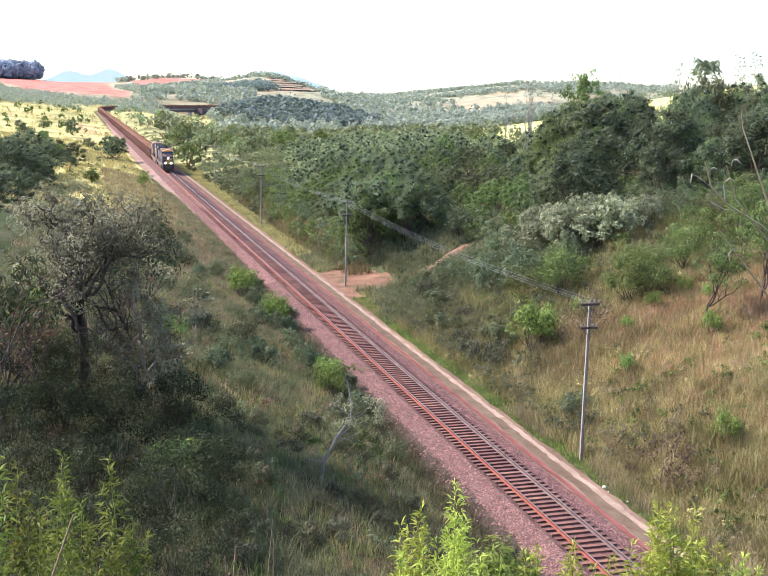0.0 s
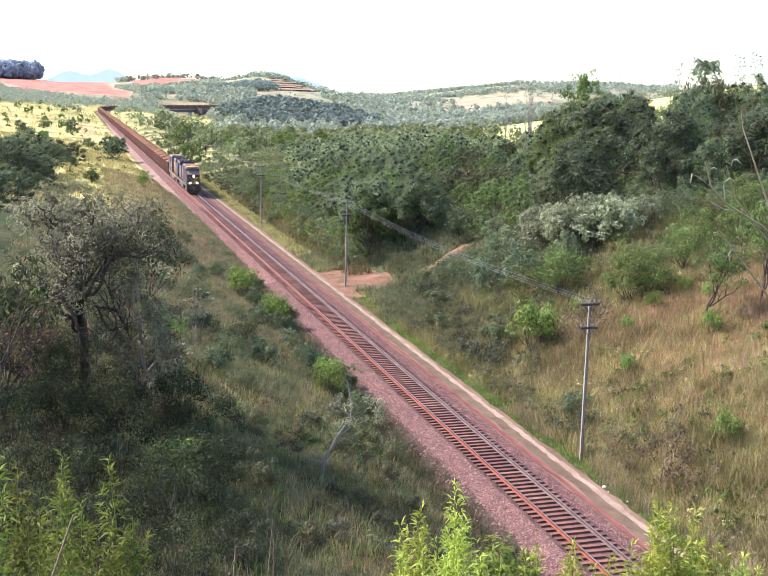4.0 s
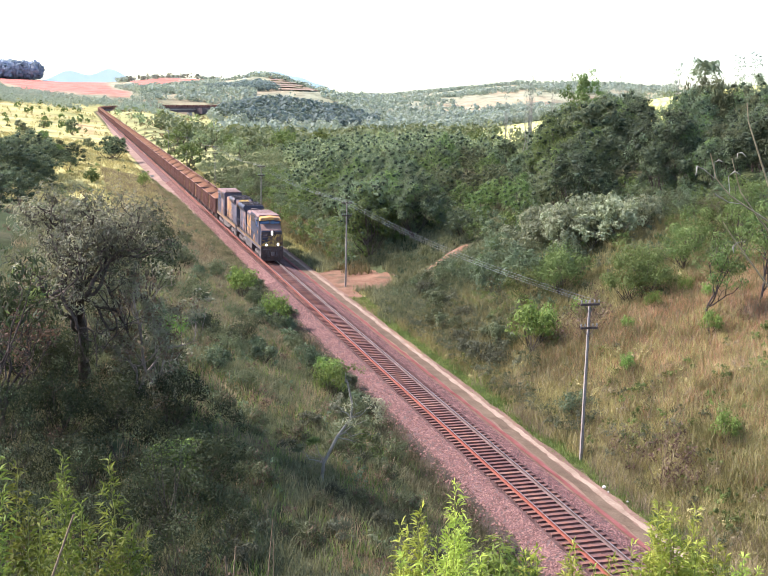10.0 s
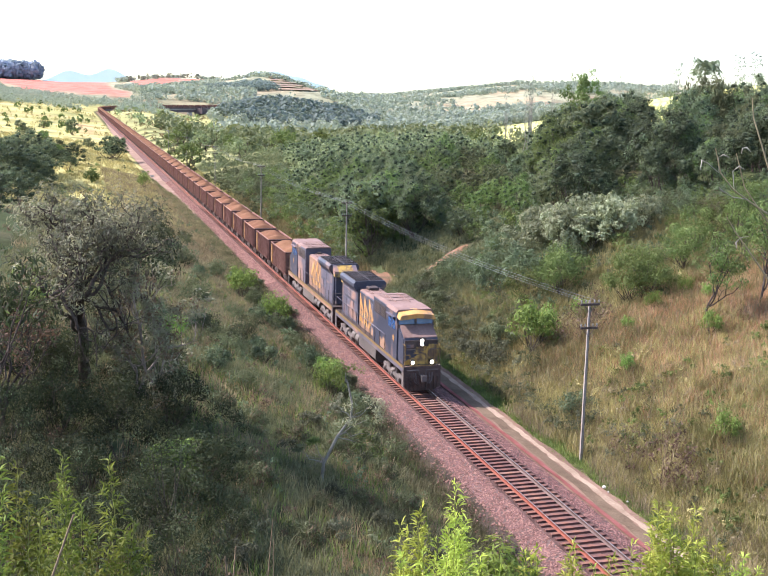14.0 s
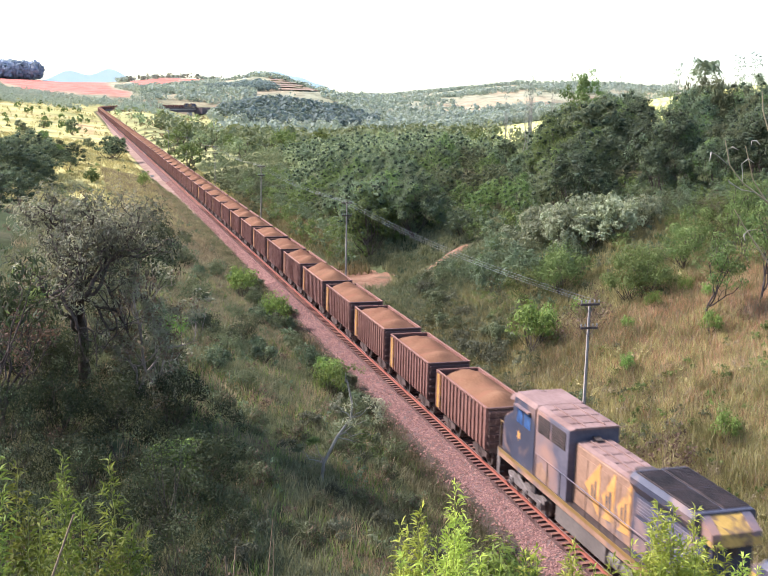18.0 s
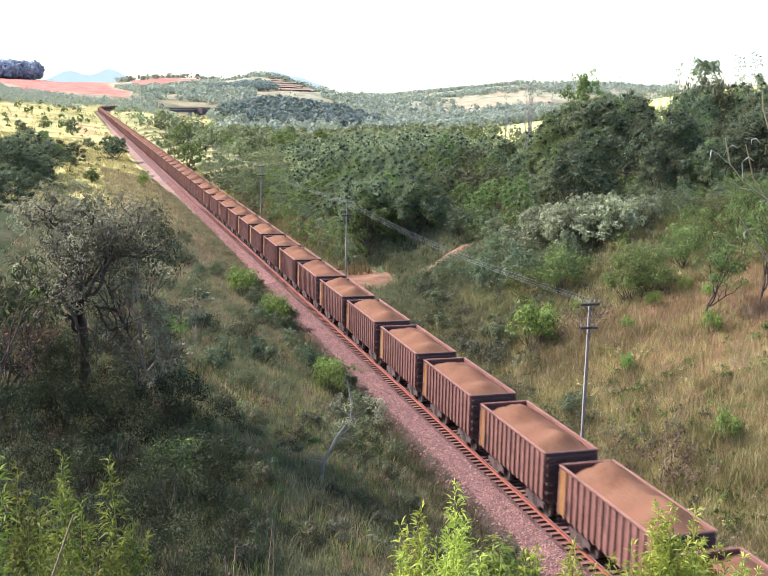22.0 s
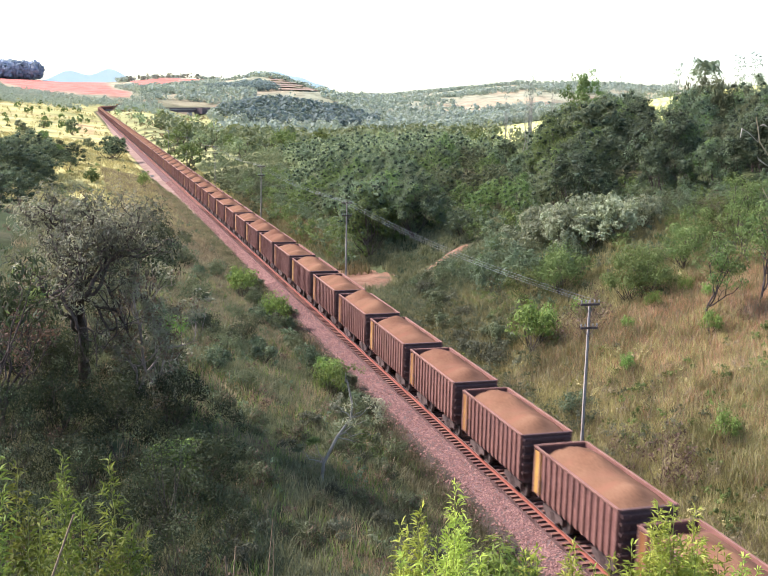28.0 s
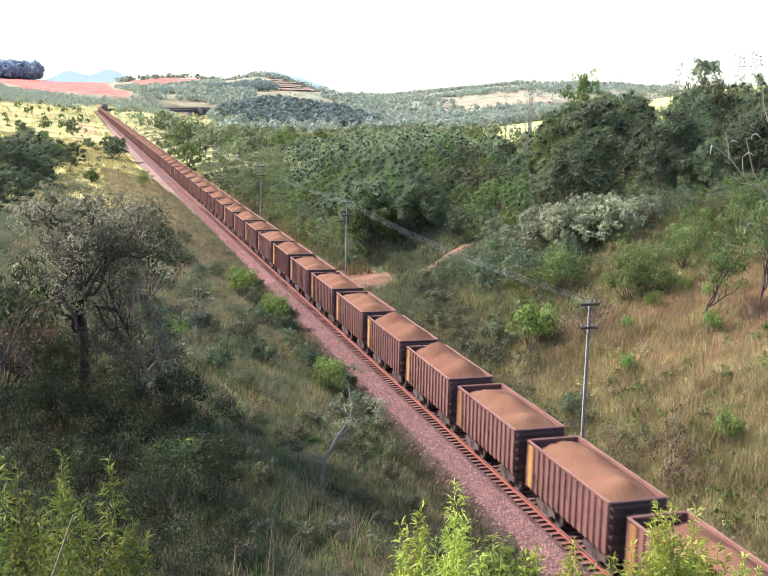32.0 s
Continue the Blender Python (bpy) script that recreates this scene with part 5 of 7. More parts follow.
bearing = lambda x, y: (x + 24.3) / max(y, 1.0)

# --- the wood on the right-hand hill
forest = [tree(101 + i, 10.0, 4.4 + 0.3 * (i % 3), 0.22, 50, 150, 0.27, (LEAF_FOREST, LEAF_DEEP, LEAF_FOREST, LEAF_OLIVE, LEAF_FOREST, LEAF_DEEP, LEAF_BRIGHT)[i], BARK,
               ("leafy green forest tree with a rounded uneven crown", "dark green forest tree with a dense crown", "leafy green forest tree with a rounded uneven crown",
                "olive-green forest tree with a loose crown", "leafy green forest tree with a tall crown", "dark green forest tree with a dense crown",
                "bright green forest tree with a leafy crown")[i], base=0.04 + 0.03 * (i % 3), clump_r=0.235, lift=0.45, core=0.42, second=LEAF_BRIGHT if i in (0, 4) else LEAF_FOREST if i in (1, 5) else None, group="forest trees")
          for i in range(7)]


def in_wood(x, y):
    if bearing(x, y) > 0.83 or x > 165:
        return False
    if y < 126 + 0.0 * x:
        return x > 23 + (122 - y) * 1.15 and y > 99
    if 0.585 < bearing(x, y) < 0.632 and y > 122:
        return False
    if 126 <= y < 136 and x < 15:
        return 12 < x
    return x > 11.5 + 2.0 * smooth(180, 260, y)


spots = jitter(rnd, 10, 165, 99, 305, 6.2, lambda x, y: in_wood(x, y) and not (113 < y < 123 and 15 < x < 24))
near_wood = [p for p in spots if p[1] < 196 and bearing(*p) < 0.80 and (p[1] < 172 or bearing(*p) > 0.22)]
back_wood = [p for p in spots if p[1] >= 196 and not (0.39 < bearing(*p) < 0.49 and p[1] > 215) and bearing(*p) > 0.20 + 0.10 * smooth(250, 300, p[1])]
used_ = set()
for x, y in near_wood:
    b_ = bearing(x, y)
    k = rnd.randint(7) if b_ > 0.485 else (0, 2, 3, 4, 6, 6)[rnd.randint(6)]
    s = rnd.uniform(0.50, 0.78) if b_ < 0.38 else rnd.uniform(0.42, 0.60) if b_ < 0.485 else rnd.uniform(0.45, 0.65) if 0.585 < b_ < 0.635 and y > 115 else rnd.uniform(0.70, 1.05)
    place(forest[k], x, y, s, rnd.uniform(0, 360), rnd.uniform(0.9, 1.25), first=k not in used_)
    used_.add(k)


def wood_mass(name, spots, lo, hi, clumps, per, size, material, label, seed, wide=0.42, category="woodland"):
    """Trees or scrub past counting: heaps of leaf clumps over the ground."""
    r = np.random.RandomState(seed)
    S = np.repeat(np.asarray(spots, float), clumps, 0)
    H = np.repeat(r.uniform(lo, hi, len(spots)), clumps)
    d = r.normal(size=(len(S), 3))
    d /= np.linalg.norm(d, axis=1)[:, None]
    k = r.uniform(0.5, 1.0, len(S))
    C = np.c_[S + d[:, :2] * (H * wide * k)[:, None], ground(S[:, 0], S[:, 1]) + H * (0.5 + 0.42 * d[:, 2] * k)]
    V, F = leaf_cloud(r, C, H * 0.16 * r.uniform(0.7, 1.3, len(S)), per, size, 0.8)
    ob = tagged(sheet(name, V, F, material), label, category, kind="stuff")
    # Taller woods get the same dark lumps for their inner shade.
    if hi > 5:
        tagged(sheet("inner_leaves", *shade_cores(r, C, H * 0.06), LEAF_CORE_SHADE, parent=ob), "added dark lumps for the shade inside the wood", kind="stuff")
    return ob


wood_mass("back_wood", back_wood[::2], 5.5, 9, 26, 26, 0.52, LEAF_FOREST, "green wood behind the hill's first trees", 71)
wood_mass("back_wood", back_wood[1::2], 5.5, 8.5, 26, 26, 0.52, LEAF_VALLEY, "olive-green wood behind the hill's first trees", 72)
edge_ = jitter(rnd, 9.5, 60, 97, 232, 2.3, lambda x, y: in_wood(x + 2.5, y + 2.0) and not in_wood(x - 7, y - 5) and not (108 < y < 128 and x < 23))
wood_mass("undergrowth", edge_[::2], 1.8, 4.6, 14, 24, 0.30, LEAF_FOREST, "green undergrowth along the edge of the wood", 73, 0.5, "undergrowth")
wood_mass("undergrowth", edge_[1::2], 1.8, 4.2, 14, 24, 0.30, LEAF_LIGHT, "light green undergrowth along the edge of the wood", 74, 0.5, "undergrowth")

# rough growth round the clearing
scrub_ = jitter(rnd, 9.5, 30, 100, 138, 1.6, lambda x, y: not on_clay(x, y, 1.1) and abs((y - 119.0) - (x - 19.6) * 0.48) > 2.1)
wood_mass("clearing_scrub", scrub_[::2], 0.7, 2.4, 12, 22, 0.17, LEAF_OLIVE, "low olive scrub round the clay clearing", 81, 0.6, "scrub")
# Darker leaves here stand for the deep shade at the wood's foot.
wood_mass("clearing_scrub", scrub_[1::2], 0.7, 2.2, 12, 22, 0.17, LEAF_DEEP, "low scrub round the clay clearing, leaf colour darkened for shade", 82, 0.6, "scrub")
slope_ = jitter(rnd, 7, 46, 38, 108, 1.5, lambda x, y: bearing(x, y) < 0.83 and rough(x, y, 11, 41) + 0.5 * rough(x, y, 4, 42) > 0.1 + 0.04 * (x - 10))
wood_mass("slope_scrub", slope_[::3], 0.4, 1.3, 8, 12, 0.20, LEAF_OLIVE, "low weedy scrub among the slope grass", 83, 0.6, "scrub")
wood_mass("slope_scrub", slope_[2::3], 0.4, 1.2, 8, 12, 0.17, GRASS_GREEN, "low fresh green weeds among the slope grass", 90, 0.6, "scrub")
wood_mass("slope_scrub", slope_[1::3], 0.4, 1.2, 8, 12, 0.20, GRASS_OLIVE, "low grey-green scrub among the slope grass", 84, 0.6, "scrub")
bank_ = jitter(rnd, -60, -5.6, 28, 215, 1.9, lambda x, y: (x > -30 or y > 90) and bearing(x, y) > -0.24 and rough(x, y, 9, 51) + 0.5 * rough(x, y, 3.5, 52) > 0.0)
wood_mass("bank_scrub", bank_[::3], 0.4, 1.4, 8, 12, 0.18, LEAF_OLIVE, "low olive scrub among the bank grass", 85, 0.6, "scrub")
wood_mass("bank_scrub", bank_[1::3], 0.4, 1.5, 8, 12, 0.18, LEAF_FOREST, "low dark scrub among the bank grass", 86, 0.6, "scrub")
wood_mass("bank_scrub", bank_[2::3], 0.4, 1.2, 8, 9, 0.16, LEAF_DRY, "low dry scrub among the bank grass", 87, 0.6, "scrub")
meadow_ = jitter(rnd, -80, -9, 150, 420, 4.5, lambda x, y: rough(x, y, 30, 61) > -0.2 and bearing(x, y) > -0.25)
wood_mass("meadow_scrub", meadow_[::7], 0.5, 1.6, 9, 12, 0.38, LEAF_BRIGHT, "low yellow-green scrub in the meadow", 88, 0.6, "scrub")
wood_mass("meadow_scrub", meadow_[1::13], 0.5, 1.5, 9, 12, 0.38, LEAF_OLIVE, "low olive scrub in the meadow", 89, 0.6, "scrub")

# --- shrubs
def shrub(seed, h, r, material, label, clumps=20, per=64, size=0.19, second=None, bark=BARK, slim=0.38, base=0.06, clump_r=0.36):
    return tree(seed, h, r, 0.05, clumps, per, size, material, bark, label, "shrub", base, 0.8, group="shrubs on the banks", category="shrub", second=second, clump_r=clump_r, stems=3, slim=slim)


green_shrubs = [shrub(201, 2.4, 1.3, LEAF_FRESH, "bright green leafy shrub standing alone"), shrub(202, 2.2, 1.4, LEAF_FOREST, "mid-green leafy shrub on the slope")]
dark_shrubs = [shrub(211, 2.6, 1.6, LEAF_DARK, "dark green dense shrub, colour darkened further for shade", per=120, size=0.12), shrub(212, 3.2, 1.5, LEAF_DARK, "dark leafy shrub, colour darkened further for shade", per=120, size=0.13, slim=0.3, second=LEAF_FOREST), shrub(213, 2.0, 1.5, LEAF_OLIVE, "olive straggly shrub in the grass")]
silver_shrubs = [shrub(221, 3.4, 2.0, LEAF_GREY, "silver-green leafy shrub below the wood", clumps=34, per=46, size=0.30, clump_r=0.24), shrub(222, 3.0, 1.8, LEAF_GREY, "pale grey-green leafy shrub below the wood", clumps=30, per=46, size=0.30, clump_r=0.24, second=LEAF_OLIVE)]
dry_shrubs = [shrub(231, 2.6, 1.5, LEAF_DRY, "half-bare dry brown shrub", clumps=12, per=18, size=0.2, bark=TWIG)]

# left bank
spots = jitter(rnd, -34, -17, 33, 68, 3.0, lambda x, y: bearing(x, y) > -0.25 and (x < -19.5 or rnd.rand() < 0.45) and not (abs(x + 23.9) < 1.2 and abs(y - 56) < 1.5))
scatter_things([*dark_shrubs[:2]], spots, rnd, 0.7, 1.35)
spots = jitter(rnd, -17, -5.2, 58, 150, 3.3, lambda x, y: rnd.rand() < 0.6 and -5.8 - (0 if y < 120 else 1.0) > x)
scatter_things([dark_shrubs[2], shrub(214, 1.9, 1.2, LEAF_FOREST, "green leafy shrub on the grassy bank", second=LEAF_OLIVE)], spots, rnd, 0.55, 1.1)
for x, y, s in ((-8.0, 106, 1.35), (-6.2, 97, 1.2), (-7.0, 112, 1.0), (-5.9, 76, 0.9), (-7.0, 71, 1.0), (-17.6, 74, 0.8), (-20.5, 42.5, 1.0)):
    place(green_shrubs[0], x, y, s, rnd.uniform(0, 360), 1.2)
place(green_shrubs[0], -9.6, 232, 1.3, 20, 1.4, first=True)
spots = jitter(rnd, -6.2, -3.6, 70, 122, 1.9, lambda x, y: rnd.rand() < 0.75 and x < -3.9 - 0.5 * math.sin(y * 0.23))
scatter_things([shrub(241, 1.7, 1.1, LEAF_OLIVE, "olive weedy shrub at the foot of the ballast", second=LEAF_WEED), shrub(242, 1.6, 1.0, LEAF_FOREST, "green leafy shrub at the foot of the ballast", second=LEAF_OLIVE)], spots, rnd, 0.6, 1.0)
spots = jitter(rnd, -19, -7.5, 36, 62, 2.6, lambda x, y: rnd.rand() < 0.6)
scatter_things([shrub(243, 1.3, 1.0, LEAF_OLIVE, "low grey-green shrub in the bank grass", per=80, size=0.13, second=LEAF_DRY), shrub(244, 1.1, 0.9, LEAF_WEED, "low weedy shrub in the bank grass", per=80, size=0.12)], spots, rnd, 0.6, 1.1)

# right bank
for x, y, s, sz in ((11.6, 77, 1.75, 1.15), (13.2, 78.2, 1.3, 1.1), (12.8, 51.6, 0.78, 1.4), (9.6, 64.5, 1.0, 0.9), (14.3, 66, 0.5, 1.5), (17.5, 80, 0.7, 1.3), (24, 74, 0.6, 1.4)):
    place(green_shrubs[1] if s == 1.0 else green_shrubs[0], x, y, s, rnd.uniform(0, 360), sz)
place(green_shrubs[1], 30, 78, 0.8, 0, 1.2, first=True)
spots = jitter(rnd, 15, 46, 88, 113, 2.7, lambda x, y: y > 98 - 0.40 * (x - 17) and not (22 < x < 35 and y < 106) and bearing(x, y) < 0.83 and abs((y - 119.0) - (x - 19.6) * 0.48) > 2.0)
scatter_things([shrub(215, 2.2, 1.5, LEAF_OLIVE, "olive shrub on the dry slope", second=LEAF_FOREST), shrub(216, 2.6, 1.6, LEAF_FOREST, "green shrub below the wood", second=LEAF_BRIGHT)], spots, rnd, 0.7, 1.25)
spots = [(26.6, 100.9), (29.1, 101.4), (31.5, 100.8), (30.6, 96.5), (24.8, 104.6), (25.5, 102.3), (24.8, 97.0), (33.4, 99.5), (28.0, 97.5), (22.6, 103.0), (32.6, 96.0), (28.0, 106.5), (27.0, 99.0), (26.2, 94.6), (23.6, 96.0), (25.2, 98.4), (28.6, 94.0)]
scatter_things(silver_shrubs, spots, rnd, 1.05, 1.45)
for x, y in ((8.4, 51.2), (8.9, 49.6), (9.6, 52.4), (8.2, 54.5), (14.7, 74.2), (15.6, 74.6), (13.9, 75.2), (16.2, 75.6), (38, 92)):
    place(dry_shrubs[0], x, y, rnd.uniform(0.9, 1.4), rnd.uniform(0, 360), 1.2)
place(dry_shrubs[0], -14, 60, 0.8, 0, 1.0, first=True)
spots = jitter(rnd, 9.5, 14, 80, 125, 2.6, lambda x, y: x > 9 + 6 * math.exp(-((y - 118) / 12.0) ** 2) and not on_clay(x, y, 1.25))
scatter_things([shrub(217, 1.8, 1.2, LEAF_OLIVE, "low grey-green shrub at the foot of the slope"), shrub(218, 1.5, 1.2, LEAF_WEED, "low weedy shrub at the foot of the slope")], spots, rnd, 0.6, 1.2)

low_ = jitter(rnd, 8, 26, 37, 64, 1.25, lambda x, y: bearing(x, y) < 0.83 and rough(x, y, 6, 55) + 0.5 * rough(x, y, 2.4, 56) > -0.1)
wood_mass("low_weeds", low_[::3], 0.4, 1.1, 10, 22, 0.17, LEAF_LIGHT, "fresh green broad-leaved weeds low on the slope", 96, 0.7, "weeds")
wood_mass("low_weeds", low_[1::3], 0.4, 1.2, 10, 22, 0.12, GRASS_DUSTY, "dusty olive weeds low on the slope", 97, 0.7, "weeds")
wood_mass("low_weeds", low_[2::3], 0.3, 0.9, 10, 22, 0.15, GRASS_GREEN, "dark green weeds low on the slope", 98, 0.7, "weeds")
foot_ = jitter(rnd, 7.2, 15, 56, 112, 1.35, lambda x, y: x < 9.5 + 0.06 * (y - 50) + 2.5 * float(rough(x, y, 9, 33)) and not on_clay(x, y, 1.15))
for x, y, s in ((17.5, 92.0, 1.5), (20.0, 90.5, 1.35), (15.4, 94.5, 1.4), (22.5, 92.5, 1.2), (18.6, 96.0, 1.5)):
    place(green_shrubs[1], x, y, s, rnd.uniform(0, 360), 1.25)
wood_mass("foot_weeds", foot_[::2], 0.7, 1.9, 12, 26, 0.13, LEAF_WEED, "grey-green weeds along the foot of the slope", 91, 0.6, "weeds")
wood_mass("foot_weeds", foot_[1::2], 0.6, 1.6, 12, 26, 0.12, LEAF_OLIVE, "olive-green weeds along the foot of the slope", 92, 0.6, "weeds")
mix_ = jitter(rnd, 13, 46, 76, 97, 1.7, lambda x, y: bearing(x, y) < 0.83 and y > 88 + 6 * float(rough(x, y, 15, 36)) - 0.12 * (x - 20))
wood_mass("slope_bush", mix_[::3], 0.7, 2.2, 12, 26, 0.15, LEAF_LIGHT, "light green bushy growth on the upper slope", 93, 0.6, "bushes")
wood_mass("slope_bush", mix_[1::3], 0.7, 2.0, 12, 26, 0.15, LEAF_WEED, "grey-green bushy growth on the upper slope", 94, 0.6, "bushes")
wood_mass("slope_bush", mix_[2::6], 0.7, 2.0, 12, 26, 0.15, LEAF_FOREST, "dark green bushy growth on the upper slope", 95, 0.6, "bushes")
spots = [(22.1, 77.2), (23.4, 77.6), (21.0, 78.0), (18.5, 86.4), (25.3, 84.3), (31.0, 84.0), (28.0, 81.0), (16.4, 88.5), (34.5, 86.0), (19.8, 88.0)]
scatter_things([shrub(261, 3.0, 1.5, LEAF_LIGHT, "light green leafy shrub on the upper slope", per=110, size=0.15, second=LEAF_BRIGHT), shrub(262, 2.6, 1.7, LEAF_LIGHT, "yellow-green spreading shrub on the upper slope", per=110, size=0.15)], spots, rnd, 1.1, 1.6)
for x, y, k in ((20.9, 73.7, 0.6), (20.9, 65.7, 0.75), (17.5, 71.9, 0.45), (24.3, 71.5, 0.5), (28.6, 66.5, 0.5)):
    place(green_shrubs[0], x, y, k, rnd.uniform(0, 360), 1.3)

# --- single trees
def gnarled(seed, height, crown, trunk_r, depth, per, size, material, bark, label, name="tree", second=None, rise=0.25, lean=(0.0, 0.0), group="trees on the left bank",
            slim=0.4, clump=0.42, hang=0.3, fork=3, share=0.35, category="tree", wild=0.22, umbrella=1.0, bare_below=0.0):
    """A crooked tree that forks again and again; leaf tufts sit on the twig ends."""
    r = np.random.RandomState(seed)
    t = thing(name, label, category, group)
    wood, tips, todo = [], [], [(np.array((0, 0, -0.3)), np.array((lean[0], lean[1], 1.0)), 1.0, 1.0, 0)]
    while todo:
        p, d, L, w, k = todo.pop()
        pts = [p]
        for i in range(5):
            d = d + r.normal(size=3) * wild + np.array((0, 0, rise * 0.25))
            d = d / np.linalg.norm(d)
            pts.append(pts[-1] + d * L / 5)
        wood.append((np.array(pts), w, w * 0.68))
        if k >= depth:
            tips.append(pts[-1])
            continue
        for i in range(fork if k else fork + 1):
            out = r.normal(size=3)
            out[2] *= 0.45
            out /= np.linalg.norm(out)
            todo.append((pts[-1] if i < 2 else pts[3], d * 0.55 + out * 0.85 + np.array((0, 0, 0.12)), L * r.uniform(0.62, 0.88), w * r.uniform(0.52, 0.68), k + 1))
    tips = np.array(tips)
    top, wide = tips[:, 2].max(), np.percentile(np.hypot(tips[:, 0], tips[:, 1]), 92)
    fit_ = np.array((crown / wide, crown / wide, height / top))
    if umbrella != 1.0:
        raise_ = lambda P: np.c_[P[:, :2], np.where(P[:, 2] > 0, top * (np.maximum(P[:, 2], 1e-6) / top) ** umbrella, P[:, 2])]
        wood, tips = [(raise_(P), a_, b_) for P, a_, b_ in wood], raise_(tips)
    sheet("trunk", *joined([tube(P * fit_, np.linspace(a_, b_, 6) * trunk_r, 6 if a_ > 0.3 else 4) for P, a_, b_ in wood]), bark, smooth_=True, parent=t)
    tips = tips * fit_
    tips = tips[tips[:, 2] > bare_below * height]
    pick = r.rand(len(tips)) < (share if second is not None else 0)
    R = clump * r.uniform(0.7, 1.4, len(tips))
    sheet("crown", *leaf_cloud(r, tips[~pick], R[~pick], per, size, 0.75, slim=slim, hang=hang), material, parent=t)
    if second is not None and pick.any():
        tagged(sheet("sprays", *leaf_cloud(r, tips[pick], R[pick], per, size, 0.75, slim=slim, hang=hang), second, parent=t), "paler leaf sprays")
    return t


big = gnarled(303, 11.4, 6.6, 0.34, 5, 50, 0.25, LEAF_ASH, BARK, "gnarled spreading tree with dark twisted branches and thin leaves", second=LEAF_PALE, rise=0.12, clump=0.70, fork=3, share=0.36, wild=0.34, umbrella=0.62, slim=0.26, hang=0.7, bare_below=0.5)
place(big, -23.9, 56.2, 1.0, 30, 1.0, 0.3, True)
greyer = gnarled(304, 8.0, 3.5, 0.13, 5, 16, 0.24, LEAF_PALE, TWIG_GREY, "half-dry tree with a maze of grey twigs and pale leaves", second=LEAF_DRY, rise=0.3, clump=0.35, share=0.25, fork=3)
place(greyer, -22.0, 54.6, 1.0, 0, 1.0, 0.2, True)


def leaning_tree(x, y):
    """A thin pale stem that leans, bends upright and carries loose tufts."""
    r = np.random.RandomState(12)
    t = thing("tree", "slender leaning tree with a pale bent trunk and loose tufts", "tree", "trees on the left bank")
    stem = np.array([(0, 0, -0.3), (0.12, 0, 1.05), (0.8, 0, 2.4), (1.5, 0, 3.3), (1.55, 0.1, 4.1), (1.37, 0.1, 4.9), (1.2, 0.1, 5.5)])
    sheet("trunk", *tube(stem, np.linspace(0.10, 0.03, 7), 7), BARK_PALE, smooth_=True, parent=t)
    tufts = [(5, 1.16, 0.0, 5.7, 0.62), (3, 2.1, 0.0, 3.7, 0.8), (2, 2.5, 0.3, 3.1, 0.75), (2, 1.9, -0.2, 2.0, 0.8), (3, 2.8, -0.2, 3.9, 0.65), (1, -1.2, 0.0, 1.9, 0.4), (1, -0.3, 0.3, 2.1, 0.5), (3, 0.7, 0.3, 3.9, 0.5), (2, 2.6, 0.2, 2.3, 0.6)]
    for k, (i, tx, ty, tz, rad) in enumerate(tufts):
        end = np.array((tx, ty, tz))
        tagged(sheet("limb", *tube(crooked(r, stem[i], end, 5, 0.06), np.linspace(0.035, 0.012, 5), 5), BARK_PALE, smooth_=True, parent=t))
        C = end + r.normal(size=(7, 3)) * rad * 0.45
        sheet("leaf_tuft", *leaf_cloud(r, C, np.full(7, rad * 0.42), 34, 0.19, 0.8, slim=0.3, hang=0.4), LEAF_LIGHT if k % 3 == 0 else LEAF_PALE if k % 3 == 1 else LEAF_OLIVE, parent=t)
    for k in range(7):
        q = r.uniform(-1.4, 1.4)
        sheet("bare_twig", *tube(crooked(r, stem[1] * r.uniform(0.5, 1.5), (q, r.uniform(-0.4, 0.4), r.uniform(0.8, 2.2)), 5, 0.08), np.linspace(0.022, 0.006, 5), 4), TWIG_GREY, smooth_=True, parent=t)
    t.matrix_basis = pose(x, y, stand(x, y) - 0.1)


leaning_tree(-12.9, 48.3)
place(dark_shrubs[1], -18.9, 83.5, 1.9, 40, 1.3)
place(dark_shrubs[1], -20.6, 82.0, 1.7, 130, 1.2)
darkish = tree(303, 5.6, 2.0, 0.12, 34, 80, 0.14, LEAF_DARK, BARK, "young dark green tree with feathery leaves", base=0.30, second=LEAF_DEEP, clump_r=0.28, group="trees on the left bank", slim=0.26)
place(darkish, -21.3, 36.0, 0.82, 0, 1.0, 0.2, True)
dry_left = gnarled(305, 7.0, 2.8, 0.12, 4, 22, 0.20, LEAF_DRY, BARK, "half-dry tree with brown leaves", second=LEAF_OLIVE, clump=0.45, share=0.3)
place(dry_left, -27.8, 47, 1.0, 0, 1.0, 0.2, True)
broad = tree(305, 8.6, 2.6, 0.14, 30, 40, 0.36, LEAF_DARK, BARK, "tree with long drooping dark leaves", base=0.35, hang=1.2, slim=0.28, clump_r=0.3, second=LEAF_LIGHT, group="trees on the left bank")
place(broad, -28.0, 45, 1.0, 0, 1.0, 0.2, True)
cerrado = gnarled(306, 6.0, 2.6, 0.10, 3, 90, 0.19, LEAF_BRIGHT, BARK, "small crooked savanna tree with yellow-green leaf tufts", second=LEAF_LIGHT, rise=0.5, clump=0.62, share=0.5, group="savanna trees")
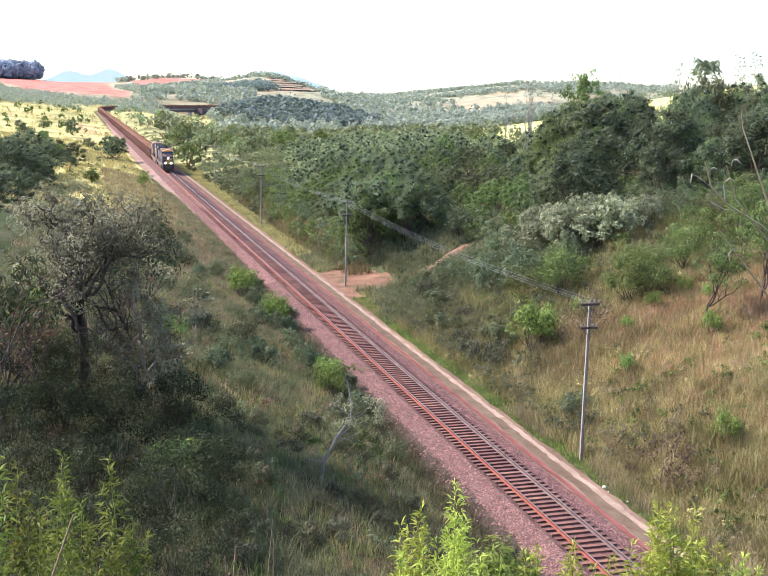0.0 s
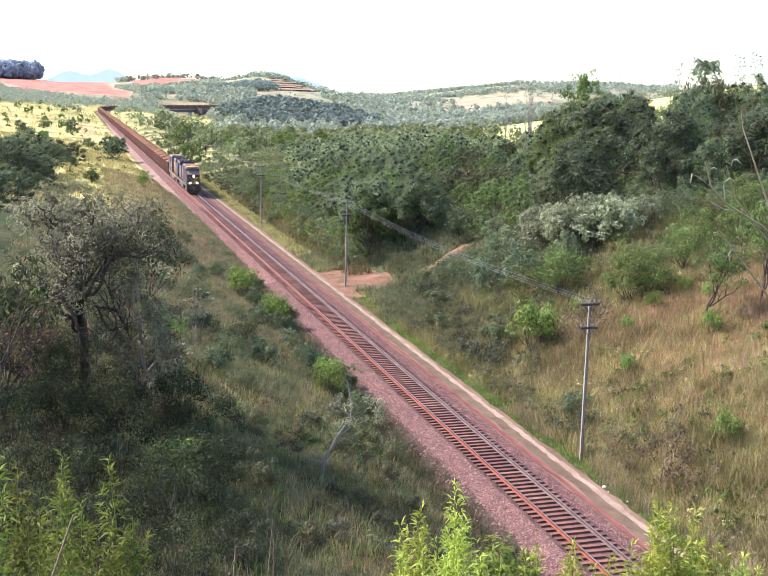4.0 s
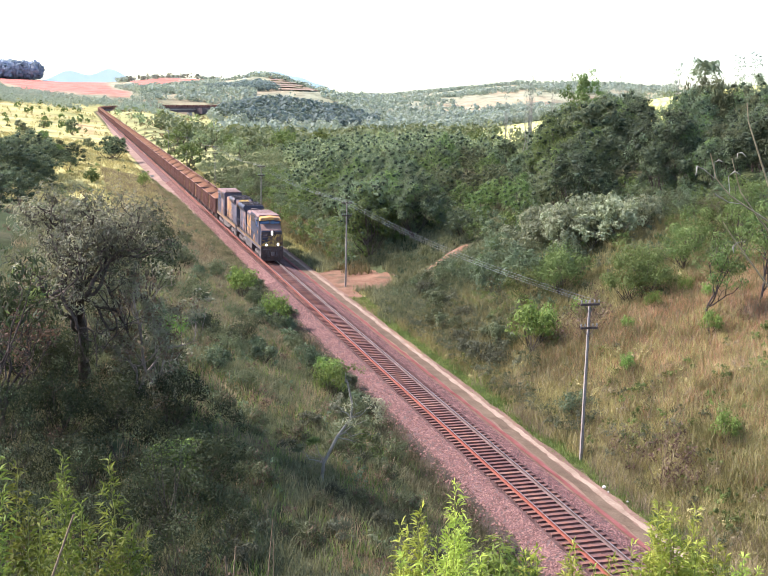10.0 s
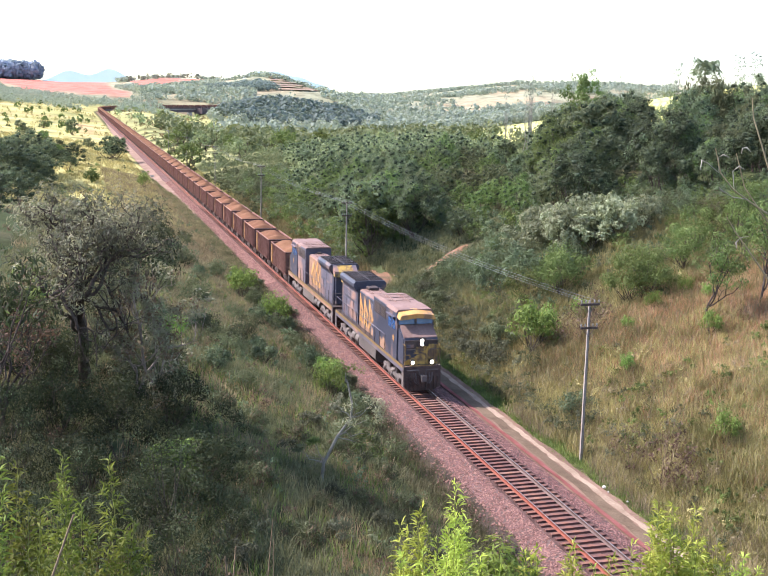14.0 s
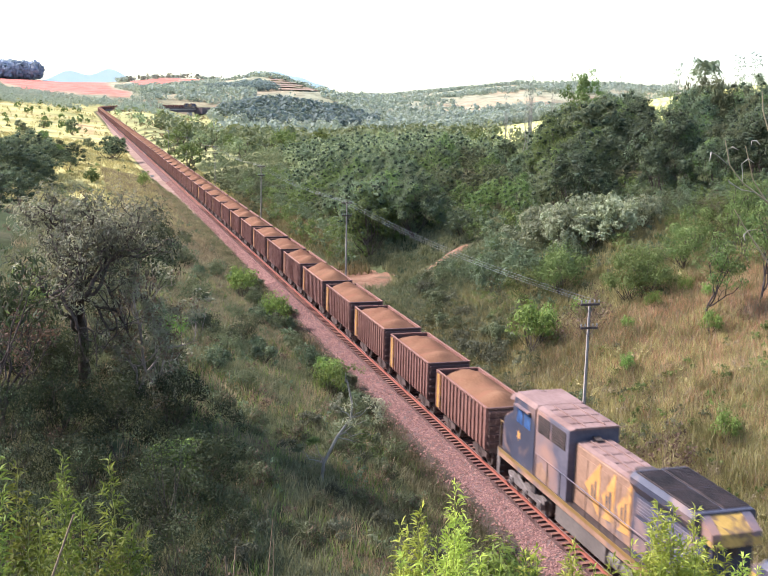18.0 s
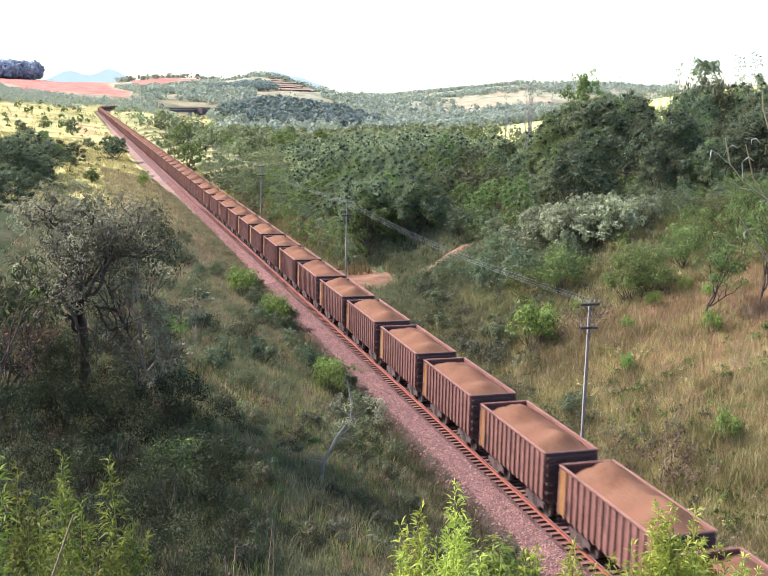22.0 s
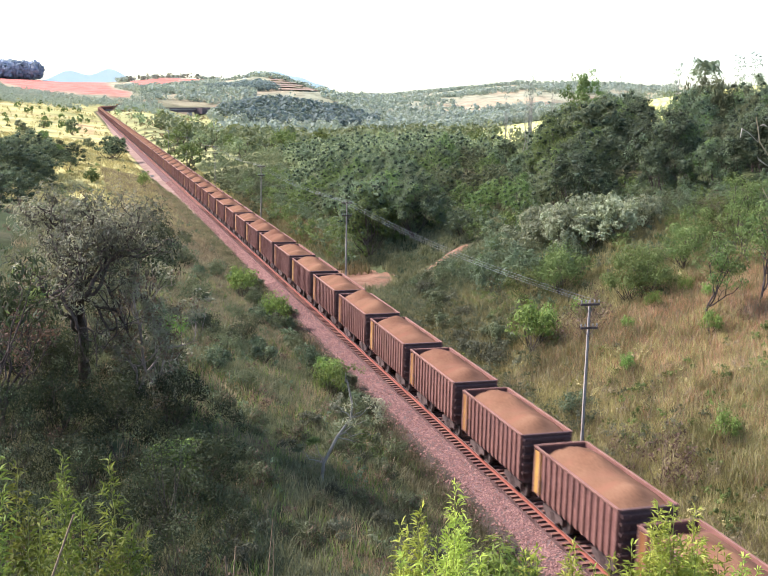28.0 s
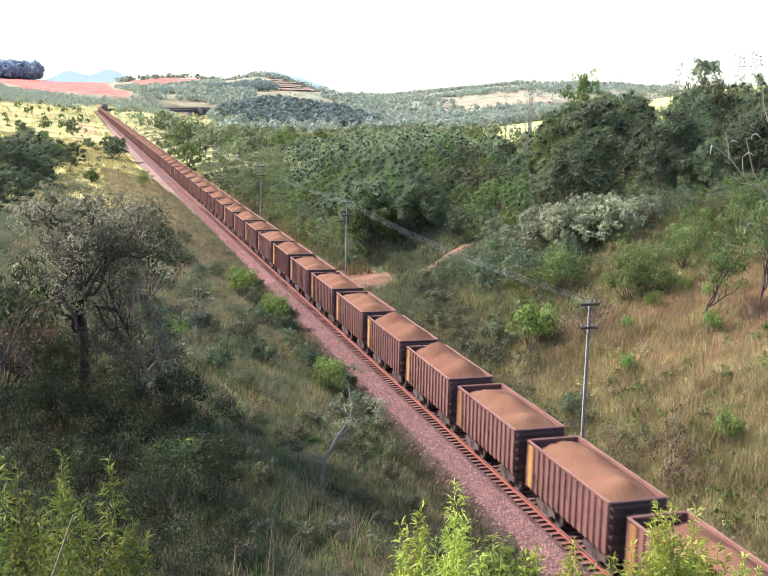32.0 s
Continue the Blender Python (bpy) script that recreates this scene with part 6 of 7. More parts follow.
for i, (x, y, s) in enumerate(((22.1, 68.5, 1.05), (26.3, 67.8, 1.15), (30.5, 75, 0.8), (33.5, 79, 1.0), (36.6, 83.4, 0.9), (38.0, 79, 1.1))):
    place(cerrado, x, y, s, 70 * i, 1.1, first=i == 0)

# --- left side, further on
left_trees = [tree(311 + i, 7.5, 4.2, 0.2, 46, 90, 0.32, (LEAF_FOREST, LEAF_DEEP, LEAF_FOREST)[i], BARK, ("round green tree in the meadow", "dark dense tree in the meadow", "rounded tree in the sunny meadow")[i], base=0.0, group="meadow trees", clump_r=0.23, core=0.42, second=(LEAF_OLIVE, LEAF_FOREST, LEAF_DEEP)[i]) for i in range(3)]
spots = [(-31.5 - 4.2 * (i % 4) - 0.1 * i + rnd.uniform(-1.0, 1.0), 205 + 9 * (i // 4) + rnd.uniform(-3, 3)) for i in range(20)] + [(-13.8, 332), (-11.6, 336), (-24, 470)]
scatter_things(left_trees, spots[:20], rnd, 0.9, 1.35, (0.9, 1.15))
for i, (x, y) in enumerate(((-34.0, 178), (-31.4, 189), (-36.5, 186), (-29.6, 199), (-38.5, 193), (-33.2, 170), (-25.6, 252), (-28.0, 262), (-24.0, 266), (-29.5, 284), (-33.0, 128), (-37.0, 135), (-35.5, 150), (-31.0, 142), (-40.0, 155))):
    place(left_trees[i % 2 if i < 6 else 1], x, y, 0.58 + 0.07 * (i % 3), 60 * i, 1.0)
scatter_things([tree(318, 7.0, 3.6, 0.2, 40, 46, 0.45, LEAF_FOREST, BARK, "round dark green tree beside the gravel", base=0.0, group="meadow trees", clump_r=0.24, core=0.40, second=LEAF_DEEP)], spots[20:], rnd, 0.95, 1.25)
spots = jitter(rnd, -58, -12, 225, 520, 13, lambda x, y: rnd.rand() < 0.22)
scatter_things([shrub(251, 2.4, 1.9, LEAF_OLIVE, "sunlit olive shrub in the straw meadow", size=0.5, per=30), shrub(252, 2.0, 1.8, LEAF_BRIGHT, "sunlit yellow-green shrub in the straw meadow", size=0.5, per=30)], spots, rnd, 0.7, 1.5)

# --- right of the line, past the wood
mid_trees = [tree(321 + i, 8.5, 3.8, 0.2, 22, 24, 0.85, (LEAF_VALLEY, LEAF_LIGHT, LEAF_VALLEY)[i], BARK, ("light green valley tree", "fresh green valley tree", "olive-green valley tree")[i] + " beyond the wooded hill", base=0.15, group="valley trees") for i in range(3)]
wood_mass("valley_scrub", jitter(rnd, 10, 170, 296, 470, 6.5, lambda x, y: bearing(x, y) < 0.45 and rough(x, y, 40, 31) > (0.35 if bearing(x, y) < 0.13 else -0.8)), 1.6, 4.6, 14, 12, 0.7, LEAF_VALLEY, "light green scrub beyond the wooded hill", 75)
wood_mass("valley_scrub", jitter(rnd, 11, 48, 232, 302, 4.2, lambda x, y: bearing(x, y) < 0.235 + 0.05 * float(rough(x, y, 22, 14))), 1.4, 4.4, 14, 16, 0.40, LEAF_VALLEY, "mixed green scrub between the line and the wood", 77)
wood_mass("line_scrub", jitter(rnd, 9.5, 16, 180, 420, 4.0, lambda x, y: y < 270 or rough(x, y, 28, 18) > 0.1), 1.2, 3.4, 10, 12, 0.5, LEAF_OLIVE, "olive scrub along the foot of the line", 76)
spots = jitter(rnd, 14, 120, 300, 420, 16, lambda x, y: bearing(x, y) < 0.42 and rnd.rand() < 0.8)
scatter_things(mid_trees, spots, rnd, 0.7, 1.1)
for x, y in ((11.5, 205), (13, 212), (11.6, 219), (14, 226), (12.2, 233)):
    place(dark_shrubs[2], x, y, rnd.uniform(1.2, 1.9), rnd.uniform(0, 360), 1.1)


# --- far woods, past counting
def far_wood(name, spots, lo, hi, per, material, label):
    r = np.random.RandomState(len(spots))
    S = np.array(spots)
    H = r.uniform(lo, hi, len(S))
    C = np.c_[S, ground(S[:, 0], S[:, 1]) + H * 0.52]
    n = len(S) * per
    c, h = np.repeat(C, per, 0), np.repeat(H, per)
    d = r.normal(size=(n, 3))
    d /= np.linalg.norm(d, axis=1)[:, None]
    p = c + d * (h * 0.48 * r.uniform(0.6, 1.0, n))[:, None] * np.array((0.95, 0.95, 1.0))
    nr = d + r.normal(size=(n, 3)) * 0.5
    nr /= np.linalg.norm(nr, axis=1)[:, None]
    a = np.cross(nr, r.normal(size=(n, 3)))
    a /= np.linalg.norm(a, axis=1)[:, None]
    b = np.cross(nr, a)
    L = (h * (0.20 if per < 30 else 0.12) * r.uniform(0.6, 1.3, n))[:, None]
    V = np.stack([p - a * L, p + b * L * 0.8 + nr * L * 0.25, p + a * L, p - b * L * 0.8 + nr * L * 0.25], 1).reshape(-1, 3)
    return tagged(sheet(name, V, np.arange(n * 4).reshape(-1, 4), material), label, "woodland", kind="stuff")


def sample(n, x0, x1, y0, y1, keep, seed):
    r = np.random.RandomState(seed)
    S = []
    X, Y = r.uniform(x0, x1, n), r.uniform(y0, y1, n)
    return [(x, y) for x, y in zip(X, Y) if keep(x, y)]


def clear_of_line(x, y, d):
    return abs(float(beside(x, y)[0])) > d


VALLEY_ = (sample(12000, 14, 620, 400, 1240, lambda x, y: bearing(x, y) < 0.62 and not (y > 640 and bearing(x, y) < 0.125) and not (bearing(x, y) < 0.14 and rough(x, y, 50, 19) < 0.3) and clear_of_line(x, y, 14) and rough(x, y, 75, 9) > -0.35 - 0.3 * smooth(600, 900, y)
         and not (y > 900 and 10 < float(beside(x, y)[0]) < 75 and float(beside(x, y)[1]) < 1335)
         and not math.hypot((x - 152) / 54, (y - 860) / 120) < 1
         and not (abs(x - 440) < 200 and abs(y - 590) < 95) and not (math.hypot((x - 44) / 34, (y - 960) / 130) < 1), 1))
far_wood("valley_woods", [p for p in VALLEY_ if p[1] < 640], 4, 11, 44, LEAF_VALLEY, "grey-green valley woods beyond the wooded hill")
far_wood("valley_woods", [p for p in VALLEY_ if p[1] >= 640], 4, 11, 44, LEAF_FAR_HAZE, "far valley woods with haze paled into their leaf colour")
r_ = np.random.RandomState(2)
X_, Y_ = r_.uniform(-700, 1900, 70000), r_.uniform(1260, 2300, 70000)
way_ = (X_ + 24.3) / Y_
keep_ = ((way_ > -0.36) & (way_ < 0.85) & (np.abs(beside(X_, Y_)[0]) > 14) & (rough(X_, Y_, 230, 12) + 0.45 * rough(X_, Y_, 70, 3) > 0.12)
         & (red_field(X_, Y_) < 0.3) & ~((X_ < 60) & (X_ > -170)) & ~((way_ > 0.168) & (way_ < 0.232) & (Y_ > 1280) & (Y_ < 1720) & (rough(X_, Y_, 60, 5) > -0.7)))
far_wood("shaded_wood", sample(2400, 70, 250, 700, 1030, lambda x, y: math.hypot((x - 152) / 56, (y - 860) / 125) < 1 + 0.15 * float(rough(x, y, 50, 2)) and clear_of_line(x, y, 14), 8), 8, 13, 44, LEAF_WOOD_HAZE, "dense dark wood beyond the valley, haze blue in its colour")
far_wood("shaded_wood", sample(500, 170, 260, 1480, 1640, lambda x, y: clear_of_line(x, y, 14), 9), 7, 11, 44, LEAF_WOOD_HAZE, "dense dark wood by the terraced cut, haze in its colour")
far_wood("slope_woods", np.c_[X_, Y_][keep_], 5, 10, 12, LEAF_FAR_HAZE, "woods and groves on the far slopes")
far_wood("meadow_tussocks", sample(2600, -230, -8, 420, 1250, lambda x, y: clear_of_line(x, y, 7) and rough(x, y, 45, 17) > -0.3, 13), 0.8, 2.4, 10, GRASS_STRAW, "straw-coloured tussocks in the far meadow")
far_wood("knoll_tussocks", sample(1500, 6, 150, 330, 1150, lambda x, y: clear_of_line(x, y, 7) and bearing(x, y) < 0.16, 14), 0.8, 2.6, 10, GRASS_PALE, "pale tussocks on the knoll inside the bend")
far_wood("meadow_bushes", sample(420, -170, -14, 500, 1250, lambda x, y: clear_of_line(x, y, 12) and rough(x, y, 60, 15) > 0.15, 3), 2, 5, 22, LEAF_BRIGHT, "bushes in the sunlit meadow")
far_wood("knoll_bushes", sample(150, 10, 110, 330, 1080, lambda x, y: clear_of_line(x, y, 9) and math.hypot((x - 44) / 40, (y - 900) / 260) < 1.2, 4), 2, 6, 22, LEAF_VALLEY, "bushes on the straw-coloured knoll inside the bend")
far_wood("field_edge_woods", sample(3600, -150, 75, 940, 1900, lambda x, y: clear_of_line(x, y, 16) and red_field(x, y) < 0.2 and (y > 985 + 60 * float(rough(x, y, 90, 4)) or x > 30) and (x > 48 or y < float(np.interp(x, (-150, -110, -52, -3, 45), (1900, 1690, 1400, 1320, 1275)))) and float(rough(x, y, 70, 6)) > -0.5, 21), 3, 7, 30, LEAF_FAR_HAZE, "woods below the red fields in haze-greyed leaf colour")
far_wood("ridge_grove", sample(420, -250, -90, 2240, 2400, lambda x, y: math.hypot((x + 166) / 72, (y - 2310) / 70) < 1 + 0.2 * float(rough(x, y, 60, 2)), 5), 22, 38, 130, LEAF_RIDGE_HAZE, "ridge grove above the red field, haze blue in its colour")
far_wood("ridge_trees", sample(150, 60, 420, 1980, 2060, lambda x, y: rough(x, y, 60, 3) > -0.2, 6), 7, 12, 16, LEAF_FAR_HAZE, "row of trees along the far ridge")

# --- tall ones against the sky
def slim_tree(x, y, h, per=14):
    t = tree(int(x * 7 + y), h, 1.1, 0.12, 20, per, 0.42, LEAF_FAR_HAZE, BARK_PALE, "tall thin eucalyptus with a pale bare trunk", "eucalyptus_tree", 0.5, group="eucalyptus trees", clump_r=0.5, hang=1.0, slim=0.3)
    t.matrix_basis = pose(x, y, stand(x, y) - 0.2)
    return t


gum = slim_tree(96, 172, 17)
for i, (x, y, s) in enumerate(((101, 174, 1.05), (105, 170, 0.98), (110, 176, 1.08), (116, 178, 1.0), (113, 170, 1.1), (88, 180, 0.9), (120, 172, 1.05))):
    place(gum, x, y, s, 50 * i, 1.0)
thin = slim_tree(118, 330, 15, 4)
for i in range(10):
    place(thin, 120 + 9 * i + rnd.uniform(-2, 2), 335 + rnd.uniform(-10, 10), rnd.uniform(0.95, 1.2), 40 * i, 1.75)
for i in range(3):
    place(thin, 110 + 1.6 * i, 300 + i, 1.0 + 0.05 * i, 40 * i, 1.7)


def palm(x, y, h):
    r = np.random.RandomState(5)
    t = thing("palm_tree", "tall palm with a crown of arching fronds above the wood", "palm tree")
    sheet("trunk", *tube(crooked(r, (0, 0, -0.3), (0.3, 0, h), 7, 0.006), np.linspace(0.2, 0.14, 7), 8), BARK_PALE, smooth_=True, parent=t)
    for k in range(22):
        q, e = k * 2.4, r.uniform(0.1, 1.2)
        pts = []
        for s in np.linspace(0, 1, 9):
            out = 2.7 * s
            pts.append((0.3 + math.cos(q) * out * math.cos(e * 0.6), math.sin(q) * out * math.cos(e * 0.6), h + 3.0 * s * e - 4.2 * s * s * (0.5 + 0.4 * r.rand())))
        pts = np.array(pts)
        V, F = [], []
        for i in range(1, 9):
            for sd in (-1, 1):
                for j in range(4):
                    p = pts[i - 1] + (pts[i] - pts[i - 1]) * j / 4
                    d = pts[i] - pts[i - 1]
                    side = np.cross(d, (0, 0, 1.0))
                    side = side / (np.linalg.norm(side) + 1e-9) * sd
                    tip = p + side * 0.62 + d * 0.5 + np.array((0, 0, -0.45))
                    o = len(V)
                    V += [p, p + d * 0.12, tip, p - d * 0.12]
                    F.append((o, o + 1, o + 2, o + 3))
        sheet("frond", V, F, LEAF_FOREST, parent=t)
    t.matrix_basis = pose(x, y, stand(x, y) - 0.2)


palm(68.0, 141, 13.6)
grove = tree(331, 14.0, 2.4, 0.10, 26, 40, 0.55, LEAF_BRIGHT, CULM, "yellow-green bamboo clump rising above the wood", "bamboo_clump", 0.45, hang=1.4, slim=0.26, stems=5, group="tall bamboo", category="bamboo")
place(grove, 50.5, 148, 1.0, 0, 1.17, 0.2, True)
place(grove, 53.2, 150, 0.9, 90, 1.25)
weeping = tree(332, 11.0, 3.4, 0.14, 30, 60, 0.8, LEAF_OLIVE, BARK, "weeping grey-green tree beside the palm", "weeping_tree", 0.25, hang=3.0, slim=0.18, group="tall trees in the wood")
place(weeping, 64.0, 138, 1.0, 0, 1.0, 0.2, True)
place(weeping, 70.5, 139, 0.95, 120, 1.0)
place(weeping, 67.0, 137, 1.15, 220, 1.05)
dome = tree(333, 12.5, 6.0, 0.28, 70, 46, 0.55, LEAF_FOREST, BARK, "broad dome-crowned dark forest tree", "broad_tree", 0.2, group="tall trees in the wood", second=LEAF_OLIVE, clump_r=0.24, core=0.42)
place(dome, 47.5, 136, 1.0, 0, 1.0, 0.2, True)
place(dome, 12.8, 132.5, 0.78, 60, 1.05)
place(forest[6], 12.4, 130.0, 0.86, 40, 1.15)
place(forest[6], 15.2, 134.0, 0.9, 160, 1.1)
place(forest[4], 18.5, 129.0, 0.8, 100, 1.1)


# --- bamboo shoots right before the eye
def bamboo(x, y, z, seed, n=3, wide=0.3, leaves=None):
    """Thin culms with fans of narrow leaves at their joints, wider towards the foot."""
    r = np.random.RandomState(seed)
    t = thing("bamboo", "young bamboo with narrow yellow-green leaves", "bamboo", "bamboo below the viewpoint")
    g = stand(x, y)
    V_ = []
    for k in range(n):
        tip = np.array((r.normal() * wide * (k > 0), r.normal() * wide * (k > 0), z - g - (0 if k == 0 else r.uniform(0.1, 0.9))))
        foot = np.array((r.normal() * 0.3, r.normal() * 0.3, -0.2))
        P = crooked(r, foot, tip, 9, 0.006)
        sheet("culm", *tube(P, np.linspace(0.014, 0.003, 9), 5), CULM, smooth_=True, parent=t)
        down = (P[-3] - P[-1]) / np.linalg.norm(P[-3] - P[-1])
        for s in np.arange(0.02, 2.3, 0.075):
            at = P[-1] + down * s
            for j in range(2 + int(s > 0.25) + int(s > 0.8)):
                q, reach = r.uniform(0, 6.28), min(0.05 + 0.20 * s, 0.34) * r.uniform(0.4, 1.2)
                way = np.array((math.cos(q), math.sin(q), r.uniform(0.5, 1.4)))
                way /= np.linalg.norm(way)
                for i in range(4 if s < 0.3 else 6):
                    st = at + way * reach * (i + 1) / 6
                    d = way + r.normal(size=3) * 0.55 + np.array((0, 0, 0.15))
                    d /= np.linalg.norm(d)
                    L = r.uniform(0.075, 0.145)
                    w = np.cross(d, r.normal(size=3))
                    w = w / np.linalg.norm(w) * L * 0.085
                    V_ += [st, st + d * L * 0.42 + w, st + d * L + np.array((0, 0, -0.30 * L)), st + d * L * 0.42 - w]
    sheet("leaves", V_, np.arange(len(V_)).reshape(-1, 4), leaves, parent=t)
    t.matrix_basis = pose(x, y, g)
    return t


SHOOTS = [(-24.92, 10.0, 18.26), (-24.52, 10.5, 18.18), (-24.09, 10.0, 18.27), (-23.74, 10.0, 17.45), (-25.05, 9.4, 18.60), (-24.72, 9.4, 17.9), (-24.3, 9.5, 17.8), (-24.75, 10.2, 17.7), (-24.35, 10.3, 17.75), (-24.0, 9.7, 17.5),
          (-20.09, 11.0, 17.33), (-20.5, 11.0, 17.05), (-20.30, 10.4, 17.1), (-20.75, 10.2, 16.9), (-19.48, 10.0, 16.88), (-19.02, 10.0, 16.88), (-17.95, 10.0, 17.27), (-17.76, 10.0, 17.22),
          (-17.38, 10.1, 17.10), (-18.27, 10.0, 16.77), (-18.05, 9.7, 16.75), (-17.6, 9.7, 16.85), (-17.2, 9.9, 16.7), (-18.4, 10.2, 16.55), (-16.75, 10.0, 16.45), (-21.05, 10.0, 16.95), (-19.7, 9.8, 16.7), (-17.9, 9.8, 16.9), (-17.5, 9.9, 16.6), (-17.0, 10.0, 16.5), (-20.2, 9.9, 16.9), (-18.8, 9.9, 16.6)]
for i, (x, y, z) in enumerate(SHOOTS):
    # Left shoots take the shade tone of the leaf, the others the sun tone.
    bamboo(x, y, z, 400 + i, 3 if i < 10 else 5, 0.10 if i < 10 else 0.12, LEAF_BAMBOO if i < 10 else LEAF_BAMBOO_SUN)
lush = tree(341, 8.2, 0.95, 0.03, 40, 130, 0.12, LEAF_BAMBOO, CULM, "leafy bright green sapling below the viewpoint", "sapling", 0.72, slim=0.22, stems=3, group="saplings below the viewpoint", category="sapling", clump_r=0.35)
place(lush, -20.0, 10.0, 1.0, 0, (17.05 - stand(-20.0, 10.0) + 0.1) / 8.2, 0.1, True)
place(lush, -20.55, 9.4, 0.95, 90, 0.92)

# --- dry stalks
def stalk(x, y, z0, z1, lean, seed):
    r = np.random.RandomState(seed)
    t = thing("dry_stalk", "bare dry stalk standing among the bamboo", "stalk", "dry stalks")
    sheet("stem", *tube(crooked(r, (0, 0, 0), (lean, 0, z1 - z0), 6, 0.01), np.linspace(0.03, 0.008, 6), 5), TWIG, smooth_=True, parent=t)
    t.matrix_basis = pose(x, y, z0)


for i, (x, y, z1, ln) in enumerate(((-26.2, 7.5, 18.75, 1.8), (-22.95, 10.0, 17.25, 0.10), (-23.02, 10.0, 17.15, 0.06), (-22.2, 16.0, 14.96, 0.85), (-21.6, 16.2, 14.5, 0.3))):
    stalk(x, y, stand(x, y) - 0.1, z1, ln, 60 + i)

# --- grass
def blades(name, spots, lo, hi, width, material, label, lean=0.35, per=7, tuft=0.16, seed=0):
    r = np.random.RandomState(seed + len(spots))
    S = np.repeat(np.asarray(spots, float), per, 0)
    n = len(S)
    S = S + r.normal(size=(n, 2)) * tuft
    Z = ground(S[:, 0], S[:, 1]) - 0.05
    H = r.uniform(lo, hi, n)
    q = r.uniform(0, 2 * np.pi, n)
    w = width * r.uniform(0.6, 1.4, n)
    L = r.normal(size=(n, 2)) * (lean * H)[:, None]
    B = np.c_[S, Z]
    side = np.c_[np.cos(q) * w, np.sin(q) * w, np.zeros(n)]
    mid = B + np.c_[L * 0.35, H * 0.6]
    tip = B + np.c_[L, H]
    V = np.stack([B - side, B + side, mid + side * 0.7, tip, mid - side * 0.7], 1).reshape(-1, 3)
    k = np.arange(n)[:, None] * 5
    F = np.concatenate([k + np.array((0, 1, 2)), k + np.array((0, 2, 4)), k + np.array((4, 2, 3))])
    return tagged(sheet(name, V, F, material), label, "grass", kind="stuff")


def patchy(n, x0, x1, y0, y1, keep, seed):
    r = np.random.RandomState(seed)
    X, Y = r.uniform(x0, x1, n), r.uniform(y0, y1, n)
    k = keep(X, Y, r.uniform(0, 1, n))
    return np.c_[X[k], Y[k]]


tone = lambda X, Y: rough(X, Y, 7, 21) + 0.6 * rough(X, Y, 2.6, 22)
blades("bank_grass", patchy(22000, -30, -5.2, 26, 125, lambda X, Y, R: (X < -5.3 - 0.5 * R) & (tone(X, Y) < 0.45) & ((X + 24.3) / Y > -0.23), 31), 0.3, 0.95, 0.013, GRASS_SHADE, "tall olive grass, colour darkened for the shaded left bank", seed=1)
blades("dry_bank_grass", patchy(12000, -30, -5.2, 26, 112, lambda X, Y, R: (X < -5.6) & (tone(X, Y) > 0.25) & ((X + 24.3) / Y > -0.23), 32), 0.3, 0.9, 0.012, GRASS_DRY, "dry brownish grass in patches on the left bank", seed=2)
blades("left_verge_grass", patchy(11000, -18, -3.5, 84, 270, lambda X, Y, R: X < -3.1 - 1.2 * R - 3.0 * smooth(200, 290, Y), 33), 0.25, 0.85, 0.026, GRASS_DUSTY, "dry dusty grass beside the gravel", seed=3)
blades("green_tufts", patchy(2600, -20, -4.8, 28, 110, lambda X, Y, R: tone(X, Y) > 0.1, 34), 0.3, 0.9, 0.025, GRASS_GREEN, "fresh green grass tufts on the left bank", seed=4)
blades("tall_slope_grass", patchy(26000, 6.3, 46, 38, 100, lambda X, Y, R: (R < np.exp(-(X - 6.3) / 8.5)) & ((X + 24.3) / Y < 0.82), 35), 0.3, 1.1, 0.015, GRASS_OLIVE, "tall green-olive grass at the foot of the right slope", seed=5)
blades("dry_slope_grass", patchy(46000, 11, 60, 40, 106, lambda X, Y, R: (R > np.exp(-(X - 9.5) / 7.0)) & (Y < 72 + 8 * R) & ((X + 24.3) / Y < 0.83), 36), 0.25, 0.9, 0.014, GRASS_PINK, "dry pinkish-brown grass on the right slope", seed=6)
blades("olive_slope_grass", patchy(5000, 11, 60, 40, 110, lambda X, Y, R: (tone(X, Y) > 0.1) & ((X + 24.3) / Y < 0.83), 37), 0.35, 1.1, 0.016, GRASS_OLIVE, "olive grass among the dry slope grass", seed=7)
blades("verge_grass", patchy(16000, 4.8, 8.8, 36, 112, lambda X, Y, R: X > 4.85 + 0.7 * R + 0.2 * np.sin(Y * 0.5), 38), 0.08, 0.30, 0.018, GRASS_GREEN, "short bright green grass along the road edge", lean=0.5, seed=8)
blades("near_slope_grass", patchy(9000, 5.8, 24, 37, 70, lambda X, Y, R: (X > 6.0 + 0.8 * R) & ((X + 24.3) / Y < 0.83), 43), 0.25, 0.9, 0.014, GRASS_OLIVE, "dense olive grass at the foot of the slope", seed=12)
blades("near_green_grass", patchy(9500, 5.6, 26, 37, 75, lambda X, Y, R: (tone(X, Y) > -0.2) & (R < np.exp(-(X - 5.6) / 9.0)), 44), 0.3, 1.1, 0.016, GRASS_DUSTY, "dusty dry grass at the foot of the slope", seed=13)
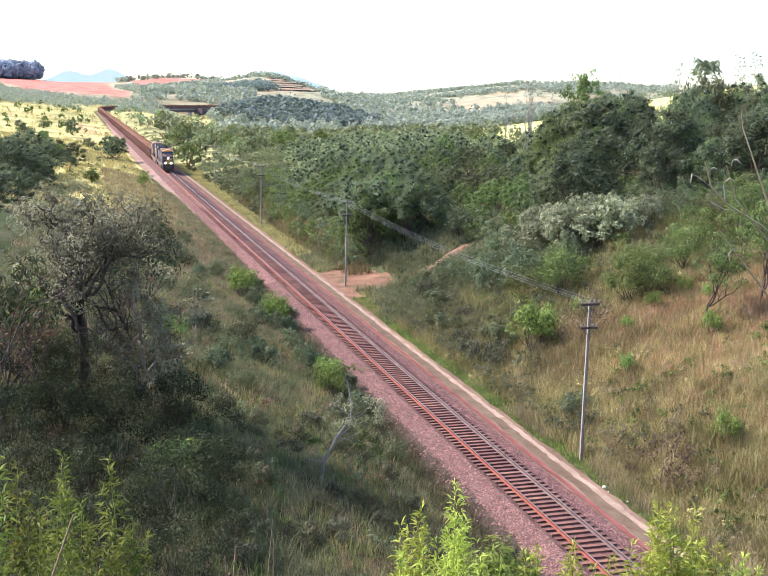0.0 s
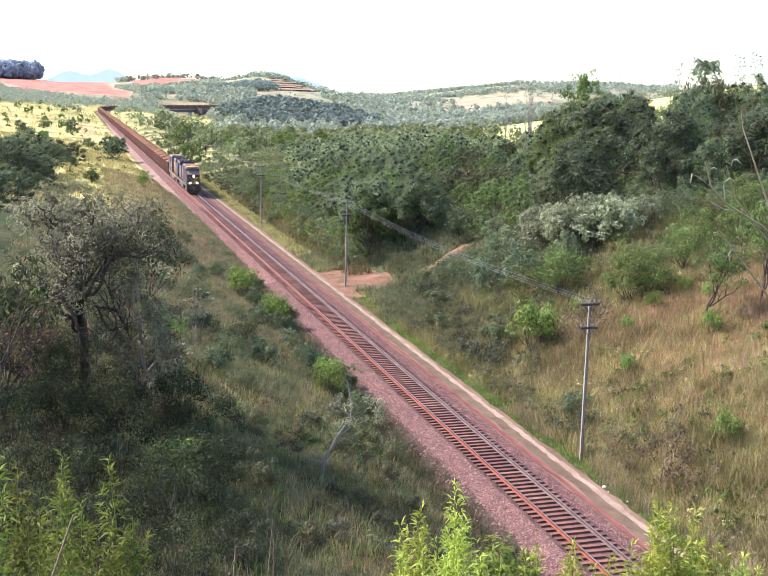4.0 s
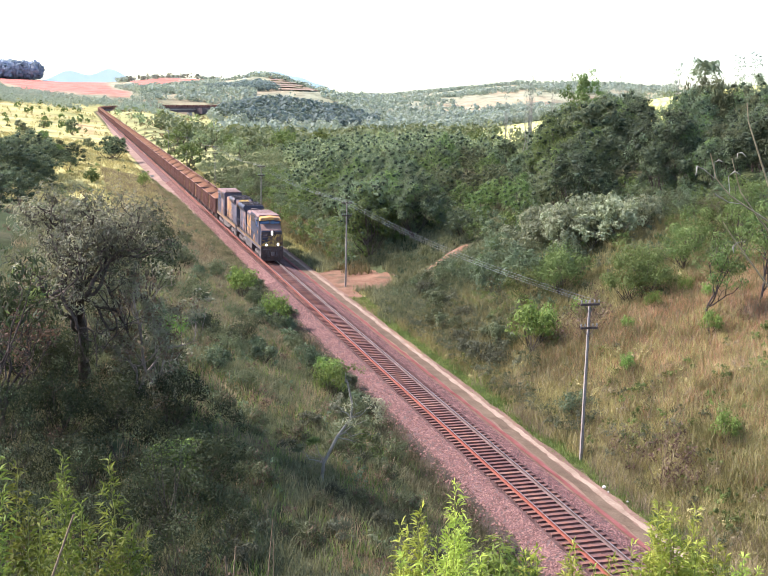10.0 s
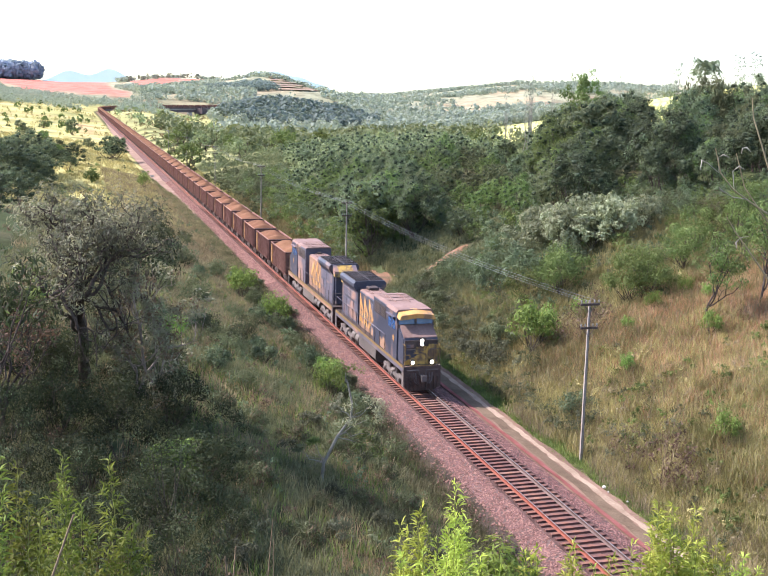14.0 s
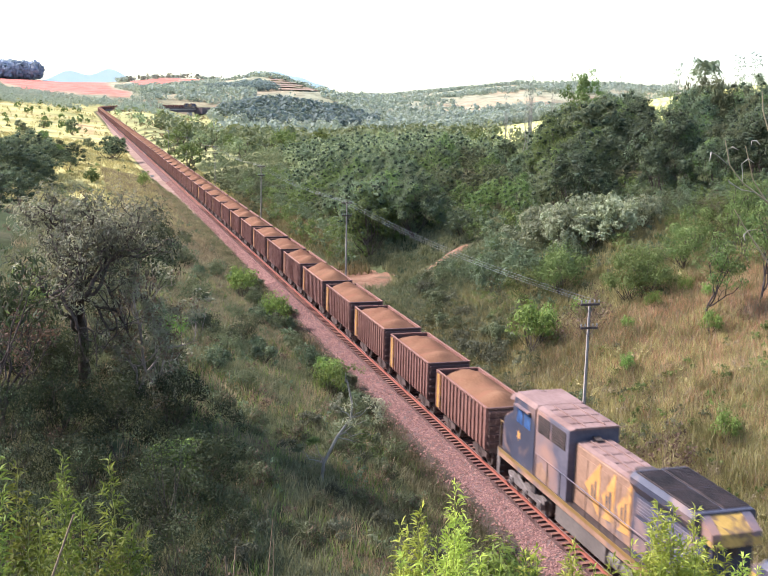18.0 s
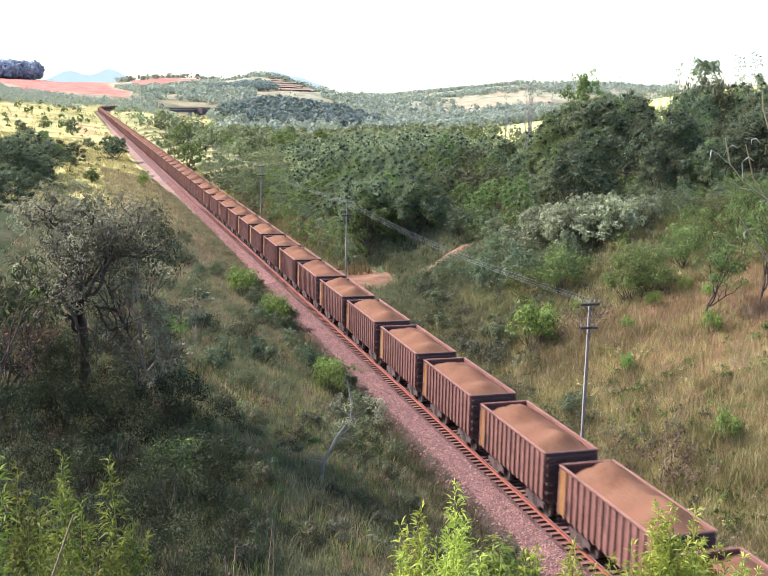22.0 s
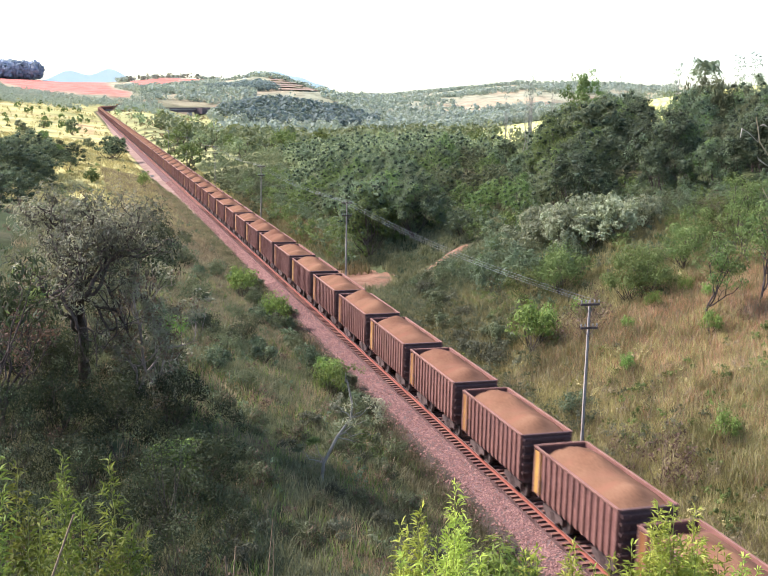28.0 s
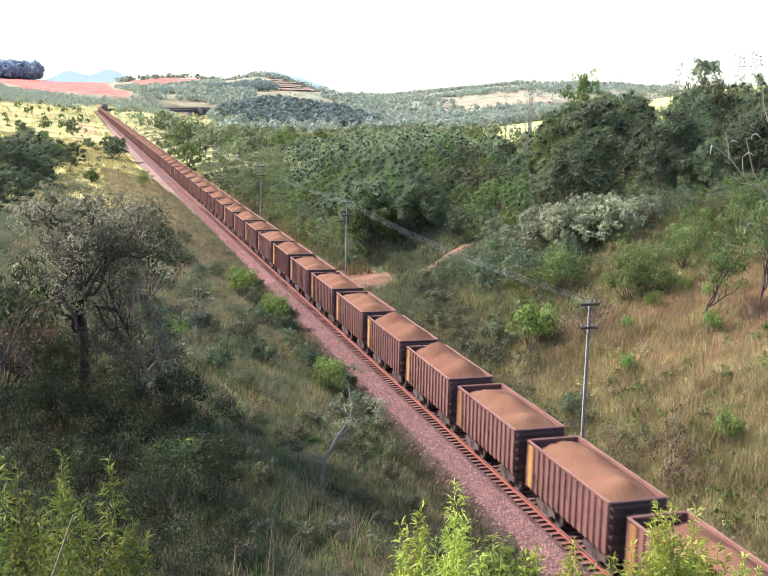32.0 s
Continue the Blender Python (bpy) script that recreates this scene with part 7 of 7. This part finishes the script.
blades("tall_pale_grass", patchy(1800, 8.5, 26, 36, 56, lambda X, Y, R: (tone(X, Y) > -0.5) & ((X + 24.3) / Y < 0.83) & (X > 9 + 3 * R), 45), 0.7, 1.7, 0.016, GRASS_PALE, "tall pale reedy grass low on the slope", seed=14, per=9)
blades("pale_slope_grass", patchy(4500, 9, 40, 44, 88, lambda X, Y, R: (rough(X, Y, 13, 26) + 0.5 * rough(X, Y, 4, 27) > 0.2) & ((X + 24.3) / Y < 0.83), 46), 0.3, 0.9, 0.014, GRASS_PALE, "pale dry grass in patches on the slope", seed=15)
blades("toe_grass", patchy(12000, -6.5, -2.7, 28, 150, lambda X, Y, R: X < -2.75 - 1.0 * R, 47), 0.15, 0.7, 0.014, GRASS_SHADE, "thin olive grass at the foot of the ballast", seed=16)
blades("wood_floor_grass", patchy(11000, 5, 44, 98, 142, lambda X, Y, R: ~on_clay(X, Y) & (X > 5.5) & (np.abs((Y - 119.0) - (X - 19.6) * 0.48) > 1.6), 48), 0.4, 1.3, 0.03, GRASS_SHADE, "tall rough grass under the edge of the wood", seed=17)
blades("toe_grass", patchy(7000, -5.4, -2.7, 110, 270, lambda X, Y, R: X < -2.75 - 0.7 * R - 2.0 * smooth(200, 270, Y), 49), 0.2, 0.7, 0.03, GRASS_SHADE, "thin olive grass at the foot of the ballast", seed=18)
blades("upper_slope_grass", patchy(9000, 11, 50, 70, 100, lambda X, Y, R: (X + 24.3) / Y < 0.83, 50), 0.3, 1.0, 0.018, GRASS_PALE, "pale grass between the bushes of the upper slope", seed=19)
blades("road_verge_grass", patchy(9000, 4.7, 9.5, 108, 330, lambda X, Y, R: (X > 5.2 + 0.7 * R) & ~on_clay(X, Y), 51), 0.12, 0.55, 0.03, GRASS_OLIVE, "short olive grass along the far road edge", lean=0.5, seed=20)
blades("road_grass", patchy(5200, 3.5, 5.4, 36, 150, lambda X, Y, R: ((np.abs(X - 4.05) < 0.28 * R + 0.05) & (rough(X, Y, 5, 28) > 0.0)) | (X > 4.78 + 0.35 * R), 53), 0.04, 0.16, 0.012, GRASS_SHADE, "thin short grass on the crown and edge of the road", lean=0.6, seed=22)
blades("clearing_grass", patchy(900, 5, 13, 112, 131, lambda X, Y, R: (rough(X, Y, 3.2, 24) + 0.5 * rough(X, Y, 1.3, 25) > 0.75) | (np.hypot(X - 6.4, Y - 118.2) < 0.6), 52), 0.08, 0.35, 0.02, GRASS_SHADE, "sparse tufts on the bare clay round the pole", lean=0.5, seed=21)
blades("road_edge_reeds", patchy(1500, 8.0, 11.5, 125, 215, lambda X, Y, R: X > 7.8 + 1.2 * R, 39), 0.6, 1.6, 0.03, GRASS_PALE, "tall pale grass below the wood", seed=9)
blades("edge_grass", patchy(9000, 7.2, 16, 84, 225, lambda X, Y, R: (X > 7.8 + R) & ~on_clay(X, Y), 40), 0.3, 1.1, 0.03, GRASS_SHADE, "olive grass below the wood", seed=10)
blades("meadow_grass", patchy(18000, -75, -7, 165, 430, lambda X, Y, R: (tone(X, Y) > -0.6) & ((X + 24.3) / Y > -0.25), 41), 0.35, 0.9, 0.05, GRASS_STRAW, "straw-coloured meadow grass", seed=11)
# ================= twig before the eye =================
def near_twig():
    t = thing("twig", "thin dry grass stems with pale curled tips hanging before the viewpoint", "twig")
    stems = (((0.80, -0.66), (0.50, -0.42), (0.28, -0.273), (0.093, -0.18), (-0.01, -0.128), (-0.13, -0.025), (-0.19, 0.125)),
             ((0.80, -0.74), (0.50, -0.50), (0.28, -0.284), (0.11, -0.11), (0.014, 0.097)),
             ((0.80, -1.05), (0.50, -0.80), (0.28, -0.56), (0.13, -0.41), (0.03, -0.30)),
             ((0.70, -0.60), (0.45, -0.20), (0.28, 0.16), (0.197, 0.32), (0.17, 0.44)))
    for k, line in enumerate(stems):
        P = [(x, 0.05 * k + 0.03 * math.sin(5 * x), z) for x, z in line]
        sheet("stem", *tube(P, np.linspace(0.008, 0.003, len(P)), 5), STALK, smooth_=True, parent=t)
    tips = ((-0.13, -0.025, -0.20, 0.03, -0.245, 0.045, -0.262, -0.01), (-0.13, -0.025, -0.13, 0.07, -0.10, 0.085, -0.07, 0.07), (-0.01, -0.128, -0.02, -0.01, 0.02, 0.02, 0.05, 0.0),
            (0.13, -0.41, 0.09, -0.42, 0.06, -0.45, 0.055, -0.48), (0.014, 0.097, 0.03, 0.13, 0.06, 0.135, 0.08, 0.11), (0.093, -0.18, 0.0, -0.17, -0.09, -0.13, -0.12, -0.11))
    for x0, z0, x1, z1, x2, z2, x3, z3 in tips:
        P = [(x0, 0, z0), (x1, 0.02, z1), (x2, 0.02, z2), (x3, 0.0, z3)]
        tagged(sheet("curled_tip", *tube(P, (0.002, 0.003, 0.006, 0.002), 5), BARK_PALE, smooth_=True, parent=t), "pale curled tip")
    t.matrix_basis = pose(-20.5, 5.5, 21.32)
    return t


TWIG_OB = near_twig()

# ================= sleepers and stones, last =================
track = tagged(new("track"), "railway track of dark sleepers on crushed stone", "railway track", kind="structure")
bm = bmesh.new()
box(bm, (-1.40, -0.13, -0.42), (1.40, 0.13, -0.215), 0.012)
first_ = part("sleeper", bm, SLEEPER, track)
rnd = np.random.RandomState(9)
N_NEAR = 300
for i in range(N_NEAR):
    y = 26 + 0.58 * i
    ob = first_ if i == 0 else first_.copy()
    if i:
        scene.collection.objects.link(ob)
    ob.matrix_basis = pose(rnd.uniform(-0.05, 0.05), y, GRADE * y + rnd.uniform(-0.006, 0.0), 0, 0, rnd.uniform(-1.0, 1.0))
V, F = [], []
cube = [(-1.4, -0.13), (1.4, -0.13), (1.4, 0.13), (-1.4, 0.13)]
for s in np.arange(26 + 0.58 * N_NEAR, 900, 0.58):
    x, y, z, a = line_at(float(s))
    o = len(V)
    V += [(x + p, y + q_, z - 0.42) for p, q_ in cube] + [(x + p, y + q_, z - 0.22) for p, q_ in cube]
    F += [(o + 4, o + 5, o + 6, o + 7), (o, o + 1, o + 5, o + 4), (o + 1, o + 2, o + 6, o + 5), (o + 2, o + 3, o + 7, o + 6), (o + 3, o, o + 4, o + 7)]
tagged(sheet("far_sleepers", V, F, SLEEPER, parent=track), "dark sleepers running into the distance", kind="stuff")


def stones(name, n, left, right, y0, y1, lift, lo, hi, material, label, seed):
    """Loose crushed stone: flattened eight-sided lumps."""
    r = np.random.RandomState(seed)
    k = r.uniform(0, 1, n)
    X, Y = left + (right - left) * k, y0 + (y1 - y0) * r.uniform(0, 1, n) ** 1.5
    Z = GRADE * Y + lift[0] + (lift[1] - lift[0]) * k
    R = r.uniform(lo, hi, n)
    octa = np.array([(1, 0, 0), (0, 1, 0), (-1, 0, 0), (0, -1, 0), (0, 0, 0.8), (0, 0, -0.8)], float)
    tri = np.array([(0, 1, 4), (1, 2, 4), (2, 3, 4), (3, 0, 4), (1, 0, 5), (2, 1, 5), (3, 2, 5), (0, 3, 5)])
    P = octa[None] * (R[:, None, None] * r.uniform(0.6, 1.35, (n, 6, 1)))
    q = r.uniform(0, 6.28, n)
    c, s = np.cos(q)[:, None], np.sin(q)[:, None]
    P = np.stack([P[:, :, 0] * c - P[:, :, 1] * s, P[:, :, 0] * s + P[:, :, 1] * c, P[:, :, 2]], 2)
    V = (P + np.stack([X, Y, Z], 1)[:, None]).reshape(-1, 3)
    F = (tri[None] + np.arange(n)[:, None, None] * 6).reshape(-1, 3)
    return tagged(sheet(name, V, F, material), label, "ballast stones", kind="stuff")


stones("ballast_stones", 13000, -3.0, -1.58, 28, 120, (-0.73, -0.33), 0.03, 0.085, STONE, "loose pinkish crushed stone on the left shoulder", 1)
stones("ballast_stones", 11000, 1.58, 3.0, 28, 120, (-0.33, -0.80), 0.03, 0.075, STONE, "loose pinkish crushed stone on the right shoulder", 2)
stones("ballast_stones", 9000, -2.95, -1.6, 120, 260, (-0.70, -0.33), 0.06, 0.13, STONE, "loose pinkish crushed stone along the far shoulder", 5)
stones("bed_stones", 5000, -1.5, 1.5, 28, 110, (-0.30, -0.30), 0.025, 0.06, BED, "dark stone between the sleepers", 3)
stones("toe_stones", 2600, -4.4, -2.9, 28, 150, (-1.0, -0.72), 0.04, 0.13, STONE, "scattered stone at the foot of the ballast", 4)
# ================= movement =================
def run(t):
    """Metres run since the start: a steady pace, then a slow gain of speed."""
    return SPEED * t + 0.028 * max(0.0, t - 22.0) ** 2


def train_pose(s, way):
    x, y, z, a = line_at(s)
    return pose(x, y, z, 0, 0, -math.degrees(a) + (180 if way < 0 else 0)) @ pose(0, 0, 0, math.degrees(math.atan(GRADE)) * way)


def roll_wheels(root, radius, way, others):
    """Turn each wheelset of a thing by its run; things alike share the same keys."""
    mine = [o for o in root.children_recursive if o.name.startswith("wheelset")]
    for k, w in enumerate(mine):
        at = w.matrix_basis.translation.copy()
        turn = way / radius
        walk(w, [(i / FPS, Matrix.Translation(at) @ Matrix.Rotation(turn * run(i / FPS), 4, "X")) for i in range(961)])
    for other in others:
        twins = [o for o in other.children_recursive if o.name.startswith("wheelset")]
        for w, twin in zip(mine, twins):
            twin.rotation_mode = "QUATERNION"
            data = twin.animation_data_create()
            data.action = w.animation_data.action
            data.action_slot = w.animation_data.action_slot


GAIN = [21.0, 22.0, 23.0, 24.0, 26.0, 28.0, 30.0, 31.0, 32.0]


def motions():
    roll_wheels(lead, LOCO_WHEEL, 1, [])
    roll_wheels(second, LOCO_WHEEL, -1, [helper])
    roll_wheels(near_wagon, WAGON_WHEEL, 1, [ob for ob, _, _ in RUN[3:2 + NEAR]])
    for ob, s0, way in RUN:
        if s0 < BEND - 8:
            times = [0.0, 11.0] + GAIN
        else:
            free = min(32.0, (s0 - BEND + 12) / SPEED)
            times = [float(t) for t in np.arange(0, free, 1.0)] + [free + 0.4, 32.0]
            times = sorted({round(t, 3) for t in times + GAIN if t <= 32.0})
        walk(ob, [(t, train_pose(s0 - run(t), way)) for t in times])
    sway = ((0, 0, 0, 0), (4, 0.0, 0.0, 0), (8, 0.014, 0.03, 1), (11, 0.04, 0.05, 1), (14, 0.06, 0.075, 2), (16.5, 0.09, 0.10, 2), (18, 0.12, 0.12, 3),
            (20, 0.15, 0.14, 3), (22, 0.12, 0.13, 3), (24, 0.22, 0.23, 4), (28, 0.32, 0.255, 5), (31, 0.13, 0.17, 3), (32, 0.12, 0.16, 3))
    walk(TWIG_OB, [(t, pose(-20.5 + dx, 5.5, 21.32 + dz, 0, turn, 0)) for t, dx, dz, turn in sway])


motions()
